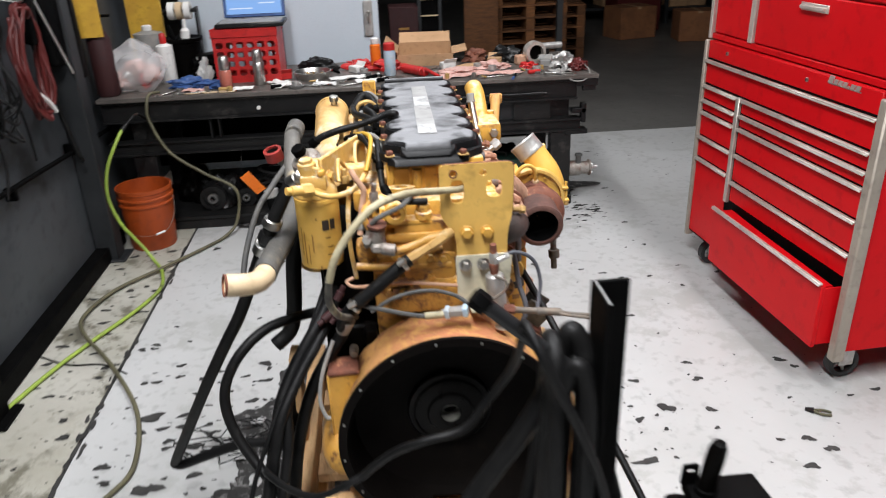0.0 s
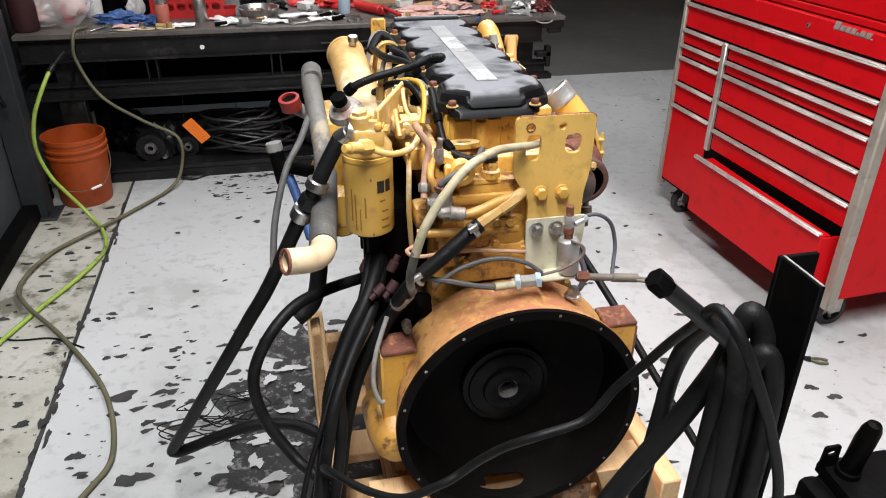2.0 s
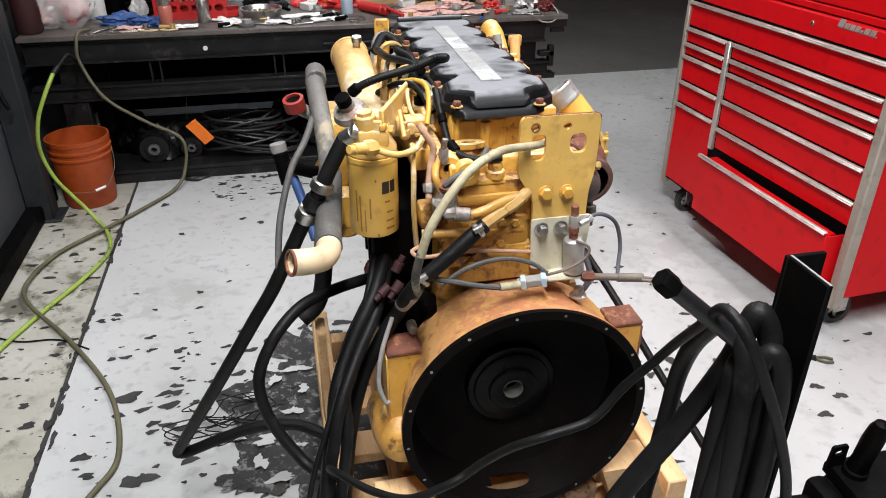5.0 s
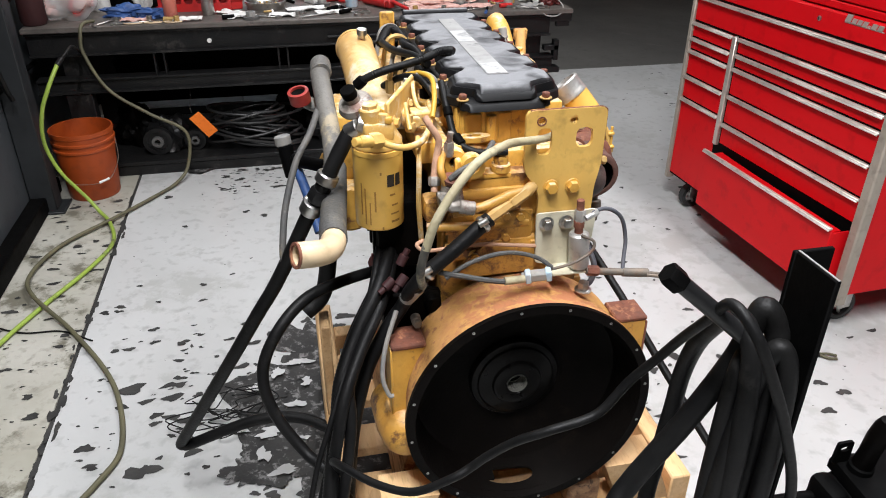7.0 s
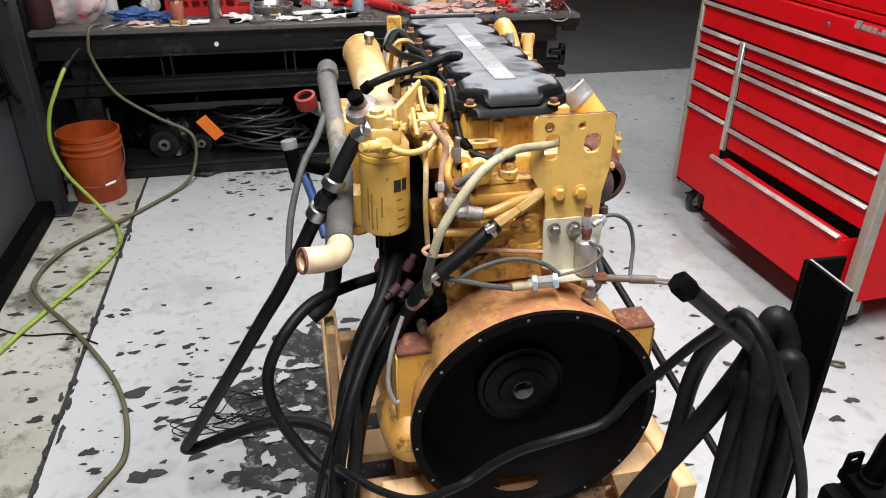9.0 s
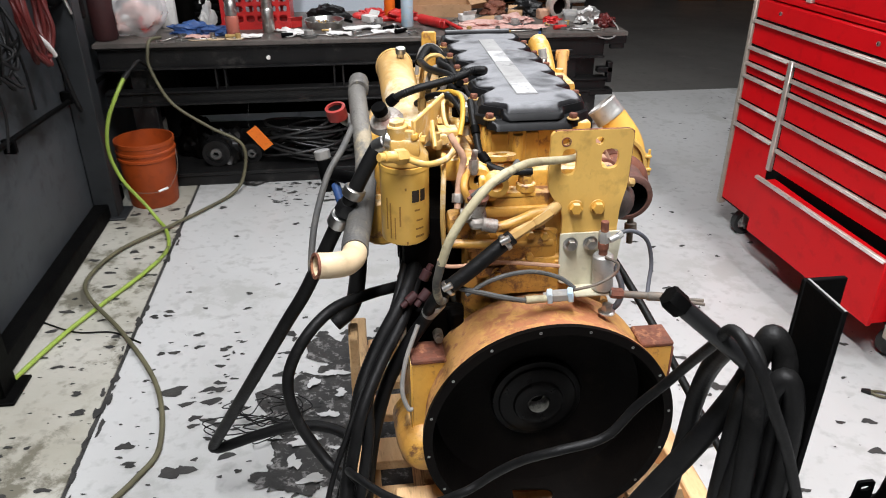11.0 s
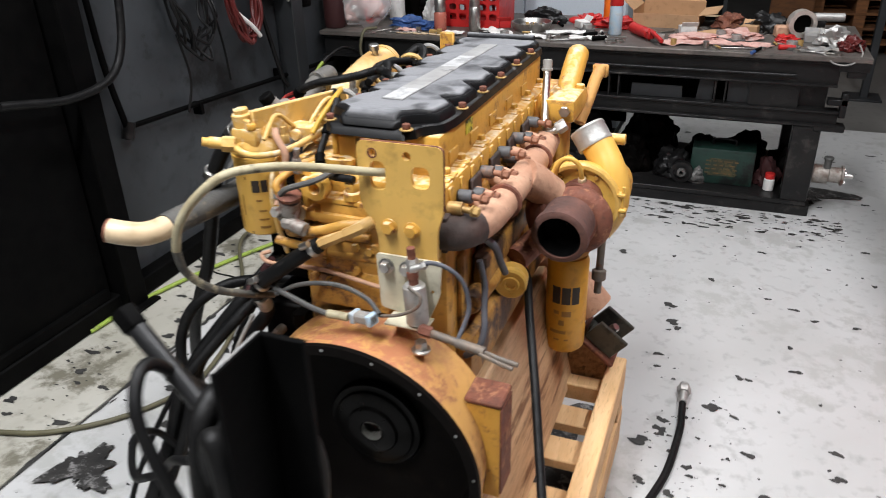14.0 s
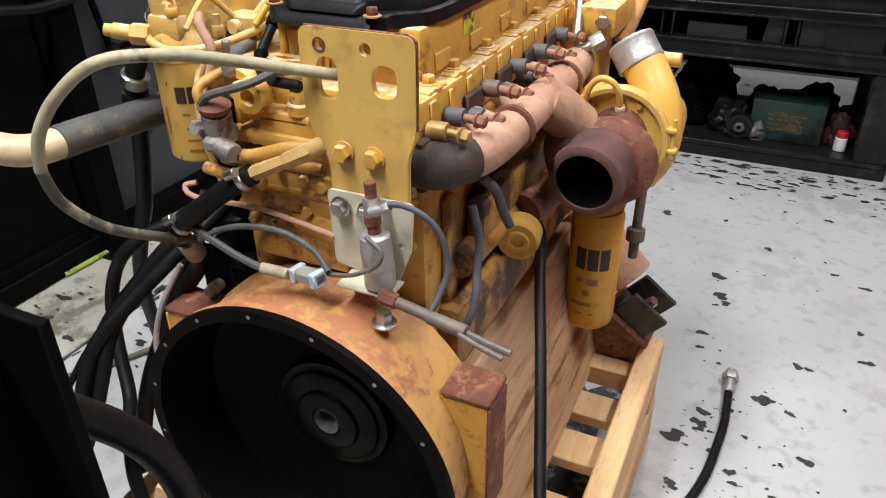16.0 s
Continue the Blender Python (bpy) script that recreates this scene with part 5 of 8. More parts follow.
en("intake_cap", lathe([(0.049, 0), (0.0505, 0.25), (0.047, 0.6), (0.034, 0.88), (0.012, 1.0)], (-0.264, 0.675, 1.207), (-0.264, 0.71, 1.209), 28), INTAKE, "")
en("intake_eye", join(rod((-0.252, 0.62, 1.24), (-0.251, 0.61, 1.262), 0.009), rod((-0.251, 0.61, 1.258), (-0.251, 0.608, 1.274), 0.013)), STEEL, "")
en("intake_manifold", join(box(-0.23, -0.125, 0.3, 0.84, 1.07, 1.17, 0.02, 2), box(-0.2, -0.13, 0.12, 0.4, 1.1, 1.15, 0.01, 2)), YELLOW, "yellow intake manifold")
for k in range(5):
    y = 0.26 + k * 0.12
    en("injector_line", tube([(-0.2, y, 1.17), (-0.185, y + 0.01, 1.235), (-0.15, y + 0.015, 1.245), (-0.118, y + 0.02, 1.215)], 0.006, 8, 5), BRASS if k % 2 else GREY_LINE, "")
for k in range(4):
    y = 0.22 + k * 0.13
    en("injector_plug", join(rod((-0.14, y, 1.17), (-0.14, y, 1.225), 0.013), box(-0.155, -0.125, y - 0.014, y + 0.014, 1.222, 1.238, 0.004)), BLACK if k % 2 else ALU, "")
harn = en("wire_harness", tube([(-0.30, 0.315, 1.215), (-0.278, 0.305, 1.235), (-0.235, 0.30, 1.252), (-0.185, 0.305, 1.262), (-0.14, 0.315, 1.272), (-0.11, 0.325, 1.281), (-0.088, 0.318, 1.284), (-0.086, 0.335, 1.276), (-0.1, 0.36, 1.268)], 0.0085, 10, 6, ribs=0.001, rib_len=0.006), RUBBER, "black corrugated wire loom")
en("harness_branch", tube([(-0.2, 0.62, 1.235), (-0.19, 0.5, 1.245), (-0.155, 0.42, 1.25), (-0.135, 0.34, 1.25)], 0.009, 10, 6), RUBBER, "", harn)
en("harness_branch", tube([(-0.135, 0.2, 1.25), (-0.132, 0.14, 1.20), (-0.125, 0.09, 1.16), (-0.09, 0.06, 1.145), (-0.03, 0.05, 1.145)], 0.0072, 10, 6, ribs=0.0007, rib_len=0.006), RUBBER, "", harn)
en("loom_joint", rod((-0.127, 0.098, 1.168), (-0.117, 0.08, 1.155), 0.0105, seg=16), BLACK, "", harn)
en("loom_joint", rod((-0.133, 0.15, 1.21), (-0.132, 0.135, 1.197), 0.0095, seg=16), BLACK, "", harn)
drop = en("drop_pipe", tube([(-0.196, 0.06, 1.225), (-0.188, 0.05, 1.21), (-0.172, 0.047, 1.183), (-0.174, 0.045, 1.16), (-0.179, 0.04, 1.14), (-0.184, 0.03, 1.108), (-0.186, 0.02, 1.085)], 0.0068, 12, 6), PINK_RUST, "dusty pinkish steel pipe")
en("pipe_nut", hexagon((-0.1835, 0.032, 1.112), (-0.185, 0.025, 1.095), 0.0115), PALE_METAL, "", drop)
en("harness_plug", rod((-0.30, 0.312, 1.217), (-0.284, 0.307, 1.232), 0.0125), BLACK, "", harn)
en("yellow_line", tube([(-0.19, 0.3, 1.24), (-0.165, 0.27, 1.25), (-0.15, 0.22, 1.25), (-0.155, 0.17, 1.225), (-0.165, 0.14, 1.195)], 0.0055, 10, 6), PAINT_YELLOW, "")
en("front_eye", join(box(-0.172, -0.13, 0.86, 0.875, 1.13, 1.262, 0.006)), YELLOW, "small yellow front lifting eye")
# breather pipe, sleeve and cream elbow
br = en("breather_pipe", tube([(-0.365, 0.56, 1.19), (-0.368, 0.5, 1.188), (-0.365, 0.42, 1.15), (-0.36, 0.32, 1.09), (-0.365, 0.22, 1.055)], 0.0225, 16, 6), BREATHER, "weathered grey breather hose")
en("breather_top", rod((-0.362, 0.57, 1.2), (-0.364, 0.505, 1.197), 0.025, seg=20), BREATHER, "", br)
en("breather_sleeve", tube([(-0.363, 0.24, 1.06), (-0.372, 0.15, 1.042), (-0.381, 0.06, 1.043), (-0.389, -0.02, 1.046), (-0.392, -0.068, 1.047)], 0.0255, 18, 6, ribs=0.0008, rib_len=0.01), GREY_HOSE, "", br)
en("cream_elbow", tube([(-0.391, -0.05, 1.047), (-0.394, -0.085, 1.047), (-0.408, -0.114, 1.05), (-0.432, -0.131, 1.056), (-0.460, -0.141, 1.062)], 0.0235, 18, 6, hollow=True), CREAM, "cream plastic elbow with a cut rusty end")
en("cut_end", lathe([(0.0185, 0), (0.0237, 0), (0.024, 0.5), (0.0237, 1), (0.0185, 1), (0.0185, 0)], (-0.4590, -0.1407, 1.0618), (-0.4632, -0.1422, 1.0627), 24, cap=False), RUST, "rusty cut rim")
redp = en("red_capped_pipe", tube([(-0.35, 0.5, 1.1), (-0.39, 0.5, 1.12), (-0.415, 0.49, 1.14), (-0.42, 0.48, 1.15)], 0.016, 14, 5), GREY_LINE, "pipe stub with a red cap")
en("red_cap", ring((-0.418, 0.483, 1.135), (-0.424, 0.475, 1.165), 0.018, 0.0255, 24), mat("faded_red", (0.34, 0.035, 0.028), 0.5), "", redp)
# Near-black disc paints the shade inside the red ring.
en("cap_inside", rod((-0.42, 0.48, 1.142), (-0.4232, 0.476, 1.1605), 0.0182), GREASE_SHADE, "", redp)
en("left_casting", join(box(-0.36, -0.29, 0.4, 0.6, 0.95, 1.12, 0.02, 2), rod((-0.325, 0.35, 0.9), (-0.325, 0.65, 0.9), 0.06)), YELLOW, "")
side = en("side_fitting", join(rod((-0.35, 0.55, 0.93), (-0.45, 0.63, 0.93), 0.018), rod((-0.455, 0.655, 0.87), (-0.47, 0.675, 0.955), 0.021)), BLACK, "black side fitting")
en("fitting_cap", rod((-0.4705, 0.6755, 0.956), (-0.475, 0.68, 0.982), 0.0225), GREY_LINE, "grey cap", side)
en("blue_strap", tube([(-0.44, 0.62, 0.9), (-0.42, 0.55, 0.85), (-0.40, 0.48, 0.78)], 0.013, 10, 4), BLUE, "", side)
en("grey_bypass", tube([(-0.38, 0.42, 1.14), (-0.409, 0.3, 1.12), (-0.445, 0.25, 1.075), (-0.477, 0.2, 0.99), (-0.49, 0.16, 0.92), (-0.492, 0.15, 0.885)], 0.0075, 12, 7, hollow=True), GREY_HOSE, "bent grey steel tube")
# long hose to the floor
lh = en("long_hose", tube([(-0.335, 0.108, 1.19), (-0.36, 0.1, 1.15), (-0.39, 0.095, 1.095), (-0.42, 0.117, 1.031), (-0.507, 0.165, 0.838), (-0.562, 0.185, 0.74), (-0.644, 0.222, 0.589), (-0.752, 0.312, 0.373), (-0.829, 0.384, 0.215), (-0.828, 0.386, 0.2), (-0.805, 0.388, 0.198), (-0.70, 0.385, 0.235), (-0.60, 0.375, 0.265), (-0.5, 0.35, 0.27), (-0.42, 0.3, 0.26)], 0.0158, 14, 7), RUBBER, "long black hose bent low beside the skid")
for p, q in (((-0.383, 0.096, 1.108), (-0.393, 0.097, 1.088)), ((-0.415, 0.115, 1.042), (-0.428, 0.125, 1.014))):
    en("hose_clamp", rod(p, q, 0.023, seg=22), STEEL, "bright clamp", lh)
en("hose_joint", hexagon((-0.398, 0.1, 1.075), (-0.412, 0.11, 1.047), 0.022), DARK_STEEL, "", lh)
en("loop_cable", tube([(-0.26, 0.28, 0.775), (-0.289, 0.25, 0.782), (-0.374, 0.2, 0.791), (-0.454, 0.15, 0.787), (-0.522, 0.1, 0.739), (-0.562, 0.08, 0.651), (-0.547, 0.05, 0.56), (-0.488, 0.0, 0.476), (-0.442, -0.05, 0.455), (-0.4, -0.1, 0.4), (-0.37, -0.12, 0.33)], 0.0135, 12, 7), RUBBER, "black cable loop")
en("outlet_hose", tube([(-0.36, 0.3, 1.0), (-0.38, 0.3, 0.9), (-0.395, 0.305, 0.76), (-0.415, 0.305, 0.69), (-0.457, 0.29, 0.658)], 0.021, 16, 6, hollow=True), RUBBER, "black hose end with an open mouth")
BUNDLE = [(-0.25, 0.16, 0.92), (-0.30, 0.05, 0.86), (-0.36, -0.01, 0.78), (-0.397, -0.063, 0.715), (-0.412, -0.10, 0.65), (-0.432, -0.14, 0.56), (-0.45, -0.2, 0.46), (-0.46, -0.28, 0.34), (-0.44, -0.38, 0.18), (-0.38, -0.47, 0.05), (-0.25, -0.53, 0.03), (-0.12, -0.56, 0.03)]
for k, (dx, dy, dz, r, ribs) in enumerate(((0.0, 0.0, 0.0, 0.0155, 0.001), (0.012, 0.035, -0.015, 0.0125, 0.001), (-0.03, 0.015, -0.01, 0.009, 0), (-0.042, -0.02, 0.008, 0.006, 0), (0.03, -0.012, -0.008, 0.012, 0))):
    pts = [(x + dx * (0.4 + 0.6 * math.sin(i * 0.8 + k)), y + dy * math.cos(i * 0.7 + k), max(z + dz * (i > 0), r + 0.002)) for i, (x, y, z) in enumerate(BUNDLE)]
    en("taped_loom", tube(pts, r, 12, 6, ribs=ribs, rib_len=0.008), RUBBER, "black taped wire loom")
en("red_plug", lumpy(rod((-0.27, 0.3, 0.79), (-0.275, 0.24, 0.765), 0.022, seg=14), 0.008, 60), mat("dull_red", (0.2, 0.03, 0.03), 0.6), "")
en("bare_wire", tube([(-0.27, 0.0, 0.83), (-0.3, -0.03, 0.76), (-0.31, -0.05, 0.7), (-0.3, -0.06, 0.66), (-0.29, -0.06, 0.655)], 0.005, 8, 6), GREY_LINE, "")
en("starter_motor", join(lathe([(0.03, 0), (0.05, 0.05), (0.06, 0.12), (0.06, 0.9), (0.045, 1.0)], (-0.225, 0.06, 0.72), (-0.225, 0.4, 0.72), 28), rod((-0.255, 0.08, 0.81), (-0.255, 0.24, 0.81), 0.032), box(-0.29, -0.16, 0.06, 0.08, 0.66, 0.83, 0.006)), GREASE_SHADE, "greasy black starter motor")
for p, q in (((-0.245, 0.03, 0.895), (-0.262, 0.02, 0.878)), ((-0.27, 0.035, 0.885), (-0.29, 0.025, 0.872)), ((-0.255, 0.04, 0.915), (-0.243, 0.045, 0.935))):
    boot = en("terminal_boot", join(rod(p, q, 0.0105, seg=14), rod(q, Vector(q) + (Vector(q) - Vector(p)) * 0.6, 0.0068, seg=12)), MAROON, "dark red cable boot")
en("starter_nut", join(rod((-0.225, 0.012, 0.785), (-0.225, 0.035, 0.785), 0.011), hexagon((-0.225, 0.002, 0.785), (-0.225, 0.013, 0.785), 0.0095)), OLD_LINE, "")
ecm = en("control_module", box(-0.29, -0.155, 0.12, 0.55, 0.86, 1.02, 0.012, 2), GREASE_SHADE, "dark finned control module")
for k in range(6):
    en("fin", box(-0.296, -0.289, 0.15 + k * 0.06, 0.165 + k * 0.06, 0.88, 1.0, 0.002), GREASE_SHADE, "", ecm)
# right side: exhaust
man = en("exhaust_manifold", tube([(0.15, 0.085, 1.05), (0.175, 0.11, 1.046), (0.192, 0.17, 1.042), (0.197, 0.26, 1.041), (0.197, 0.4, 1.042), (0.197, 0.56, 1.042), (0.188, 0.68, 1.042)], 0.032, 20, 6), PINK_RUST, "dusty pale-rust exhaust manifold")
en("end_flange", box(0.139, 0.152, 0.055, 0.125, 1.015, 1.088, 0.006, 2), BURNT, "burnt square end flange", man)
en("turbo_branch", tube([(0.2, 0.41, 1.045), (0.218, 0.43, 1.028), (0.235, 0.452, 1.005), (0.25, 0.47, 0.985)], 0.042, 18, 6), PINK_RUST, "", man)
for y in (0.23, 0.36, 0.49, 0.61):
    en("runner", tube([(0.135, y, 1.06), (0.165, y, 1.055), (0.195, y, 1.045)], 0.026, 12, 4), PINK_RUST, "", man)
for y in (0.265, 0.53):
    en("joint_ring", lathe([(0.032, 0), (0.0385, 0.1), (0.0385, 0.9), (0.032, 1)], (0.197, y, 1.041), (0.197, y + 0.012, 1.0412), 28), RUST, "rusty slip joint", man)
en("manifold_end", tube([(0.13, 0.07, 1.052), (0.165, 0.082, 1.05), (0.186, 0.125, 1.046)], 0.034, 18, 6), BURNT, "burnt dark manifold end", man)
for k, (y, z) in enumerate(((0.094, 1.093), (0.15, 1.095), (0.221, 1.072), (0.285, 1.096), (0.35, 1.072), (0.41, 1.097), (0.452, 1.07), (0.52, 1.095), (0.596, 1.072), (0.65, 1.095))):
    sp = en("spacer", lathe([(0.0, 0.0), (0.013, 0.0), (0.0135, 0.1), (0.0135, 0.9), (0.012, 1.0), (0.0, 1.0)], (0.142, y, z), (0.170, y, z + 0.001), 18), BRASS if k == 0 else SLEEVE_GREY, "grey spacer sleeve", man)
    en("stud_nut", join(rod((0.168, y, z + 0.001), (0.204, y - 0.002, z - 0.001), 0.0062, seg=12), hexagon((0.192, y - 0.001, z), (0.203, y - 0.002, z - 0.001), 0.0095), rod((0.1895, y, z), (0.1925, y - 0.001, z), 0.0115, seg=14)), BRASS if k == 0 else STUD, "rusty flanged bolt", sp)
for y in (0.24, 0.37, 0.50, 0.62):
    en("port_flange", box(0.14, 0.15, y - 0.03, y + 0.03, 1.03, 1.105, 0.005), BURNT, "", man)
# turbocharger
TX, TZ = 0.300, 0.937
VX, VZ = 0.315, 0.930
turbo = en("turbine_housing", join(lathe([(0.05, 0.4), (0.055, 0.46), (0.06, 0.56), (0.066, 0.7), (0.066, 0.88), (0.05, 0.97), (0.03, 0.97)], (TX, 0.345, TZ), (VX, 0.52, VZ), 40, cap=False),
                                   tube([(VX + 0.05 * math.cos(a), 0.468, VZ + 0.05 * math.sin(a)) for a in [math.radians(d) for d in range(-170, 171, 17)]], 0.0325, 18, 3),
                                   tube([(0.24, 0.46, 0.98), (0.235, 0.45, 0.95), (0.245, 0.46, 0.9)], 0.038, 14, 4)), RUST, "rusty brown turbine housing")
en("outlet_pipe", lathe([(0.049, 1.2), (0.0495, 0.0), (0.057, 0.0), (0.0635, 0.05), (0.065, 0.22), (0.059, 0.34), (0.06, 1.0)], (TX, 0.3445, TZ), (TX + 0.005, 0.43, TZ + 0.009), 40, cap=False), OUTLET, "scorched brown exhaust outlet", turbo)
# Outlet bore is lined black and closed off as a cone.
en("turbine_bore", lathe([(0.0478, 0.03), (0.0478, 0.6), (0.036, 0.7), (0.002, 0.75)], (TX, 0.3445, TZ), (TX + 0.005, 0.43, TZ + 0.009), 40, cap=False), BLACK, "black outlet bore", turbo)
en("bearing_housing", join(rod((0.31, 0.49, 0.965), (0.318, 0.53, 0.967), 0.05), rod((0.30, 0.54, 0.9), (0.30, 0.54, 0.86), 0.02)), RUST, "", turbo)
CXX, CZZ = 0.309, 0.957
comp = en("compressor_housing", join(lathe([(0.045, 0.0), (0.085, 0.0), (0.091, 0.08), (0.091, 0.3), (0.082, 0.6), (0.058, 1.0)], (CXX, 0.512, CZZ), (CXX, 0.61, CZZ), 44),
                                     tube([(CXX + 0.07 * math.cos(a), 0.555, CZZ + 0.07 * math.sin(a)) for a in [math.radians(d) for d in range(-250, 21, 15)]], 0.034, 18, 4),
                                     tube([(0.352, 0.555, 0.878), (0.375, 0.555, 0.92), (0.381, 0.558, 0.968), (0.368, 0.57, 1.015), (0.342, 0.59, 1.054), (0.323, 0.6, 1.078)], 0.0385, 20, 6)), YELLOW_CLEAN, "yellow compressor housing")
en("outlet_collar", lathe([(0.036, 0.02), (0.0425, 0.0), (0.0435, 0.1), (0.0425, 0.2), (0.0425, 0.8), (0.044, 0.9), (0.042, 1.0), (0.037, 1.0), (0.035, 0.02)], (0.326, 0.598, 1.069), (0.297, 0.614, 1.105), 36, cap=False), ALU, "grey aluminium outlet collar", comp)
# Black disc fills the collar and paints its shaded inside.
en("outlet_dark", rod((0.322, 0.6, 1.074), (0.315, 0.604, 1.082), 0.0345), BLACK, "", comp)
en("v_band", lathe([(0.086, 0), (0.094, 0.0), (0.099, 0.25), (0.099, 0.75), (0.094, 1), (0.086, 1)], (CXX, 0.501, CZZ), (CXX, 0.518, CZZ), 56, cap=False), BRACKET, "yellow clamp band", comp)
clasp = en("clamp_clasp", join(box(CXX - 0.005 + 0.092, CXX - 0.005 + 0.112, 0.499, 0.519, CZZ + 0.026, CZZ + 0.036, 0.003), box(CXX - 0.005 + 0.098, CXX - 0.005 + 0.116, 0.499, 0.519, CZZ - 0.012, CZZ - 0.002, 0.003), rod((CXX - 0.005 + 0.108, 0.508, CZZ - 0.024), (CXX - 0.005 + 0.106, 0.508, CZZ + 0.05), 0.0038, seg=12)), YELLOW_CLEAN, "clamp bolt and lugs", comp)
en("nut", hexagon((CXX - 0.005 + 0.1075, 0.508, CZZ - 0.023), (CXX - 0.005 + 0.1075, 0.508, CZZ - 0.0125), 0.0085), BRASS, "", clasp)
for k in range(3):
    a = math.radians(60 + 35 * k)
    p = Vector((CXX + 0.074 * math.cos(a), 0.512, CZZ + 0.074 * math.sin(a)))
    en("cover_bolt", hexagon(p, p + Vector((0, -0.006, 0)), 0.006), YELLOW, "", comp)
sense = en("sense_line", tube([(0.252, 0.5, 1.018), (0.258, 0.488, 1.045), (0.271, 0.481, 1.066), (0.287, 0.479, 1.073), (0.303, 0.482, 1.065), (0.312, 0.488, 1.047), (0.315, 0.498, 1.018)], 0.0058, 10, 6), YELLOW_CLEAN, "", comp)
en("line_nut", hexagon((0.315, 0.497, 1.022), (0.316, 0.5, 1.01), 0.0105), CREAM, "pale fitting nut", sense)
inlet = en("air_inlet", rod((0.36, 0.61, 0.95), (0.35, 0.72, 0.94), 0.055), YELLOW, "")
en("inlet_stub", rod((0.32, 0.68, 1.062), (0.383, 0.68, 1.062), 0.0135), YELLOW, "", inlet)
# oil filter, filler cap
cap = en("filler_cap", join(lathe([(0.0, 0.1), (0.011, 0.1), (0.0125, 0.0), (0.019, 0.0), (0.0205, 0.08), (0.033, 0.05), (0.0375, 0.12), (0.0375, 0.35), (0.036, 0.4), (0.0375, 0.45), (0.0375, 0.75), (0.03, 0.85), (0.024, 1.0)], (0.209, 0.288, 0.832), (0.2, 0.343, 0.835), 32)), YELLOW_CLEAN, "bright yellow oil filler cap")
en("filler_neck", tube([(0.198, 0.346, 0.826), (0.186, 0.385, 0.825), (0.16, 0.42, 0.8)], 0.024, 14, 5), YELLOW, "", cap)
OX, OY = 0.267, 0.65
of = en("oil_filter", lathe([(0.02, 0), (0.046, 0.0), (0.054, 0.03), (0.0555, 0.06), (0.0555, 0.95), (0.05, 1.0)], (OX, OY, 0.459), (OX, OY, 0.745), 40), GOLD, "yellow oil filter canister with dark print")
for a0, a1, z0, z1, m in ((-30, -6, 0.618, 0.67, INK), (-2, 22, 0.618, 0.67, INK), (26, 48, 0.618, 0.67, INK), (-24, -8, 0.586, 0.597, INK_BROWN), (0, 26, 0.58, 0.597, INK_BROWN), (-8, 8, 0.552, 0.568, INK_BROWN), (-34, 14, 0.525, 0.535, INK_BROWN), (-20, -4, 0.503, 0.508, INK_BROWN), (10, 22, 0.503, 0.508, INK_BROWN)):
    print_bar(a0, a1, z0, z1, 0.0562, OX, OY, m, of)
en("filter_mount", join(lathe([(0.0555, 0), (0.0565, 0.4), (0.042, 1)], (OX, OY, 0.746), (OX - 0.01, OY, 0.79), 28), box(0.14, 0.28, 0.61, 0.69, 0.755, 0.80, 0.012, 2)), GRIMY_SHADED, "", of)
en("oil_cooler", join(box(0.145, 0.185, 0.1, 0.75, 0.68, 0.8, 0.02, 2), rod((0.165, 0.14, 0.86), (0.165, 0.42, 0.84), 0.024), box(0.15, 0.185, 0.2, 0.6, 0.87, 0.94, 0.015, 2)), GRIMY_SHADED, "yellow oil cooler casting")
en("feed_pipe", tube([(0.2, 0.36, 0.86), (0.215, 0.40, 0.87), (0.235, 0.42, 0.89), (0.25, 0.45, 0.9)], 0.03, 14, 5), RUST, "dark rusty feed pipe")
# oil pan
pan_o = [(-0.17, 0.05), (0.17, 0.05), (0.17, 0.85), (-0.17, 0.85)]
bm = prism(pan_o, 0.345, 0.555)
for v in bm.verts:
    if v.co.z < 0.4:
        v.co.x *= 0.72
        v.co.y = 0.43 + (v.co.y - 0.43) * 0.94
pan = en("oil_pan", bm, PAN, "dusty brown oil pan with oily streaks")
en("pan_rail", box(-0.19, 0.19, 0.046, 0.86, 0.545, 0.562, 0.004), GRIMY_SHADED, "", pan)
for k in range(8):
    en("pan_bolt", hexagon((0.181, 0.08 + k * 0.1, 0.556), (0.181, 0.08 + k * 0.1, 0.572), 0.008), RUST, "", pan)
# front drive: gear case, accessory block and stays
en("gear_case", join(box(-0.2, 0.2, 0.86, 0.93, 0.45, 1.14, 0.03, 3), rod((0.0, 0.92, 0.62), (0.0, 0.99, 0.62), 0.12)), OLD_YELLOW, "yellow front gear case")
acc = en("thermostat_block", join(box(0.16, 0.25, 0.70, 0.86, 1.082, 1.143, 0.012, 2), tube([(0.2, 0.80, 1.10), (0.2, 0.86, 1.145), (0.2, 0.92, 1.185), (0.198, 0.965, 1.2)], 0.03, 16, 6), rod((0.17, 0.74, 1.14), (0.17, 0.74, 1.152), 0.014), rod((0.235, 0.83, 1.14), (0.235, 0.83, 1.152), 0.012)), YELLOW, "yellow thermostat housing")
en("block_bolt", hexagon((0.225, 0.699, 1.115), (0.225, 0.687, 1.115), 0.014), STEEL, "", acc)
en("coolant_stay", join(tube([(0.24, 0.82, 1.05), (0.252, 0.86, 1.10), (0.262, 0.90, 1.15), (0.269, 0.927, 1.172)], 0.016, 10, 5), box(0.248, 0.29, 0.92, 0.935, 1.15, 1.185, 0.004)), DUSTY, "")
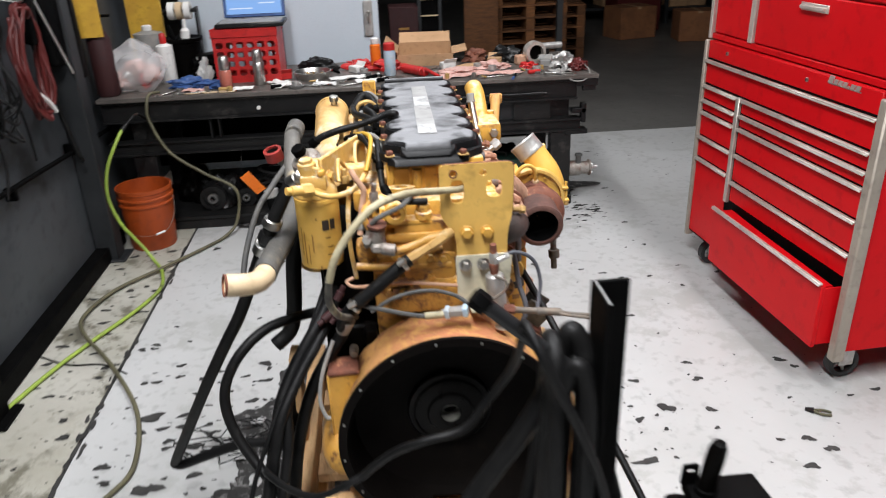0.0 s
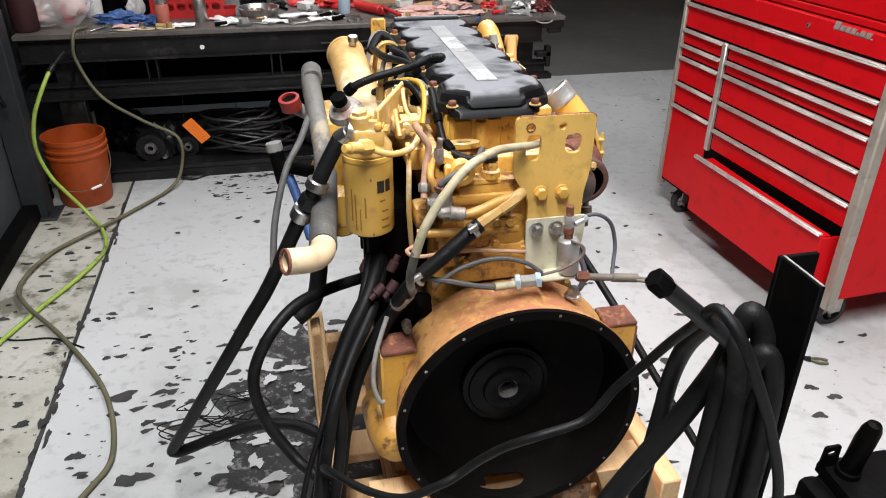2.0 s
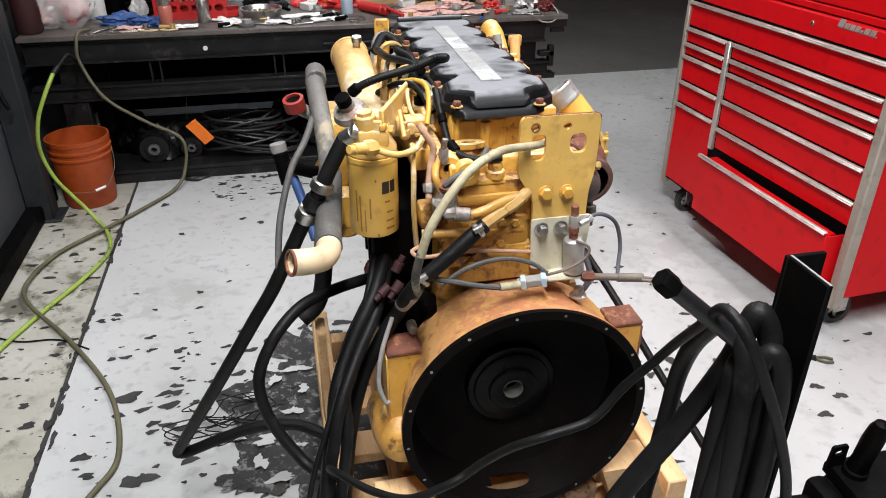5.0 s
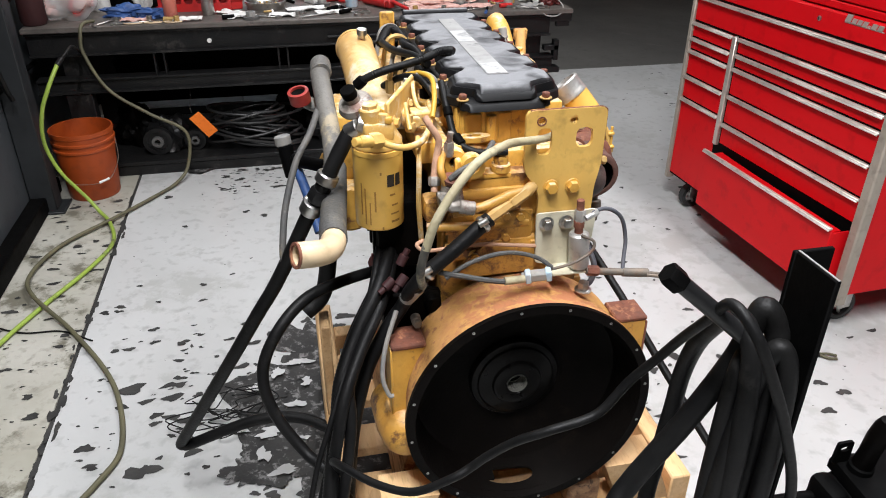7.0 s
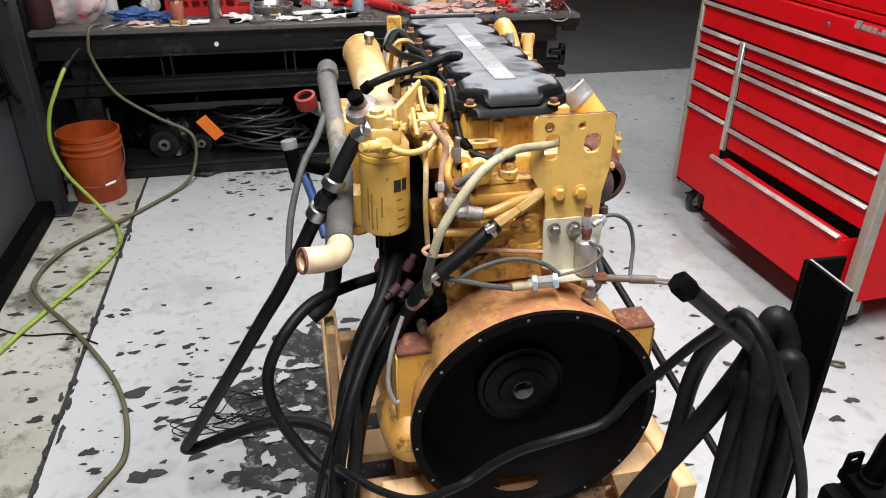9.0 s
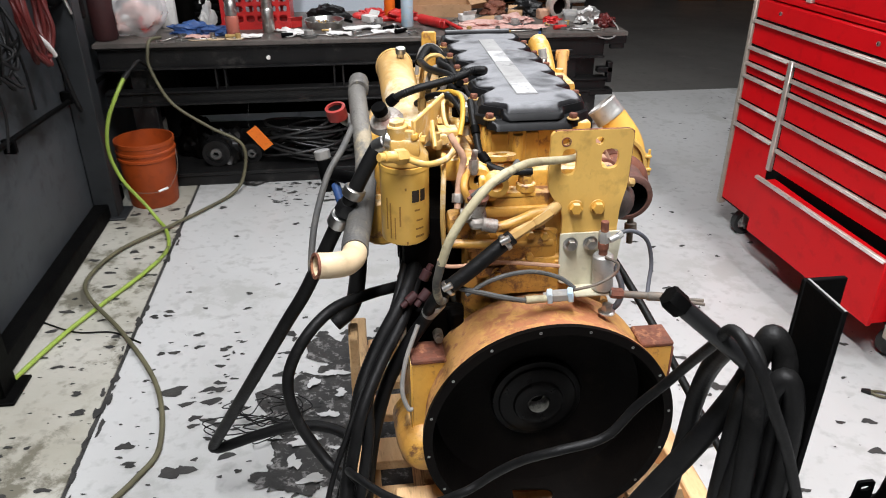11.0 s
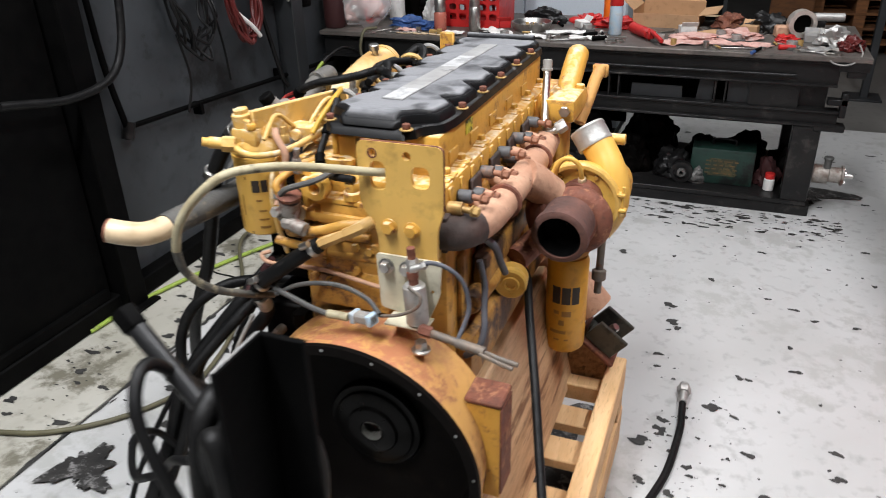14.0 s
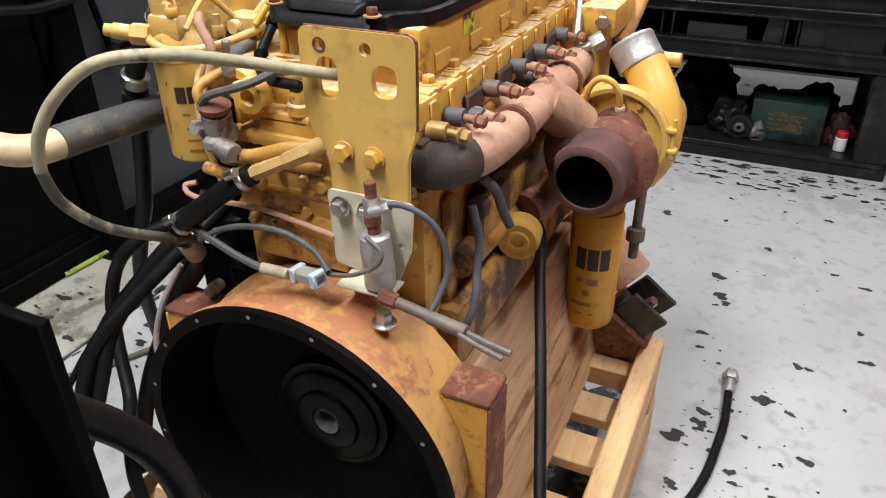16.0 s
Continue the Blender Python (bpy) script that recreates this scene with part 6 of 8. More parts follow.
lev = en("chrome_tube", tube([(0.163, 0.755, 1.205), (0.165, 0.745, 1.188), (0.172, 0.712, 1.135), (0.18, 0.68, 1.09), (0.19, 0.662, 1.073), (0.203, 0.658, 1.072), (0.222, 0.664, 1.084)], 0.0098, 14, 7), STEEL, "bright bent steel tube")
en("tube_end", join(rod((0.163, 0.755, 1.203), (0.161, 0.763, 1.226), 0.0122), rod((0.1625, 0.7555, 1.199), (0.1622, 0.7565, 1.206), 0.0145)), GREY_LINE, "", lev)
en("tube_nut", hexagon((0.215, 0.661, 1.079), (0.236, 0.668, 1.093), 0.0165), ALU, "", lev)
leg = en("front_mount", join(tube([(0.18, 0.78, 0.66), (0.25, 0.77, 0.6), (0.33, 0.76, 0.52)], 0.06, 10, 4)), PINK_RUST, "pale rusty front mounting leg")
mt = en("mount_bracket", move(join(box(-0.05, 0.05, -0.045, -0.033, -0.04, 0.04, 0.003), box(-0.05, 0.05, 0.033, 0.045, -0.04, 0.04, 0.003), box(-0.05, 0.05, -0.033, 0.033, -0.04, -0.028, 0.003)), pose(0.377, 0.768, 0.448, 8, 38, 0)), MOUNT, "worn dark steel channel mount", leg)
en("mount_plate", move(box(-0.06, 0.07, -0.06, 0.06, -0.056, -0.042, 0.004), pose(0.377, 0.768, 0.448, 8, 38, 0)), RUST, "rusty mount plate", leg)
en("mount_bolt", move(hexagon((0, 0, -0.02), (0, 0, 0.03), 0.014), pose(0.377, 0.768, 0.448, 8, 38, 0)), STEEL, "", leg)
en("drain_hose", tube([(0.2, 0.4, 0.83), (0.235, 0.34, 0.825), (0.262, 0.26, 0.79), (0.31, 0.135, 0.705), (0.36, 0.0, 0.6), (0.415, -0.15, 0.49), (0.48, -0.33, 0.36), (0.56, -0.54, 0.2), (0.63, -0.7, 0.03)], 0.0095, 10, 7), RUBBER, "thin black drain hose slanting to the floor")

# castings on the rear face of the head and block
en("cast_boss", join(lathe([(0.011, 0), (0.024, 0.0), (0.027, 0.3), (0.027, 1.0), (0.011, 1.0), (0.011, 0)], (-0.138, 0.052, 1.13), (-0.138, 0.085, 1.13), 26, cap=False), box(-0.166, -0.106, 0.07, 0.105, 1.092, 1.158, 0.008, 2)), YELLOW, "", head)
# Near-black disc paints the shade down the boss hole.
en("boss_bore", rod((-0.138, 0.070, 1.13), (-0.138, 0.078, 1.13), 0.0112, seg=18), GREASE_SHADE, "", head)
en("rear_rib", join(box(-0.066, -0.028, 0.106, 0.12, 1.138, 1.206, 0.01, 2), rod((-0.047, 0.104, 1.146), (-0.047, 0.104, 1.20), 0.011, seg=14)), YELLOW, "", head)
en("rear_rib", box(-0.112, -0.100, 0.104, 0.12, 1.135, 1.21, 0.004), YELLOW, "", head)
en("slot_lug", move(holed_plate([(0.034 * math.cos(a * 0.3142), 0.017 * math.sin(a * 0.3142)) for a in range(20)], [oval(0, 0, 0.016, 0.006, 12)], 0.01), pose(-0.087, 0.085, 1.165, -90, 0, 0)), YELLOW, "", head)
en("rear_step", join(box(-0.16, 0.02, 0.022, 0.075, 1.05, 1.072, 0.008, 2), box(-0.2, -0.15, 0.03, 0.09, 1.0, 1.05, 0.012, 2)), OLD_YELLOW, "", block)
for x0, z0, w, h in ((-0.135, 0.995, 0.05, 0.045), (-0.06, 0.985, 0.06, 0.05), (-0.14, 0.905, 0.07, 0.03), (-0.03, 0.90, 0.06, 0.03)):
    en("cast_pad", box(x0, x0 + w, 0.026, 0.06, z0, z0 + h, 0.009, 2), OLD_YELLOW, "", block)
for x, z in ((-0.11, 1.018), (-0.03, 1.01), (0.0, 1.005), (-0.095, 0.92), (0.012, 0.915)):
    cb = en("case_bolt", hexagon((x, 0.026, z), (x, 0.013, z), 0.009), RUST if x > 0 else YELLOW, "", block)
    en("washer", rod((x, 0.0265, z), (x, 0.0235, z), 0.013, seg=14), YELLOW, "", cb)
bracket_grey = en("silver_bracket", prism([(-0.252, 0.2), (-0.205, 0.19), (-0.2, 0.215), (-0.22, 0.235)], 1.155, 1.215, 0.006), ALU, "pale silver bracket behind the filter")
for v in bracket_grey.data.vertices:
    if v.co.z + EN[2] > 1.2:
        v.co.x = v.co.x * 0.55 + (-0.225 - EN[0]) * 0.45
en("filter_cup", lathe([(0.03, 0), (0.034, 0.1), (0.034, 0.75), (0.022, 1.0)], (-0.278, 0.16, 1.175), (-0.278, 0.165, 1.222), 26), PALE_YELLOW, "", fbase)
for p in ((-0.265, 0.08, 1.211), (-0.262, 0.13, 1.211), (-0.303, 0.14, 1.211)):
    en("head_bolt", hexagon(p, (p[0], p[1], p[2] + 0.012), 0.010), YELLOW, "", fbase)
en("bleed_screw", join(hexagon((-0.215, 0.115, 1.178), (-0.215, 0.115, 1.196), 0.011), rod((-0.215, 0.115, 1.194), (-0.215, 0.115, 1.212), 0.006, seg=12)), BRASS, "", fbase)
for k, (pts, r) in enumerate((([(-0.2, 0.46, 1.2), (-0.18, 0.4, 1.225), (-0.15, 0.36, 1.235), (-0.14, 0.31, 1.21)], 0.008), ([(-0.235, 0.36, 1.2), (-0.2, 0.3, 1.235), (-0.165, 0.25, 1.24), (-0.14, 0.2, 1.2)], 0.007),
                              ([(-0.15, 0.6, 1.24), (-0.16, 0.5, 1.255), (-0.14, 0.45, 1.25), (-0.13, 0.38, 1.22)], 0.009), ([(-0.2, 0.66, 1.22), (-0.17, 0.7, 1.25), (-0.145, 0.68, 1.24), (-0.13, 0.6, 1.215)], 0.012))):
    en("harness_branch", tube(pts, r, 10, 6, ribs=0.0008, rib_len=0.006), RUBBER, "", harn)
# a black lead and plug behind the looms
lead = en("lead_cable", tube([(-0.25, 0.16, 0.9), (-0.3, 0.1, 0.84), (-0.36, 0.07, 0.74), (-0.39, 0.05, 0.65), (-0.39, 0.04, 0.57)], 0.008, 10, 7), RUBBER, "black cable hanging beside the block")
en("cable_plug", join(rod((-0.39, 0.04, 0.575), (-0.386, 0.036, 0.525), 0.018), rod((-0.391, 0.041, 0.6), (-0.39, 0.04, 0.575), 0.012)), BLACK, "", lead)
en("oil_crust", lumpy(box(-0.20, -0.165, 0.03, 0.09, 0.79, 0.83, 0.01, 2), 0.006, 50), GREASE_SHADE, "")
# drain plug and pan seam
en("pan_plug", hexagon((0.16, 0.2, 0.45), (0.172, 0.2, 0.445), 0.014), RUST, "", pan)
en("oil_drain", join(rod((0.372, 0.5, 0.875), (0.374, 0.478, 0.74), 0.009), rod((0.373, 0.485, 0.8), (0.374, 0.48, 0.775), 0.017)), OLD_LINE, "thin oil drain with a clamp", comp)
for s in (-1, 1):
    en("pan_wall", move(box(-0.014, 0.014, 0.02, 0.76, -0.2, 0.2, 0.004), pose(s * 0.222, 0, 0.46, 0, -s * 13, 0)), BOARD, "oil-streaked weathered side board", pan)
for x, y, z, m, r in ((-0.2, 0.25, 1.225, ALU, 0.013), (-0.175, 0.34, 1.235, PALE_METAL, 0.012), (-0.225, 0.32, 1.225, BRASS, 0.01), (-0.15, 0.05, 1.175, PALE_METAL, 0.01)):
    nut = en("line_fitting", hexagon((x, y, z - 0.03), (x, y, z), r), m, "")
    en("fitting_tip", rod((x, y, z), (x + 0.003, y, z + 0.02), r * 0.6, seg=12), m, "", nut)

# ---- timber skid under the engine ----
SK = (0.0, 0.35, 0.0)
skid = thing("timber_skid", SK, 0, "raw timber engine skid of rails and slats", "wooden skid")


def sk(name, bm, material=None, label=""):
    return part(name, bm, material or WOOD, skid, label, SK)


for s in (-1, 1):
    sk("rail", box(min(s * 0.378, s * 0.43), max(s * 0.378, s * 0.43), -0.12, 0.82, 0.22, 0.332, 0.004), WOOD, "pale timber side rail")
    sk("runner", box(min(s * 0.36, s * 0.43), max(s * 0.36, s * 0.43), -0.14, 0.84, 0.0, 0.14, 0.004), WOOD, "")
    for y in (-0.1, 0.35, 0.78):
        sk("block", box(min(s * 0.36, s * 0.428), max(s * 0.36, s * 0.428), y - 0.04, y + 0.04, 0.1405, 0.2195, 0.004), WOOD, "")
for y, w in ((-0.12, 0.1), (0.03, 0.09), (0.203, 0.097), (0.395, 0.095), (0.545, 0.085)):
    sk("slat", box(-0.376, 0.376, y, y + w, 0.232, 0.262, 0.003), WOOD, "pale timber slat")
for s in (-1, 1):
    x0, x1 = sorted((s * 0.2025, s * 0.236))
    sk("ledger", box(x0, x1, -0.02, 0.685, 0.2635, 0.305, 0.004), WOOD, "")
sk("spacer", box(-0.376, 0.376, 0.69, 0.745, 0.236, 0.292, 0.004), WOOD, "weathered timber crosspiece")
for s in (-1, 1):
    x0, x1 = sorted((s * 0.12, s * 0.2))
    bm = box(x0, x1, -0.1, 0.8, 0.2635, 0.344, 0.006)
    sk("bearer", bm, WOOD_OLD, "oil-stained timber bearer")
sk("cross_beam", box(0.2, 0.376, 0.752, 0.805, 0.2, 0.40, 0.005), WOOD_OLD, "oil-soaked brown end board")
for s in (-1, 1):
    x0, x1 = sorted((s * 0.25, s * 0.38))
    bm = prism([(x0, -0.115), (x1, -0.115), (x1, -0.03), (x0, -0.03)], 0.2635, 0.40)
    for v in bm.verts:
        if v.co.z > 0.3:
            v.co.x -= s * 0.05
    sk("cleat", bm, WOOD, "pale angled timber cleat")
sk("upright", box(-0.425, -0.40, 0.27, 0.35, 0.333, 0.62, 0.004), WOOD, "rough upright board")

# ---- stand with angle-iron post, peg and hung hoses ----
stand = thing("steel_stand", (0.2, -0.58, 0), label="black angle-iron stand post with a round hose peg", category="stand")
SB = (0.2, -0.58, 0)
ang = join(box(0.173, 0.232, -0.556, -0.548, 0.0, 1.226, 0.0015), box(0.173, 0.181, -0.634, -0.5565, 0.0, 1.228, 0.0015))
post = part("post", ang, BLACK, stand, "black painted angle-iron post", SB)
part("post_edge", box(0.1755, 0.1785, -0.634, -0.556, 1.2285, 1.2292, 0), GREY_LINE, post, "bare bright cut edge", SB)
peg = part("peg", rod((0.172, -0.59, 1.065), (0.012, -0.559, 1.203), 0.0118, seg=20), PEG, stand, "round black peg", SB)
part("peg_head", hexagon((0.014, -0.56, 1.200), (-0.006, -0.5555, 1.218), 0.0162), BLACK, peg, "hexagonal peg end", SB)
part("base_plate", box(-0.1, 0.5, -0.75, -0.45, 0.0, 0.02, 0.003), BLACK, stand, "", SB)
part("brace", rod((0.2, -0.54, 0.95), (0.47, -0.3, 0.02), 0.012, seg=10), BLACK, stand, "", SB)

coil = thing("hose_coil", (0.06, -0.6, 0.35), label="thick black hoses and cable hung in loops over the peg", category="hose")
CB = (0.06, -0.6, 0.35)


def hung(pts, r, name="hose", ribs=0.0, label=""):
    return part(name, tube(pts, r, 14, 8, ribs=ribs, rib_len=0.007), RUBBER, coil, label, CB)


hung([(0.15, -0.6, 0.6), (0.157, -0.595, 0.9), (0.161, -0.582, 1.08), (0.157, -0.573, 1.125), (0.142, -0.565, 1.15), (0.133, -0.560, 1.121), (0.122, -0.555, 1.064), (0.074, -0.550, 0.962), (-0.000, -0.550, 0.847), (-0.03, -0.56, 0.8), (-0.06, -0.57, 0.68), (-0.02, -0.58, 0.56), (0.06, -0.59, 0.5)], 0.0165)
hung([(0.11, -0.625, 0.6), (0.112, -0.62, 0.9), (0.112, -0.605, 1.08), (0.112, -0.575, 1.132), (0.114, -0.535, 1.122), (0.121, -0.492, 1.072), (0.132, -0.448, 1.006), (0.136, -0.423, 0.931), (0.133, -0.42, 0.857), (0.118, -0.43, 0.767), (0.1, -0.445, 0.68), (0.09, -0.47, 0.55)], 0.0145)
hung([(0.155, -0.63, 0.55), (0.158, -0.628, 0.9), (0.157, -0.622, 1.06), (0.142, -0.612, 1.118), (0.125, -0.605, 1.08), (0.112, -0.605, 0.99), (0.1, -0.61, 0.86), (0.09, -0.61, 0.7), (0.09, -0.61, 0.54)], 0.014)
hung([(0.125, -0.575, 0.55), (0.13, -0.575, 0.85), (0.132, -0.574, 1.03), (0.12, -0.578, 1.085), (0.106, -0.585, 1.03), (0.1, -0.59, 0.85), (0.105, -0.59, 0.6)], 0.014)
hung([(-0.40, -0.13, 0.5), (-0.43, -0.17, 0.6), (-0.415, -0.24, 0.655), (-0.36, -0.31, 0.67), (-0.30, -0.36, 0.69), (-0.237, -0.385, 0.735), (-0.204, -0.385, 0.754), (-0.178, -0.395, 0.785), (-0.139, -0.418, 0.831), (-0.09, -0.44, 0.866), (-0.014, -0.44, 0.886), (0.03, -0.444, 0.947), (0.058, -0.47, 1.01), (0.07, -0.5, 1.065), (0.068, -0.55, 1.13),
      (0.062, -0.6, 1.19), (0.075, -0.64, 1.17), (0.097, -0.655, 1.12), (0.14, -0.66, 1.023), (0.18, -0.66, 0.9), (0.19, -0.66, 0.75), (0.19, -0.66, 0.55)], 0.0075, "cable", 0.0, "thin black cable")

grip = thing("tool_grip", (0.37, -0.58, 0), label="black pistol-grip tool set on a dark box at the stand", category="hand tool")
GB = (0.37, -0.58, 0)
case = join(box(0.352, 0.50, -0.64, -0.535, 0.1, 0.792, 0.02, 2), prism([(0.356, -0.65), (0.5, -0.68), (0.49, -0.535), (0.362, -0.535)], 0.79, 0.812, 0.006))
part("case", case, BLACK, grip, "dark lidded box", GB)
part("ledge", box(0.326, 0.362, -0.60, -0.54, 0.70, 0.790, 0.012, 2), BLACK, grip, "", GB)
part("cross_bar", rod((0.19, -0.552, 0.752), (0.36, -0.56, 0.752), 0.0105, seg=14), BLACK, grip, "round bar to the post", GB)
part("foot", box(0.36, 0.49, -0.63, -0.54, 0.0, 0.099, 0.004), BLACK, grip, "", GB)
part("handle", lumpy(lathe([(0.0, 0.0), (0.017, 0.02), (0.0155, 0.3), (0.0165, 0.6), (0.0155, 0.85), (0.0105, 0.97), (0.0, 1.0)], (0.389, -0.570, 0.815), (0.397, -0.580, 0.925), 24), 0.002, 40), GREASE_SHADE, grip, "shiny curved grip", GB)
part("collar", rod((0.389, -0.570, 0.808), (0.3895, -0.571, 0.824), 0.0195, seg=20), BLACK, grip, "", GB)
part("bracket", move(holed_plate(rounded([(-0.016, 0.0), (0.016, 0.0), (0.015, 0.042), (-0.013, 0.042)], 0.005), [oval(0.001, 0.028, 0.009, 0.005, 14)], 0.005), pose(0.368, -0.551, 0.812)), BLACK, grip, "small plate with a slot", GB)

cart = thing("parts_cart", (-0.75, -0.72, 0), label="low black cart with a rounded end beside the stand", category="cart")
KB = (-0.75, -0.72, 0)
part("top", lathe([(0.06, 0), (0.085, 0.03), (0.085, 0.97), (0.06, 1.0)], (-1.2, -0.63, 0.82), (-0.36, -0.63, 0.82), 20), BLACK, cart, "", KB)
for x in (-1.12, -0.45):
    part("leg", box(x - 0.02, x + 0.02, -0.65, -0.61, 0.0, 0.76, 0.003), BLACK, cart, "", KB)

# ---- hoses on the floor ----
def hose(name, pts, r, m, label, n=8):
    return solo(name, tube(pts, r, 10, n), m, label, "hose")


hose("air_hose", [(-1.7, 0.75, .012), (-1.68, 1.0, .012), (-1.603, 1.286, .012), (-1.504, 1.542, .012), (-1.382, 1.819, .012), (-1.324, 2.048, .012), (-1.374, 2.268, .012), (-1.43, 2.36, .03), (-1.48, 2.395, .09), (-1.531, 2.4, .165), (-1.58, 2.4, .25), (-1.611, 2.4, .358), (-1.606, 2.38, .46), (-1.575, 2.37, .575), (-1.53, 2.38, .67), (-1.497, 2.415, .735), (-1.485, 2.44, .758)], 0.0095, GREEN, "bright green air hose snaking along the floor")
end = thing("hose_coupler", (-1.485, 2.44, 0.758), label="small dark steel coupler on the green air hose end", category="hose coupler")
part("sleeve", rod((-1.4851, 2.4398, 0.7578), (-1.466, 2.47, 0.782), 0.0125, seg=16), DARK_STEEL, end, "", (-1.485, 2.44, 0.758))
part("tail", tube([(-1.467, 2.468, 0.78), (-1.45, 2.52, 0.80), (-1.45, 2.62, 0.80), (-1.47, 2.76, 0.76), (-1.48, 2.9, 0.7)], 0.008, 10, 6), RUBBER, end, "black hose tail under the bench", (-1.485, 2.44, 0.758))
hose("supply_hose", [(-1.70, 0.13, .012), (-1.522, 0.165, .012), (-1.364, 0.221, .012), (-1.21, 0.34, .012), (-1.108, 0.49, .012), (-1.067, 0.64, .012), (-1.145, 0.953, .014), (-1.347, 1.305, .016), (-1.559, 1.593, .03), (-1.618, 1.789, .022), (-1.551, 2.062, .016), (-1.364, 2.294, .02), (-1.22, 2.5, .016), (-1.096, 2.687, .02), (-1.03, 2.77, .09), (-1.015, 2.79, .274), (-1.188, 2.81, .382), (-1.37, 2.825, .52), (-1.456, 2.845, .704), (-1.455, 2.85, .80), (-1.44, 2.88, .852), (-1.40, 2.95, .852)], 0.009, BROWN_HOSE, "dull brown hose lying in a bend across the floor")
hose("thin_wire", [(-1.72, 1.46, .004), (-1.55, 1.36, .004), (-1.4, 1.34, .004), (-1.27, 1.25, .004)], 0.0035, RUBBER, "thin dark wire on the floor")
tangle = bmesh.new()
rnd = random.Random(9)
wires = []
for k in range(9):
    c = Vector((-0.72 + rnd.uniform(-0.1, 0.1), 0.68 + rnd.uniform(-0.08, 0.08), 0.012 + 0.003 * k))
    a0 = rnd.uniform(0, 6.3)
    wires.append(tube([c + Vector((math.cos(a0 + i * 0.7) * rnd.uniform(0.04, 0.14), math.sin(a0 + i * 0.7) * rnd.uniform(0.03, 0.09), rnd.uniform(0, 0.03))) for i in range(8)], 0.0022, 6, 5))
tangle.free()
tangle_ob = thing("wire_tangle", (-0.72, 0.68, 0), 0, "tangle of thin black wires on the floor", "wire")
for bm in wires:
    part("wire", bm, RUBBER, tangle_ob, "", (-0.72, 0.68, 0))
fh = thing("floor_hose", (0.58, 0.8, 0), label="black hydraulic hose with a steel end fitting on the floor", category="hose")
part("hose", tube([(0.606, 1.09, .02), (0.61, 1.0, .014), (0.61, 0.92, .014), (0.592, 0.735, .014), (0.557, 0.597, .014), (0.495, 0.402, .014), (0.46, 0.2, .014), (0.45, -0.1, .014)], 0.012, 12, 8), RUBBER, fh, "", (0.58, 0.8, 0))
part("fitting", join(hexagon((0.604, 1.15, .026), (0.606, 1.12, .024), 0.024), rod((0.606, 1.12, .024), (0.607, 1.07, .019), 0.0145), rod((0.604, 1.165, .027), (0.604, 1.148, .026), 0.017)), ALU, fh, "worn steel fitting", (0.58, 0.8, 0))
pl = thing("pliers", (1.41, 0.605, 0), -30, "pair of worn pliers lying on the floor", "pliers")
part("handle", tube([(0.0, 0.004, .008), (0.03, 0.014, .008), (0.06, 0.012, .008)], 0.005, 8, 4), BROWN_HOSE, pl)
part("handle", tube([(0.0, -0.004, .008), (0.03, -0.014, .008), (0.06, -0.008, .008)], 0.005, 8, 4), BROWN_HOSE, pl)
part("jaw", prism([(0.0, -0.012), (-0.03, -0.004), (-0.03, 0.004), (0.0, 0.012)], 0.002, 0.014, 0.002), DARK_STEEL, pl)

# ---- bucket ----
bk = thing("bucket", (-1.52, 2.70, 0), label="dirty orange plastic bucket standing by the bench", category="bucket")
part("body", lathe([(0.0, 0.05), (0.12, 0.05), (0.148, 0.97), (0.148, 1.0), (0.156, 1.0), (0.156, 0.94), (0.151, 0.93), (0.15, 0.87), (0.157, 0.86), (0.157, 0.83), (0.149, 0.82), (0.148, 0.77), (0.155, 0.76), (0.155, 0.73), (0.147, 0.72), (0.128, 0.02), (0.124, 0.0), (0.0, 0.0)], (0, 0, 0), (0, 0, 0.37), 44, cap=False), BUCKET, bk)
part("bail", tube([(0.156, 0, 0.30), (0.165, -0.06, 0.21), (0.13, -0.125, 0.135), (0.08, -0.155, 0.115), (0.0, -0.16, 0.11), (-0.08, -0.15, 0.13), (-0.14, -0.09, 0.21), (-0.156, 0, 0.30)], 0.0018, 6, 6), OLD_LINE, bk, "thin wire handle")
part("grip", rod((0.07, -0.158, 0.116), (0.118, -0.137, 0.128), 0.0065, seg=12), WHITE, bk)

# ---- things on the bench ----
BZ = 0.8385
crate = thing("milk_crate", (-0.905, 3.33, BZ), 0, "red plastic milk crate turned on the bench", "crate")
cells = [oval(-0.155 + 0.062 * i, 0.06 + 0.055 * j, 0.023, 0.019, 8, 4) for i in range(6) for j in range(4)]
for yy, ang in ((-0.16, 0), (0.152, 0)):
    part("lattice_side", move(holed_plate(rounded([(-0.195, 0.0), (0.195, 0.0), (0.195, 0.32), (-0.195, 0.32)], 0.01), cells, 0.008), pose(0, yy, 0)), RED, crate)
for xx in (-0.195, 0.187):
    part("side", box(xx, xx + 0.008, -0.152, 0.152, 0.0, 0.32, 0.002), RED, crate)
part("floor_grid", box(-0.187, 0.187, -0.152, 0.152, 0.0, 0.006, 0), RED, crate)
for yy in (-0.168, 0.152):
    part("rim", box(-0.2, 0.2, yy, yy + 0.016, 0.27, 0.325, 0.004), RED, crate)
mon = thing("laptop", (-0.86, 3.3, BZ + 0.327), 0, "dark laptop with a lit blue screen on the crate", "laptop")
part("base", box(-0.21, 0.2, -0.15, 0.12, 0.0, 0.024, 0.006), DARK_STEEL, mon)
part("keyboard_deck", box(-0.19, 0.18, -0.13, 0.08, 0.0245, 0.028, 0.001), GREY_LINE, mon)
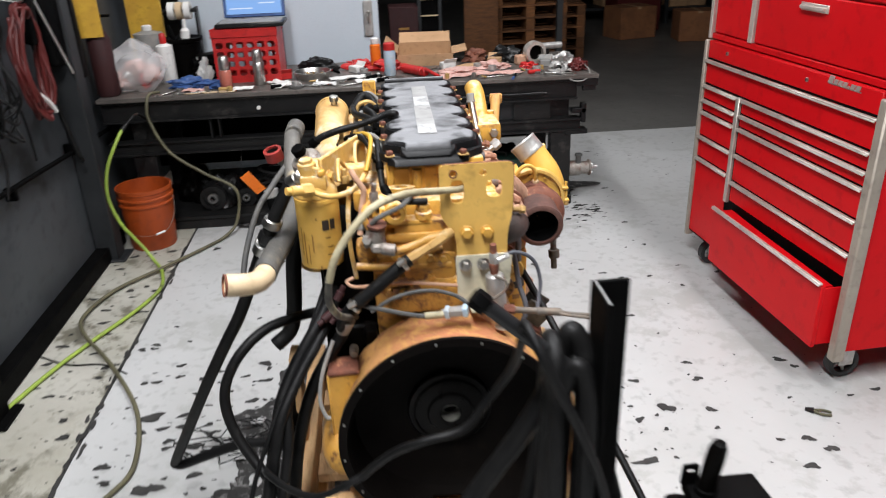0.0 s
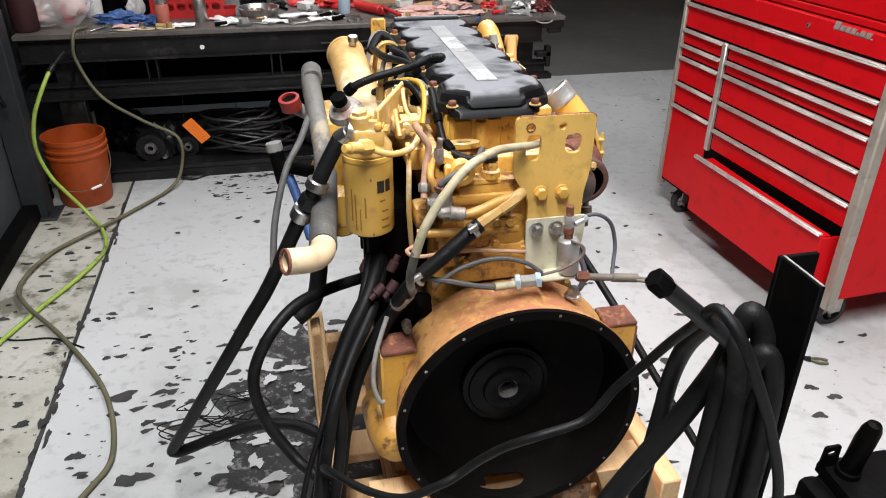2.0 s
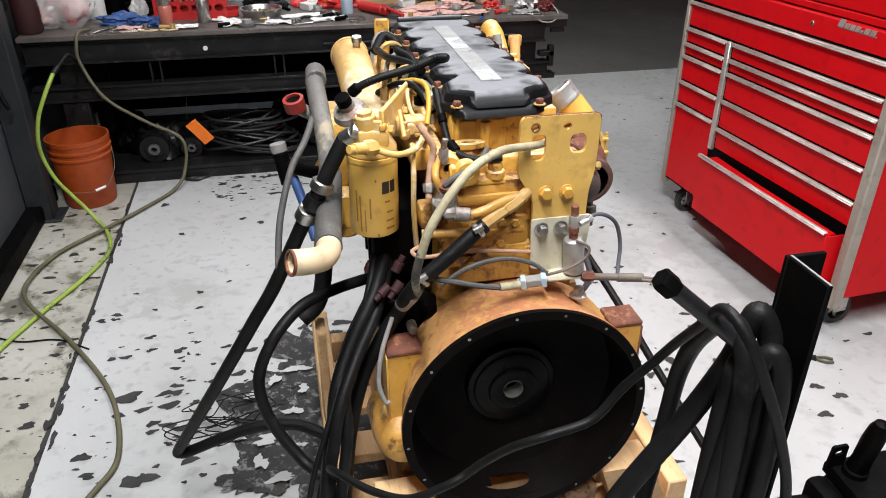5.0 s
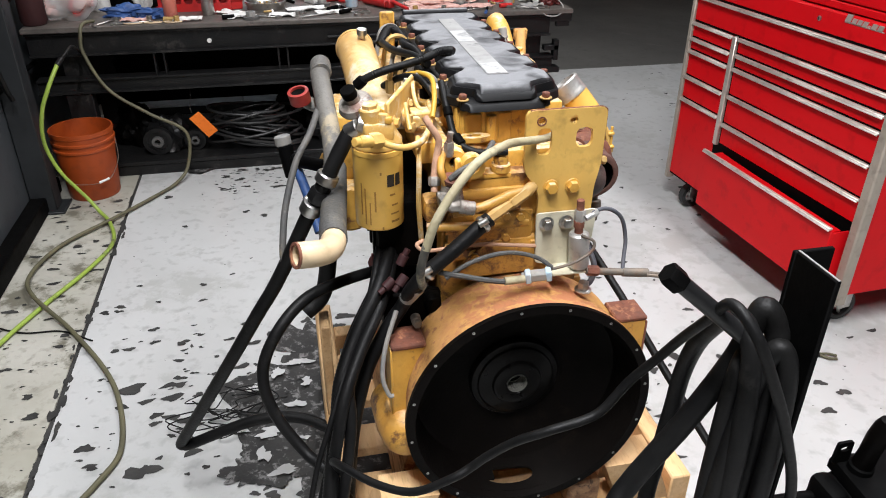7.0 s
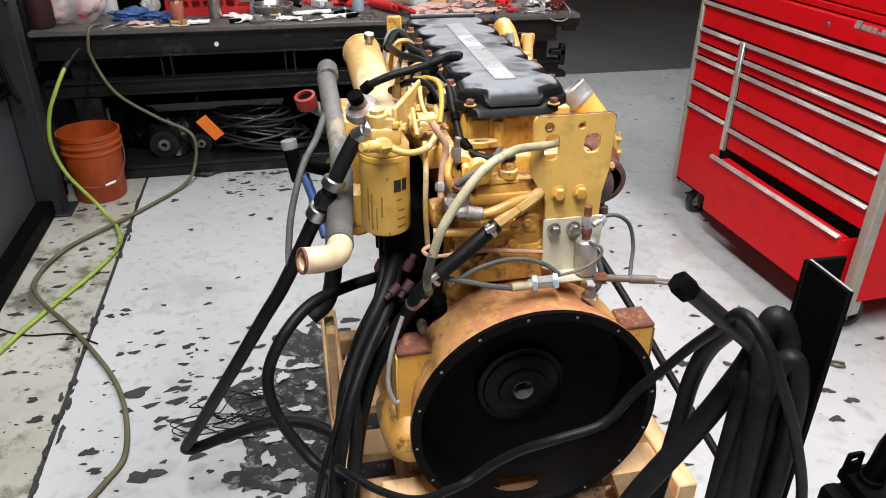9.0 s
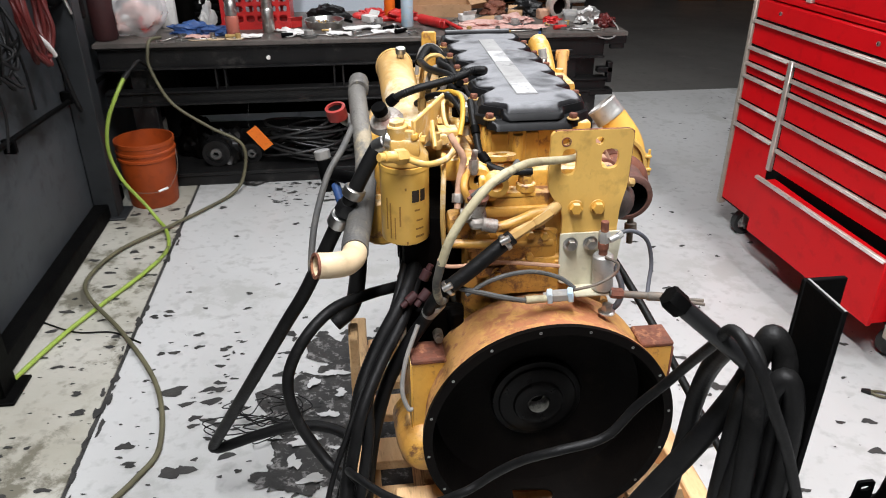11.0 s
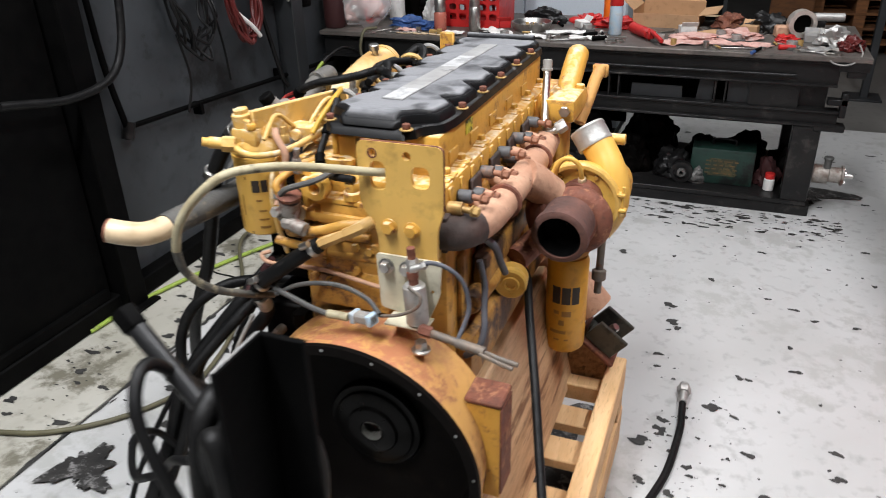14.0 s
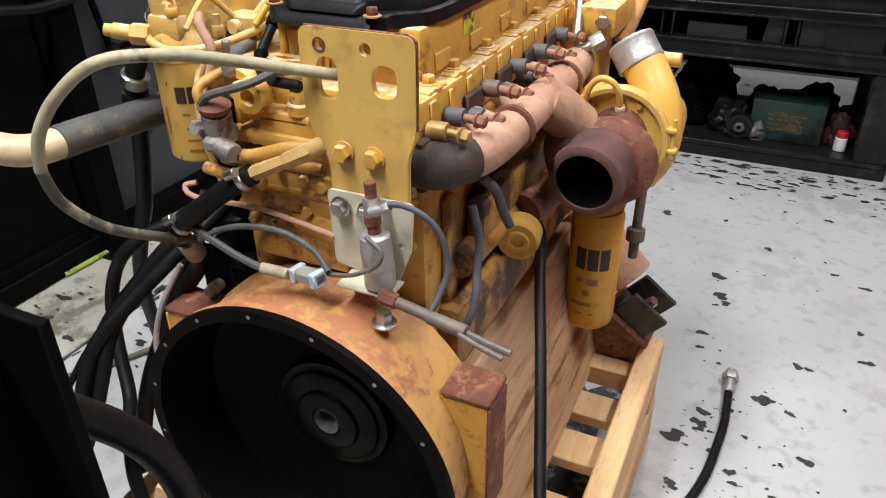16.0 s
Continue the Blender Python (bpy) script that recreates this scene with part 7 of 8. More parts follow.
lid = part("lid", move(box(-0.19, 0.19, -0.008, 0.008, 0.0, 0.27, 0.006), pose(0.0, 0.12, 0.03, -12, 0, 0)), BLUE, mon)
part("screen", move(box(-0.17, 0.17, -0.0105, -0.0085, 0.02, 0.25, 0), pose(0.0, 0.12, 0.03, -12, 0, 0)), SCREEN, lid)
for k, (x0, w, z0) in enumerate(((-0.15, 0.1, 0.225), (-0.15, 0.22, 0.205), (-0.15, 0.06, 0.18), (-0.15, 0.16, 0.165), (-0.15, 0.12, 0.15), (-0.15, 0.19, 0.135), (-0.15, 0.08, 0.12), (0.03, 0.1, 0.08), (-0.15, 0.14, 0.05))):
    part("text_bar", move(box(x0, x0 + w, -0.0115, -0.0108, z0, z0 + 0.007, 0), pose(0.0, 0.12, 0.03, -12, 0, 0)), SCREEN_TEXT, lid)


def bottle(name, x, y, r, h, body, cap_m, label, cat="bottle", neck=0.5, caph=0.18):
    b = thing(name, (x, y, BZ), 0, label, cat)
    part("body", lathe([(r * 0.9, 0), (r, 0.03), (r, 1 - caph - 0.05), (r * neck, 1 - caph)], (0, 0, 0), (0, 0, h), 24), body, b)
    part("cap", lathe([(r * neck * 1.1, 0), (r * neck * 1.15, 0.1), (r * neck * 1.1, 0.85), (r * neck * 0.8, 1)], (0, 0, h * (1 - caph)), (0, 0, h), 20), cap_m, b)
    return b


bottle("soap_bottle", -1.02, 3.02, 0.036, 0.19, PINK_LIQUID, STEEL, "clear bottle half full of pink soap", "bottle", 0.8, 0.42)
bottle("steel_tumbler", -0.83, 3.08, 0.034, 0.21, STEEL, STEEL, "bright steel drinking tumbler", "tumbler", 0.8, 0.35)
bottle("spray_can", -0.12, 3.46, 0.034, 0.19, ORANGE, WHITE, "orange spray can with a white cap", "spray can", 0.75, 0.2)
bottle("spray_can", -0.035, 3.16, 0.036, 0.2, PALE_BLUE, RED, "pale blue spray can with a red top", "spray can", 0.9, 0.22)
bottle("spray_bottle", -1.42, 3.3, 0.05, 0.3, WHITE, RED, "white spray bottle with a red trigger top", "bottle", 0.35, 0.2)
bottle("oil_jug", -1.56, 3.5, 0.09, 0.33, GREY_LINE, WHITE, "grey plastic jug with a pale cap", "jug", 0.3, 0.1)

cb = thing("open_carton", (0.2, 3.52, BZ), -4, "shallow open cardboard carton with a raised flap", "carton")
part("bottom", box(-0.17, 0.19, -0.1, 0.2, 0.0, 0.004, 0), CARD, cb)
part("front", box(-0.17, 0.19, -0.104, -0.1, 0.0, 0.075, 0), CARD, cb)
part("back", box(-0.17, 0.19, 0.2, 0.204, 0.0, 0.11, 0), CARD, cb)
part("side", box(-0.174, -0.17, -0.1, 0.2, 0.0, 0.09, 0), CARD, cb)
part("side", box(0.19, 0.194, -0.1, 0.2, 0.0, 0.075, 0), CARD, cb)
part("flap", move(box(-0.165, 0.185, 0.0, 0.004, 0.0, 0.10, 0), pose(0.0, 0.2, 0.11, -55, 0, 0)), CARD, cb)
part("flap", move(box(-0.004, 0.0, -0.095, 0.195, 0.0, 0.11, 0), pose(-0.17, 0.0, 0.09, 0, -48, 0)), CARD, cb)
part("flap", move(box(0.0, 0.004, -0.095, 0.195, 0.0, 0.10, 0), pose(0.19, 0.0, 0.075, 0, 80, 0)), CARD, cb)

gun = thing("grease_gun", (0.12, 3.12, BZ), -58, "red grease gun lying on the bench", "grease gun")
part("barrel", rod((-0.13, 0, 0.03), (0.08, 0, 0.03), 0.028), RED, gun)
part("head", box(0.08, 0.12, -0.022, 0.022, 0.008, 0.052, 0.006), RED, gun)
part("lever", tube([(0.1, 0.0, 0.05), (0.16, -0.01, 0.045), (0.27, -0.02, 0.03)], 0.011, 10, 5), RED, gun)

rp = thing("turbo_elbow", (0.9, 3.32, BZ), 14, "bright machined pipe elbow with a round mouth", "pipe elbow")
part("mouth", ring((0, -0.06, 0.075), (0, 0.0, 0.075), 0.048, 0.07, 36), TRIM, rp)
# Near-black disc stands for the shaded inside of the mouth.
part("mouth_inside", rod((0, -0.03, 0.075), (0, -0.02, 0.075), 0.0485), GREASE_SHADE, rp)
part("bend", tube([(0, -0.01, 0.075), (0.02, 0.06, 0.075), (0.09, 0.1, 0.06), (0.15, 0.1, 0.05)], 0.052, 18, 5), DARK_STEEL, rp)
part("tail", rod((0.09, 0.07, 0.09), (0.24, 0.06, 0.09), 0.022), ALU, rp)
part("lug", box(-0.12, -0.05, -0.03, 0.03, 0.0, 0.06, 0.008), PINK_RUST, rp)

bag = thing("plastic_bag", (-1.55, 3.08, BZ), 0, "clear plastic bag of pink rags slumped on the bench edge", "plastic bag")
bm = bmesh.new()
bmesh.ops.create_icosphere(bm, subdivisions=4, radius=1)
for v in bm.verts:
    v.co = Vector((v.co.x * 0.175, v.co.y * 0.13, 0.12 + v.co.z * 0.13 * (1.0 if v.co.z < 0 else 1.3)))
    v.co.z = max(v.co.z, 0.001)
part("skin", lumpy(bm, 0.035, 14, 3), BAG, bag)
for k in range(5):
    bm = bmesh.new()
    bmesh.ops.create_icosphere(bm, subdivisions=3, radius=0.055)
    move(bm, pose((k - 2) * 0.045, 0.02 * (k % 2), 0.07 + 0.03 * (k % 3)))
    part("rag", lumpy(bm, 0.03, 20, k), (RAG, WHITE, RAG, RED, RAG)[k], bag)


def lump(name, x, y, z, sx, sy, sz, m, label, cat, seed, rough=0.25, scale=18):
    bm = bmesh.new()
    bmesh.ops.create_icosphere(bm, subdivisions=4, radius=1)
    for v in bm.verts:
        d = 1 + rough * (noise.noise(v.co * 1.7 + Vector((seed, 0, 0))) + 0.6 * noise.noise(v.co * 4 + Vector((0, seed, 0))))
        v.co = Vector((v.co.x * sx * d, v.co.y * sy * d, max(v.co.z * d, -0.55) * sz))
    lo = min(v.co.z for v in bm.verts)
    move(bm, pose(x, y, z - lo))
    return solo(name, bm, m, label, cat)


def sheet(name, x, y, sx, sy, m, label, cat, seed, z=BZ, rz=0.0, curl=0.012):
    """A crumpled flat sheet with thickness."""
    bm = bmesh.new()
    bmesh.ops.create_grid(bm, x_segments=14, y_segments=14, size=0.5)
    for v in bm.verts:
        e = noise.noise(Vector((v.co.x * 4 + seed, v.co.y * 4, seed)))
        v.co = Vector((v.co.x * sx * (1 + 0.15 * e), v.co.y * sy * (1 - 0.2 * e), 0.004 + curl * (e + 0.6)))
    geo = bmesh.ops.extrude_face_region(bm, geom=bm.faces[:])
    bmesh.ops.translate(bm, vec=(0, 0, -0.003), verts=[g for g in geo["geom"] if isinstance(g, bmesh.types.BMVert)])
    lo = min(v.co.z for v in bm.verts)
    move(bm, pose(x, y, z - lo, 0, 0, rz))
    return solo(name, bm, m, label, cat)


def wrench(x, y, rz, length, z=BZ):
    w = thing("wrench", (x, y, z), rz, "bright steel combination wrench lying on the bench", "wrench", "hand tools")
    part("shank", box(-length / 2, length / 2, -0.007, 0.007, 0.002, 0.009, 0.002), STEEL, w)
    part("ring_end", ring((length / 2, 0, 0.0), (length / 2, 0, 0.012), 0.009, 0.017, 16), STEEL, w)
    part("jaw_end", prism([(-length / 2 - 0.022, 0.014), (-length / 2 - 0.006, 0.006), (-length / 2 - 0.006, -0.006), (-length / 2 - 0.022, -0.014), (-length / 2, -0.018), (-length / 2 + 0.014, 0.0), (-length / 2, 0.018)], 0.001, 0.011), STEEL, w)


def handled(x, y, rz, length, m, z=BZ):
    s = thing("screwdriver", (x, y, z), rz, "screwdriver lying among the clutter", "screwdriver", "hand tools")
    part("grip", rod((0, 0, 0.013), (length * 0.4, 0, 0.013), 0.013, 0.011, 14), m, s)
    part("blade", rod((length * 0.4, 0, 0.012), (length, 0, 0.008), 0.004, seg=8), STEEL, s)


caddy = thing("tool_caddy", (-1.34, 3.46, BZ), 0, "black plastic caddy with a rim standing on the bench", "tool caddy")
part("tub", lathe([(0.0, 0.02), (0.085, 0.02), (0.112, 0.9), (0.125, 0.92), (0.128, 1.0), (0.112, 1.0), (0.1, 0.97), (0.0, 0.9)], (0, 0, 0), (0, 0, 0.25), 28), GREASE_SHADE, caddy, "black plastic tub")
part("nozzle", lathe([(0.03, 0), (0.028, 0.4), (0.012, 0.55), (0.01, 1.0)], (0.02, 0.0, 0.245), (0.03, 0.0, 0.36), 18), WHITE, caddy, "white bottle top")
part("tool_handle", rod((-0.05, 0.01, 0.23), (-0.08, 0.0, 0.33), 0.014), BLACK, caddy)
pouch = thing("tool_pouch", (-1.19, 3.36, BZ), 0, "stacked black leather pouch on the bench", "tool pouch")
for k, (w, h) in enumerate(((0.1, 0.05), (0.09, 0.04), (0.095, 0.035), (0.07, 0.03))):
    part("fold", lumpy(move(box(-w, w, -0.06, 0.06, 0, h, 0.015, 3), pose(0.005 * k, 0, sum((0.05, 0.041, 0.036, 0.03)[:k]) + 0.001, 0, 0, 8 * k)), 0.006, 22, k), GREASE_SHADE if k % 2 else BLACK, pouch)
cd = thing("card_piece", (-1.12, 3.48, BZ), 0, "torn piece of brown cardboard stood upright", "cardboard")
part("card", move(lumpy(box(-0.05, 0.05, -0.003, 0.003, 0.0, 0.24, 0.001), 0.008, 12), pose(0, 0, 0.004, 8, 6, 10)), CARD, cd)
lump("crumpled_paper", -1.2, 3.32, BZ, 0.05, 0.05, 0.1, WHITE, "crumpled white paper towel", "paper towel", 2.2, 0.35)
lump("glove", -1.27, 3.12, BZ, 0.11, 0.06, 0.035, BLUE, "crumpled blue work glove", "glove", 3.3, 0.6)
lump("glove", -1.12, 3.05, BZ, 0.08, 0.05, 0.03, BLUE, "crumpled blue work glove", "glove", 7.3, 0.6)
lump("rag", -0.05, 3.36, BZ, 0.1, 0.07, 0.04, RED, "bunched red shop rag", "rag", 5.5, 0.6)
lump("rag", 0.4, 3.12, BZ, 0.13, 0.07, 0.02, RAG, "flattened pink shop rag", "rag", 6.5, 0.5)
lump("rag", 0.62, 3.2, BZ, 0.09, 0.07, 0.03, RAG, "bunched pink shop rag", "rag", 8.5, 0.6)
lump("rag", 0.84, 3.17, BZ, 0.055, 0.04, 0.025, RED, "small bright red rag", "rag", 9.5, 0.5)
lump("rag", -0.24, 3.45, BZ, 0.085, 0.06, 0.035, RED, "bunched red shop rag", "rag", 11.5, 0.6)
lump("casting", 1.05, 3.12, BZ, 0.075, 0.06, 0.06, ALU, "small grey aluminium casting", "casting", 2.7, 0.45)
lump("casting", 0.75, 3.45, BZ, 0.1, 0.07, 0.06, DARK_STEEL, "dark oily iron casting", "casting", 5.1, 0.5)
lump("casting", 0.55, 3.5, BZ, 0.08, 0.06, 0.05, RUST, "rusty old bracket casting", "casting", 5.9, 0.5)
lump("cord_heap", 1.13, 3.03, BZ, 0.05, 0.06, 0.04, ORANGE_CORD, "small heap of red cord", "cord", 3.9, 0.5)
lump("casting", -0.5, 3.42, BZ, 0.11, 0.06, 0.055, DARK_STEEL, "dark steel gear part", "casting", 12.9, 0.45)
tray = thing("parts_tray", (-0.52, 3.2, BZ), 6, "shallow steel parts tray full of bits", "tray")
part("dish", lathe([(0.0, 0.1), (0.09, 0.1), (0.11, 1.0), (0.118, 1.0), (0.1, 0.0), (0.0, 0.0)], (0, 0, 0), (0, 0, 0.045), 28, cap=False), STEEL, tray)
for k in range(9):
    a = k * 2.4
    part("bolt", hexagon((0.06 * math.cos(a) * (k % 3 + 1) / 3, 0.06 * math.sin(a) * (k % 3 + 1) / 3, 0.008), (0.07 * math.cos(a) * (k % 3 + 1) / 3, 0.06 * math.sin(a) * (k % 3 + 1) / 3, 0.035), 0.012), BRASS if k % 2 else STEEL, tray)
for k, (x, y, sx, sy, rz, m) in enumerate(((-0.66, 2.98, .17, .10, 20, WHITE), (-0.42, 2.97, .16, .09, -14, WHITE), (-0.3, 3.1, .22, .1, 8, WHITE), (-0.93, 2.94, .15, .07, 5, WHITE), (-0.72, 3.08, .14, .1, -30, WHITE),
                                           (0.33, 3.0, .2, .12, 16, RAG), (0.52, 3.02, .22, .1, -9, RAG), (0.5, 3.3, .2, .14, 30, CARD), (0.7, 3.02, .14, .1, 12, RAG), (-1.2, 2.96, .13, .07, -8, RAG), (-0.15, 3.0, .2, .08, 12, WHITE), (1.0, 2.98, .12, .09, 22, GREY_LINE))):
    sheet("paper_sheet" if m in (WHITE, CARD) else "rag", x, y, sx, sy, m, "crumpled white paper sheet on the bench" if m in (WHITE, CARD) else "soiled pink rag spread on the bench", "paper" if m in (WHITE, CARD) else "rag", k * 1.7, rz=rz)
for x, y, rz, ln in ((-1.2, 2.91, 10, .18), (-0.55, 2.95, -20, .2), (-0.25, 2.93, 25, .2), (0.62, 2.93, 8, .22), (0.98, 2.92, -12, .18), (0.2, 3.25, 40, .2), (0.72, 3.3, 70, .2), (-1.34, 2.95, 60, .17)):
    wrench(x, y, rz, ln)
for x, y, rz, ln, m in ((-0.12, 2.95, 35, .2, BLACK), (-0.18, 3.03, 50, .22, BLACK), (0.8, 2.96, 15, .2, RED), (-1.05, 2.93, -8, .18, BRASS), (-0.75, 2.92, 12, .16, BLACK)):
    handled(x, y, rz, ln, m)
for k, (x, y) in enumerate(((-1.12, 2.93), (-0.98, 2.9), (-0.35, 2.92), (0.3, 2.94), (0.46, 2.92), (0.9, 3.05))):
    t = thing("socket", (x, y, BZ), 0, "small steel socket standing on the bench", "socket", "hand tools")
    part("body", ring((0, 0, 0), (0, 0, 0.035), 0.009, 0.015, 18), BRASS if k % 2 else STEEL, t)
lead = thing("loose_cable", (1.0, 3.0, BZ), 0, "thin grey cable looping over the bench end", "cable")
part("wire", tube([(-0.2, 0.1, 0.005), (-0.1, -0.02, 0.004), (0.0, -0.11, 0.004), (0.05, -0.145, -0.03), (0.12, -0.15, -0.03), (0.17, -0.08, 0.006), (0.14, 0.05, 0.06)], 0.004, 8, 6), GREY_LINE, lead)

# ---- under the bench ----
SZ = 0.0855
heap = thing("cable_heap", (-0.62, 3.08, SZ), 0, "heap of coiled black cables under the bench", "cable")
rnd = random.Random(21)
for k in range(16):
    a0, rr = rnd.uniform(0, 6.3), rnd.uniform(0.14, 0.26)
    cx, cy, cz = rnd.uniform(-0.12, 0.12), rnd.uniform(-0.03, 0.05), 0.012 + k * 0.013
    tilt = rnd.uniform(-0.25, 0.25)
    part("coil", tube([(cx + rr * math.cos(a0 + i * 0.5), cy + rr * 0.5 * math.sin(a0 + i * 0.5), cz + max(-cz + 0.008, tilt * rr * math.cos(a0 + i * 0.5)) + rnd.uniform(0, 0.01)) for i in range(14)], 0.0085, 8, 4), CABLE, heap)
tag = thing("orange_tag", (-0.95, 2.89, 0.18), 0, "bright orange tag hanging on the cables", "tag")
part("card", move(box(-0.034, 0.034, -0.002, 0.002, -0.078, 0.078, 0.001), pose(0.025, -0.012, 0.1, 12, -34, 0)), ORANGE, tag)
part("string", tube([(-0.03, -0.005, 0.165), (-0.036, 0.008, 0.21), (-0.026, 0.02, 0.26), (-0.022, 0.024, 0.309)], 0.0008, 6, 4), GREY_HOSE, tag)
for k, (x, y, sx, sy, sz, m) in enumerate(((-1.15, 3.1, .12, .12, .12, DARK_STEEL), (-1.35, 3.2, .1, .1, .16, GREASE_SHADE), (-0.2, 3.1, .13, .12, .11, DARK_STEEL), (0.1, 3.12, .12, .1, .13, GREASE_SHADE), (0.36, 3.1, .1, .1, .1, DARK_STEEL), (0.5, 3.02, .05, .05, .055, DULL_ALU), (0.2, 3.35, .16, .12, .18, GREASE_SHADE), (0.52, 3.45, .1, .1, .085, GREASE_SHADE), (0.74, 3.42, .11, .1, .115, GREASE_SHADE), (0.93, 3.3, .06, .06, .1, GREASE_SHADE), (0.86, 3.08, .06, .05, .09, MAROON), (0.98, 3.12, .06, .06, .15, GREASE_SHADE), (-0.3, 3.4, .2, .15, .2, GREASE_SHADE))):
    lump("engine_part", x, y, SZ, sx, sy, sz, m, "greasy dark engine part stored under the bench", "engine part", k * 2.3, 0.4)
for x, y, r in ((-1.2, 2.98, 0.08), (-1.0, 3.02, 0.06), (0.42, 2.98, 0.06)):
    g = thing("toothed_gear", (x, y, SZ), 0, "oily steel gear wheel leaning under the bench", "gear", "stored gears")
    part("rim", ring((0, -0.02, r), (0, 0.02, r), r * 0.7, r, 28), DARK_STEEL, g)
    part("hub", ring((0, -0.03, r), (0, 0.03, r), r * 0.2, r * 0.4, 20), DULL_ALU, g)
    part("web", ring((0, -0.008, r), (0, 0.008, r), r * 0.38, r * 0.72, 24), DARK_STEEL, g)
gb = thing("battery_charger", (0.625, 3.09, SZ), 0, "dark green metal box with faded yellow lettering", "metal box")
part("case", box(-0.165, 0.165, -0.09, 0.1, 0.0, 0.20, 0.008, 2), GREEN_BOX, gb)
part("faded_panel", box(-0.07, 0.075, -0.0904, -0.0896, 0.05, 0.148, 0), mat("faded_panel", (0.035, 0.034, 0.014), 0.6, 0, (0.014, 0.03, 0.02), 22, 0.1, 60, (0.075, 0.062, 0.024), 0.56, 30), gb, "faded mottled gold panel")
rnd = random.Random(8)
for k in range(4):
    x0 = -0.085
    while x0 < 0.07:
        w = rnd.uniform(0.014, 0.045)
        part("print", box(x0, min(x0 + w, 0.085), -0.0915, -0.0905, 0.129 - k * 0.023, 0.136 - k * 0.023, 0), INK_FADED, gb)
        x0 += w + rnd.uniform(0.008, 0.016)
part("handle", tube([(-0.06, 0, 0.2), (-0.05, 0, 0.23), (0.05, 0, 0.23), (0.06, 0, 0.2)], 0.006, 8, 4), DARK_STEEL, gb)
bt = thing("paint_can", (0.875, 3.0, SZ), 0, "small white and red can under the bench", "can")
part("body", rod((0, 0, 0), (0, 0, 0.065), 0.028), WHITE, bt)
part("lid", rod((0, 0, 0.065), (0, 0, 0.095), 0.026), RED, bt)
pm = thing("gear_pump", (1.14, 2.96, 0.15), 0, "grey cast pump bolted to the bench leg", "pump")
part("body", lathe([(0.045, 0), (0.05, 0.1), (0.05, 0.55), (0.04, 0.6), (0.04, 1.0)], (-0.075, 0, 0.07), (0.06, 0.0, 0.07), 24), PALE_METAL, pm)
part("flange", box(-0.09, -0.0755, -0.065, 0.065, 0.0, 0.14, 0.008), DULL_ALU, pm)
part("end_plate", rod((0.06, 0, 0.07), (0.075, 0, 0.07), 0.052, seg=24), PALE_METAL, pm)
part("shaft", rod((0.075, 0, 0.07), (0.12, 0, 0.07), 0.014), STEEL, pm)
part("port", join(rod((-0.01, -0.02, 0.11), (-0.01, -0.02, 0.16), 0.018), rod((-0.01, -0.02, 0.155), (-0.01, -0.02, 0.17), 0.024)), DULL_ALU, pm)
for k in range(4):
    a = 0.785 + k * 1.571
    part("bolt", hexagon((0.0755, 0.036 * math.cos(a), 0.07 + 0.036 * math.sin(a)), (0.084, 0.036 * math.cos(a), 0.07 + 0.036 * math.sin(a)), 0.008), STEEL, pm)

# ---- wall corner by the bench ----
ext = thing("fire_extinguisher", (-1.69, 2.98, 0.84), 0, "dark red fire extinguisher in the corner", "fire extinguisher")
part("tank", lathe([(0.055, 0), (0.065, 0.05), (0.065, 0.8), (0.03, 1.0)], (0, 0, 0), (0, 0, 0.4), 24), MAROON, ext)
part("valve", join(rod((0, 0, 0.4), (0, 0, 0.44), 0.018), box(-0.01, 0.09, -0.01, 0.01, 0.44, 0.455, 0.003)), BLACK, ext)
yt = thing("yellow_tag", (-1.70, 2.9, 1.18), 8, "yellow caution tag hung in the corner", "tag")
part("card", box(-0.07, 0.07, -0.003, 0.003, 0.0, 0.24, 0.001), PAINT_YELLOW, yt, "yellow card")
bd = thing("wall_board", (-1.58, 3.62, 1.1), 0, "mustard painted board standing behind the bench", "board")
part("sheet", box(-0.12, 0.1, -0.012, 0.012, -0.255, 0.7, 0.003), PAINT_YELLOW, bd)
tr = thing("tape_roll", (-1.36, 3.62, 1.24), 0, "pale rolls of tape on a peg", "tape roll")
for k in range(3):
    part("roll", ring((-0.06 + 0.05 * k, -0.06, 0.0), (-0.02 + 0.05 * k, -0.06, 0.0), 0.03, 0.055, 24), CREAM if k % 2 else WHITE, tr)
part("peg", rod((-0.1, -0.06, 0.0), (0.12, -0.06, 0.0), 0.012), DARK_STEEL, tr)
part("stay", box(0.1, 0.115, -0.07, 0.0, -0.4, 0.02, 0.002), DARK_STEEL, tr)

# ---- grey locker behind the bench ----
lock = thing("steel_locker", (-0.72, 4.1, 0), 0, "tall pale grey steel locker behind the bench", "locker")
part("body", box(-0.72, 0.64, -0.18, 0.3, 0.06, 2.1, 0.01), PANEL, lock)
part("plinth", box(-0.7, 0.62, -0.16, 0.28, 0.0, 0.0595, 0.002), DARK_STEEL, lock)
for x0, x1 in ((-0.715, -0.045), (-0.035, 0.635)):
    d = part("door", box(x0, x1, -0.196, -0.182, 0.08, 2.08, 0.005), PANEL, lock)
hb = part("handle_plate", box(0.535, 0.60, -0.212, -0.1965, 0.98, 1.22, 0.006), ALU, lock, "worn metal latch plate")
part("latch", join(rod((0.567, -0.24, 1.14), (0.567, -0.212, 1.14), 0.014), box(0.558, 0.576, -0.245, -0.236, 1.08, 1.15, 0.003)), STEEL, hb)

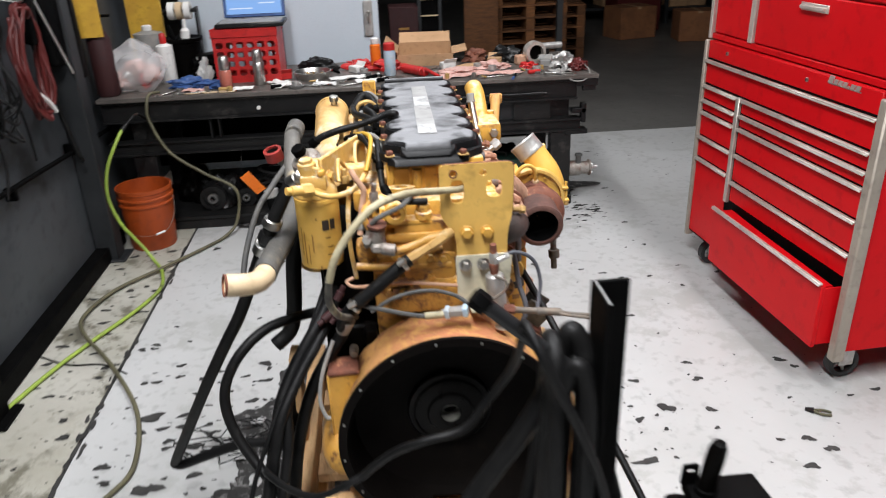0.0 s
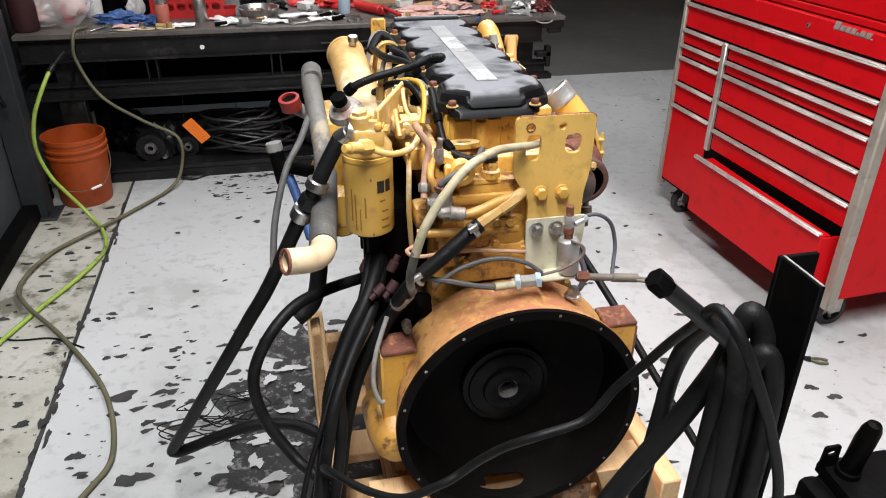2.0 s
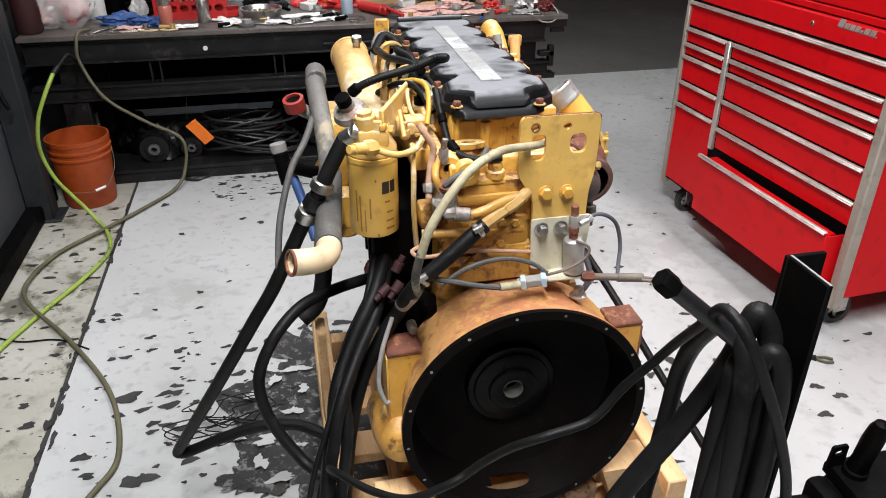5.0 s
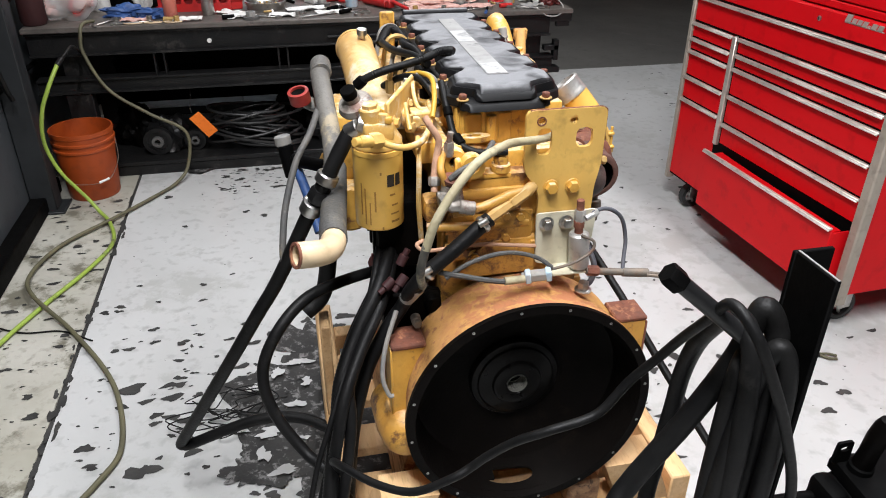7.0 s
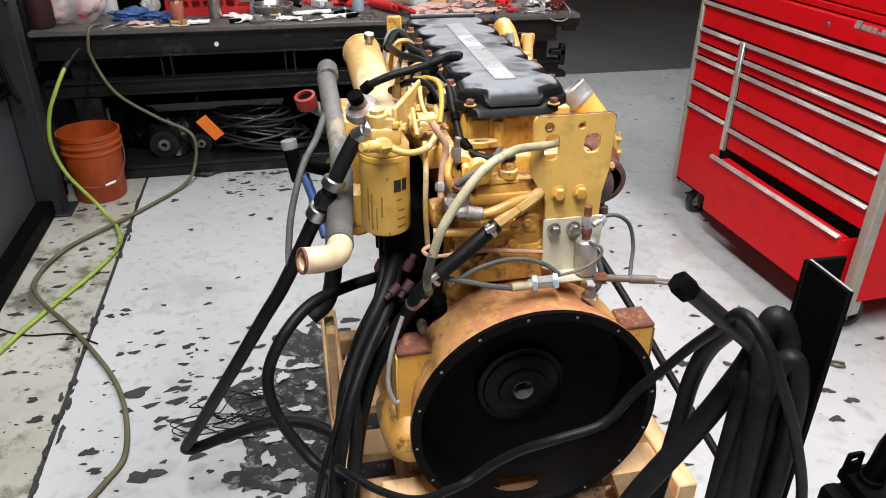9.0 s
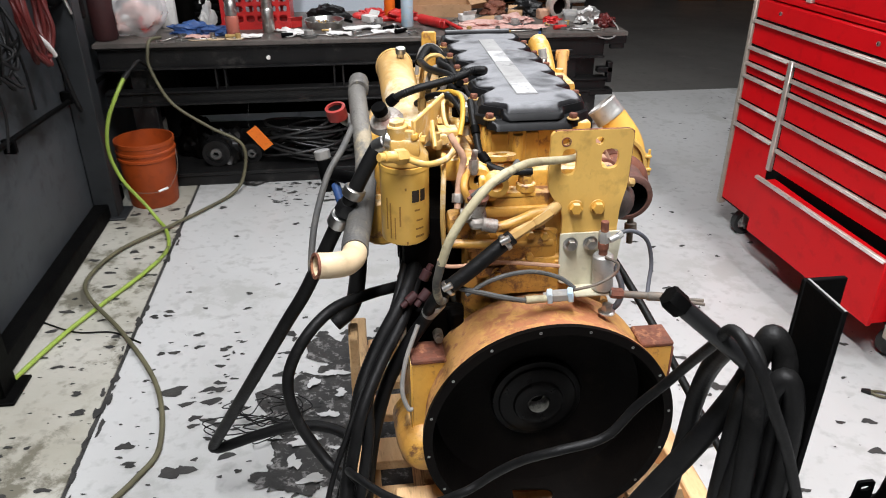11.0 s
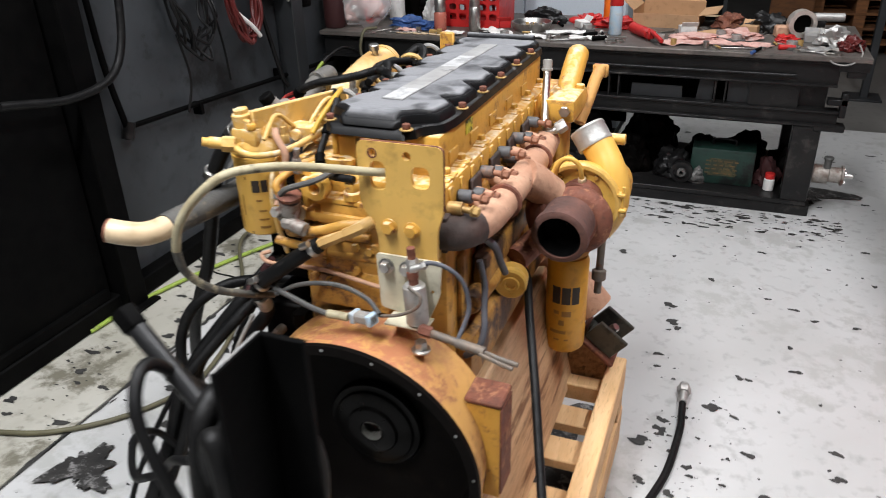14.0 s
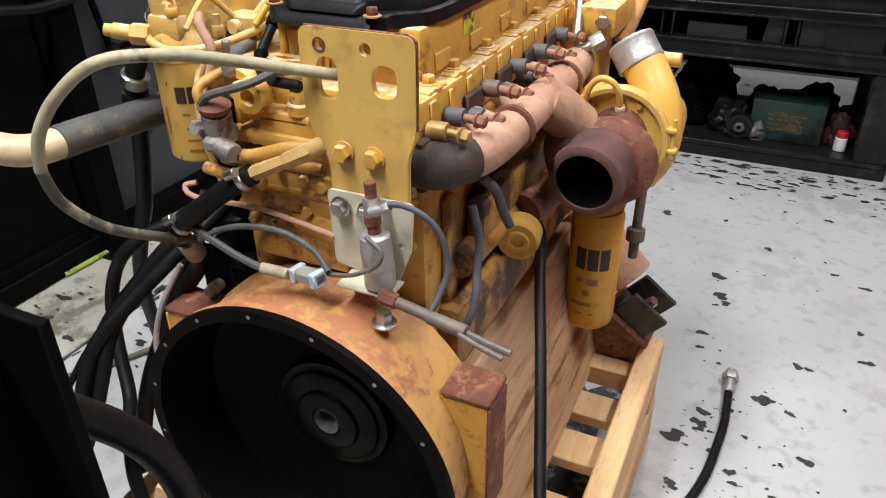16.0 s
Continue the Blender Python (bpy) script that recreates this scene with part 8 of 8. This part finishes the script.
# ---- dim hall beyond ----
def rack(x, y, w, d, h, levels, label):
    r = thing("storage_rack", (x, y, 0), 0, label, "rack", "storage racks")
    for xx in (-w / 2, w / 2 - 0.06):
        for yy in (-d / 2, d / 2 - 0.06):
            part("post", box(xx, xx + 0.06, yy, yy + 0.06, 0.0, h, 0.003), POST, r)
    for k in range(levels):
        z = 0.25 + k * (h - 0.35) / levels
        part("shelf", box(-w / 2 + 0.061, w / 2 - 0.061, -d / 2, d / 2, z - 0.05, z, 0.003), POST, r)
    return [0.25 + k * (h - 0.35) / levels for k in range(levels)]


def carton(x, y, z, sx, sy, sz, rz, m=None):
    b = thing("carton", (x, y, z), rz, "brown cardboard carton stored in the dim hall", "carton", "stored cartons")
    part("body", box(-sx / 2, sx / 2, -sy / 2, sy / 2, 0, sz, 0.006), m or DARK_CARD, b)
    part("tape", box(-0.03, 0.03, -sy / 2 - 0.001, sy / 2 + 0.001, sz - 0.03, sz + 0.001, 0), CARD, b)


rnd = random.Random(31)
for rx, ry, w in ((3.2, 11.6, 2.6), (6.0, 11.2, 2.6)):
    zs = rack(rx, ry, w, 0.8, 2.6, 4, "tall grey storage rack with cartons in the dim hall")
    for z in zs:
        x = rx - w / 2 + 0.1
        while x < rx + w / 2 - 0.3:
            sx = rnd.uniform(0.22, 0.5)
            if x + sx > rx + w / 2 - 0.1:
                break
            if rnd.random() < 0.82:
                carton(x + sx / 2, ry - 0.08 + rnd.uniform(-0.05, 0.05), z, sx - 0.03, rnd.uniform(0.3, 0.5), rnd.uniform(0.15, 0.42), rnd.uniform(-6, 6), rnd.choice([DARK_CARD, DARK_CARD, ORANGE_CORD, CARD]))
            x += sx
for x, y, s, m in ((3.7, 9.6, .6, DARK_CARD), (4.5, 9.1, .55, DARK_CARD), (5.1, 9.0, .5, DARK_CARD), (4.0, 10.4, .7, ORANGE_CORD), (2.6, 10.2, .6, DARK_CARD)):
    carton(x, y, 0, s, s * 0.8, s * 0.75, rnd.uniform(-15, 15), m)
crate_red = thing("red_crate", (0.15, 5.25, 0), 0, "dark red wooden box on a stand in the dim hall", "crate")
part("body", box(-0.13, 0.12, -0.15, 0.15, 0.72, 1.04, 0.006), MAROON, crate_red)
part("stand", box(-0.12, 0.11, -0.14, 0.14, 0.0, 0.7195, 0.006), BLACK, crate_red)
part("print", box(-0.05, 0.04, -0.1515, -0.1505, 0.85, 0.87, 0), INK_BROWN, crate_red)
part("print", box(-0.03, 0.05, -0.1515, -0.1505, 0.82, 0.832, 0), INK_BROWN, crate_red)
lad = thing("shelf_unit", (0.38, 5.45, 0), 0, "black shelf unit with pale shelf edges in the dim hall", "shelf")
for xx in (-0.1, 0.085):
    part("post", box(xx, xx + 0.03, -0.15, -0.12, 0, 1.6, 0.002), POST, lad)
for z in (0.35, 0.6, 0.78, 0.93, 1.07, 1.2):
    part("shelf_edge", box(-0.07, 0.084, -0.148, -0.135, z, z + 0.012, 0.001), CREAM, lad)
part("back", box(-0.07, 0.084, -0.12, -0.11, 0.0, 1.6, 0), BLACK, lad)
# stacked timber pallets
def pallet_stack(x, y, n, w, rz, label):
    p = thing("pallet_stack", (x, y, 0), rz, label, "pallets")
    for k in range(n):
        z = k * 0.135
        for s in range(5):
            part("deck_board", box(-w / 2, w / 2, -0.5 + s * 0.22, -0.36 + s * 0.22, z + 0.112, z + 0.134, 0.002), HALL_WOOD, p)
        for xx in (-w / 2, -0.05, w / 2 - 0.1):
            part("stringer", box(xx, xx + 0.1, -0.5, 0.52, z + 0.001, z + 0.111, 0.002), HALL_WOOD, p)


pallet_stack(1.62, 7.5, 7, 0.85, 4, "stack of dim brown timber pallets in the hall")
pallet_stack(2.15, 8.6, 5, 1.0, -8, "lower stack of brown timber pallets in the hall")
hang = thing("hanging_sheet", (1.05, 6.6, 0), 0, "dark orange sheet metal guard standing in the hall", "guard")
part("panel", lumpy(box(-0.2, 0.16, -0.03, 0.03, 0.25, 1.2, 0.01, 2), 0.03, 3), HALL_WOOD, hang)
part("foot", box(-0.18, 0.14, -0.15, 0.15, 0.0, 0.249, 0.004), BLACK, hang)
col = thing("hall_column", (1.6, 5.45, 0), 0, "slim grey steel column in the hall", "column")
part("shaft", box(-0.028, 0.028, -0.028, 0.028, 0, 5.18, 0.004), POST, col)
part("base_plate", box(-0.12, 0.12, -0.12, 0.12, 0.0, 0.015, 0.002), POST, col)

# more oddments among the bench clutter
rnd = random.Random(77)


def oddment(x, y, kind, rz):
    if kind == 0:
        t = thing("hex_bolt", (x, y, BZ), rz, "loose steel bolt on the bench", "bolt", "loose bolts")
        part("head", hexagon((0, 0, 0.0095), (0.012, 0, 0.0095), 0.0095), STEEL, t)
        part("shank", rod((0.012, 0, 0.0095), (0.055, 0, 0.0095), 0.0058, seg=12), BRASS, t)
    elif kind == 1:
        t = thing("hose_clip", (x, y, BZ), rz, "loose steel hose clip on the bench", "clip", "loose clips")
        part("band", ring((0, 0, 0.0), (0, 0, 0.012), 0.024, 0.026, 24), STEEL, t)
        part("screw", rod((0.024, -0.012, 0.007), (0.024, 0.014, 0.007), 0.0055, seg=10), STEEL, t)
    elif kind == 2:
        t = thing("small_carton", (x, y, BZ), rz, "small open parts carton on the bench", "carton", "parts cartons")
        m = rnd.choice([WHITE, CARD, RED, GREY_LINE])
        part("body", box(-0.045, 0.045, -0.03, 0.03, 0, 0.04, 0.003), m, t)
        part("flap", move(box(-0.045, 0.045, 0, 0.002, 0, 0.03, 0), pose(0, 0.03, 0.04, -35, 0, 0)), m, t)
    elif kind == 3:
        t = thing("marker_pen", (x, y, BZ), rz, "black marker pen lying on the bench", "pen", "pens")
        part("barrel", rod((0, 0, 0.008), (0.09, 0, 0.008), 0.008, seg=14), BLACK, t)
        part("cap", rod((0.09, 0, 0.008), (0.13, 0, 0.008), 0.0088, seg=14), rnd.choice([RED, BLUE, WHITE]), t)
    else:
        t = thing("pipe_flange", (x, y, BZ), rz, "oily round pipe flange on the bench", "flange", "loose flanges")
        part("plate", ring((0, 0, 0), (0, 0, 0.014), 0.02, 0.045, 28), DULL_ALU, t)
        part("neck", ring((0, 0, 0.014), (0, 0, 0.04), 0.02, 0.026, 24), ALU, t)


SPOTS = [(-0.62, 3.3), (-0.36, 3.3), (-0.33, 3.0), (-0.2, 3.22), (-0.08, 3.06), (0.02, 2.96), (0.22, 3.02), (0.34, 3.3), (0.42, 3.42), (0.6, 3.1), (0.66, 3.38), (0.78, 3.1), (0.86, 3.0), (0.97, 3.2), (1.05, 3.3),
         (1.1, 3.22), (-0.7, 3.22), (-0.48, 3.06), (-1.15, 3.16), (-1.3, 3.02), (0.5, 2.94), (0.72, 2.94), (-0.02, 2.92), (-0.6, 2.92), (1.0, 3.05), (0.3, 3.2), (0.52, 3.2), (-0.25, 3.32), (0.93, 3.42), (0.68, 3.55)]
for k, (x, y) in enumerate(SPOTS):
    oddment(x, y, (k * 3 + k // 4) % 5, rnd.uniform(0, 360))
spool = thing("cord_loop", (-1.2, 2.9, BZ), 0, "pale cord looped along the bench edge", "cord")
for k in range(3):
    part("loop", tube([(k * 0.1 + 0.045 * math.cos(a), 0.018 * math.sin(a), 0.005) for a in [i * 0.5236 for i in range(13)]], 0.0035, 6, 4), CREAM, spool)
# dark things hung on the wall above the bench's end
for x, y, z, w, h, m, label in ((-1.71, 2.42, 1.12, 0.07, 0.5, BLACK, "black work jacket hung on the wall"), (-1.71, 2.66, 1.0, 0.05, 0.45, GREASE_SHADE, "dark leather apron hung on the wall"), (-1.71, 2.2, 1.25, 0.05, 0.3, BLACK, "black tool bag hung on the wall")):
    t = thing("hanging_cloth", (x, y, z), 0, label, "hanging cloth", "hung clothes")
    part("cloth", lumpy(box(-0.035, 0.03, -w, w, 0.0, h, 0.02, 3), 0.02, 9, y), m, t)
    part("hook", tube([(-0.06, 0, h + 0.02), (0.0, 0, h + 0.015), (0.01, 0, h - 0.02)], 0.005, 6, 4), STEEL, t)
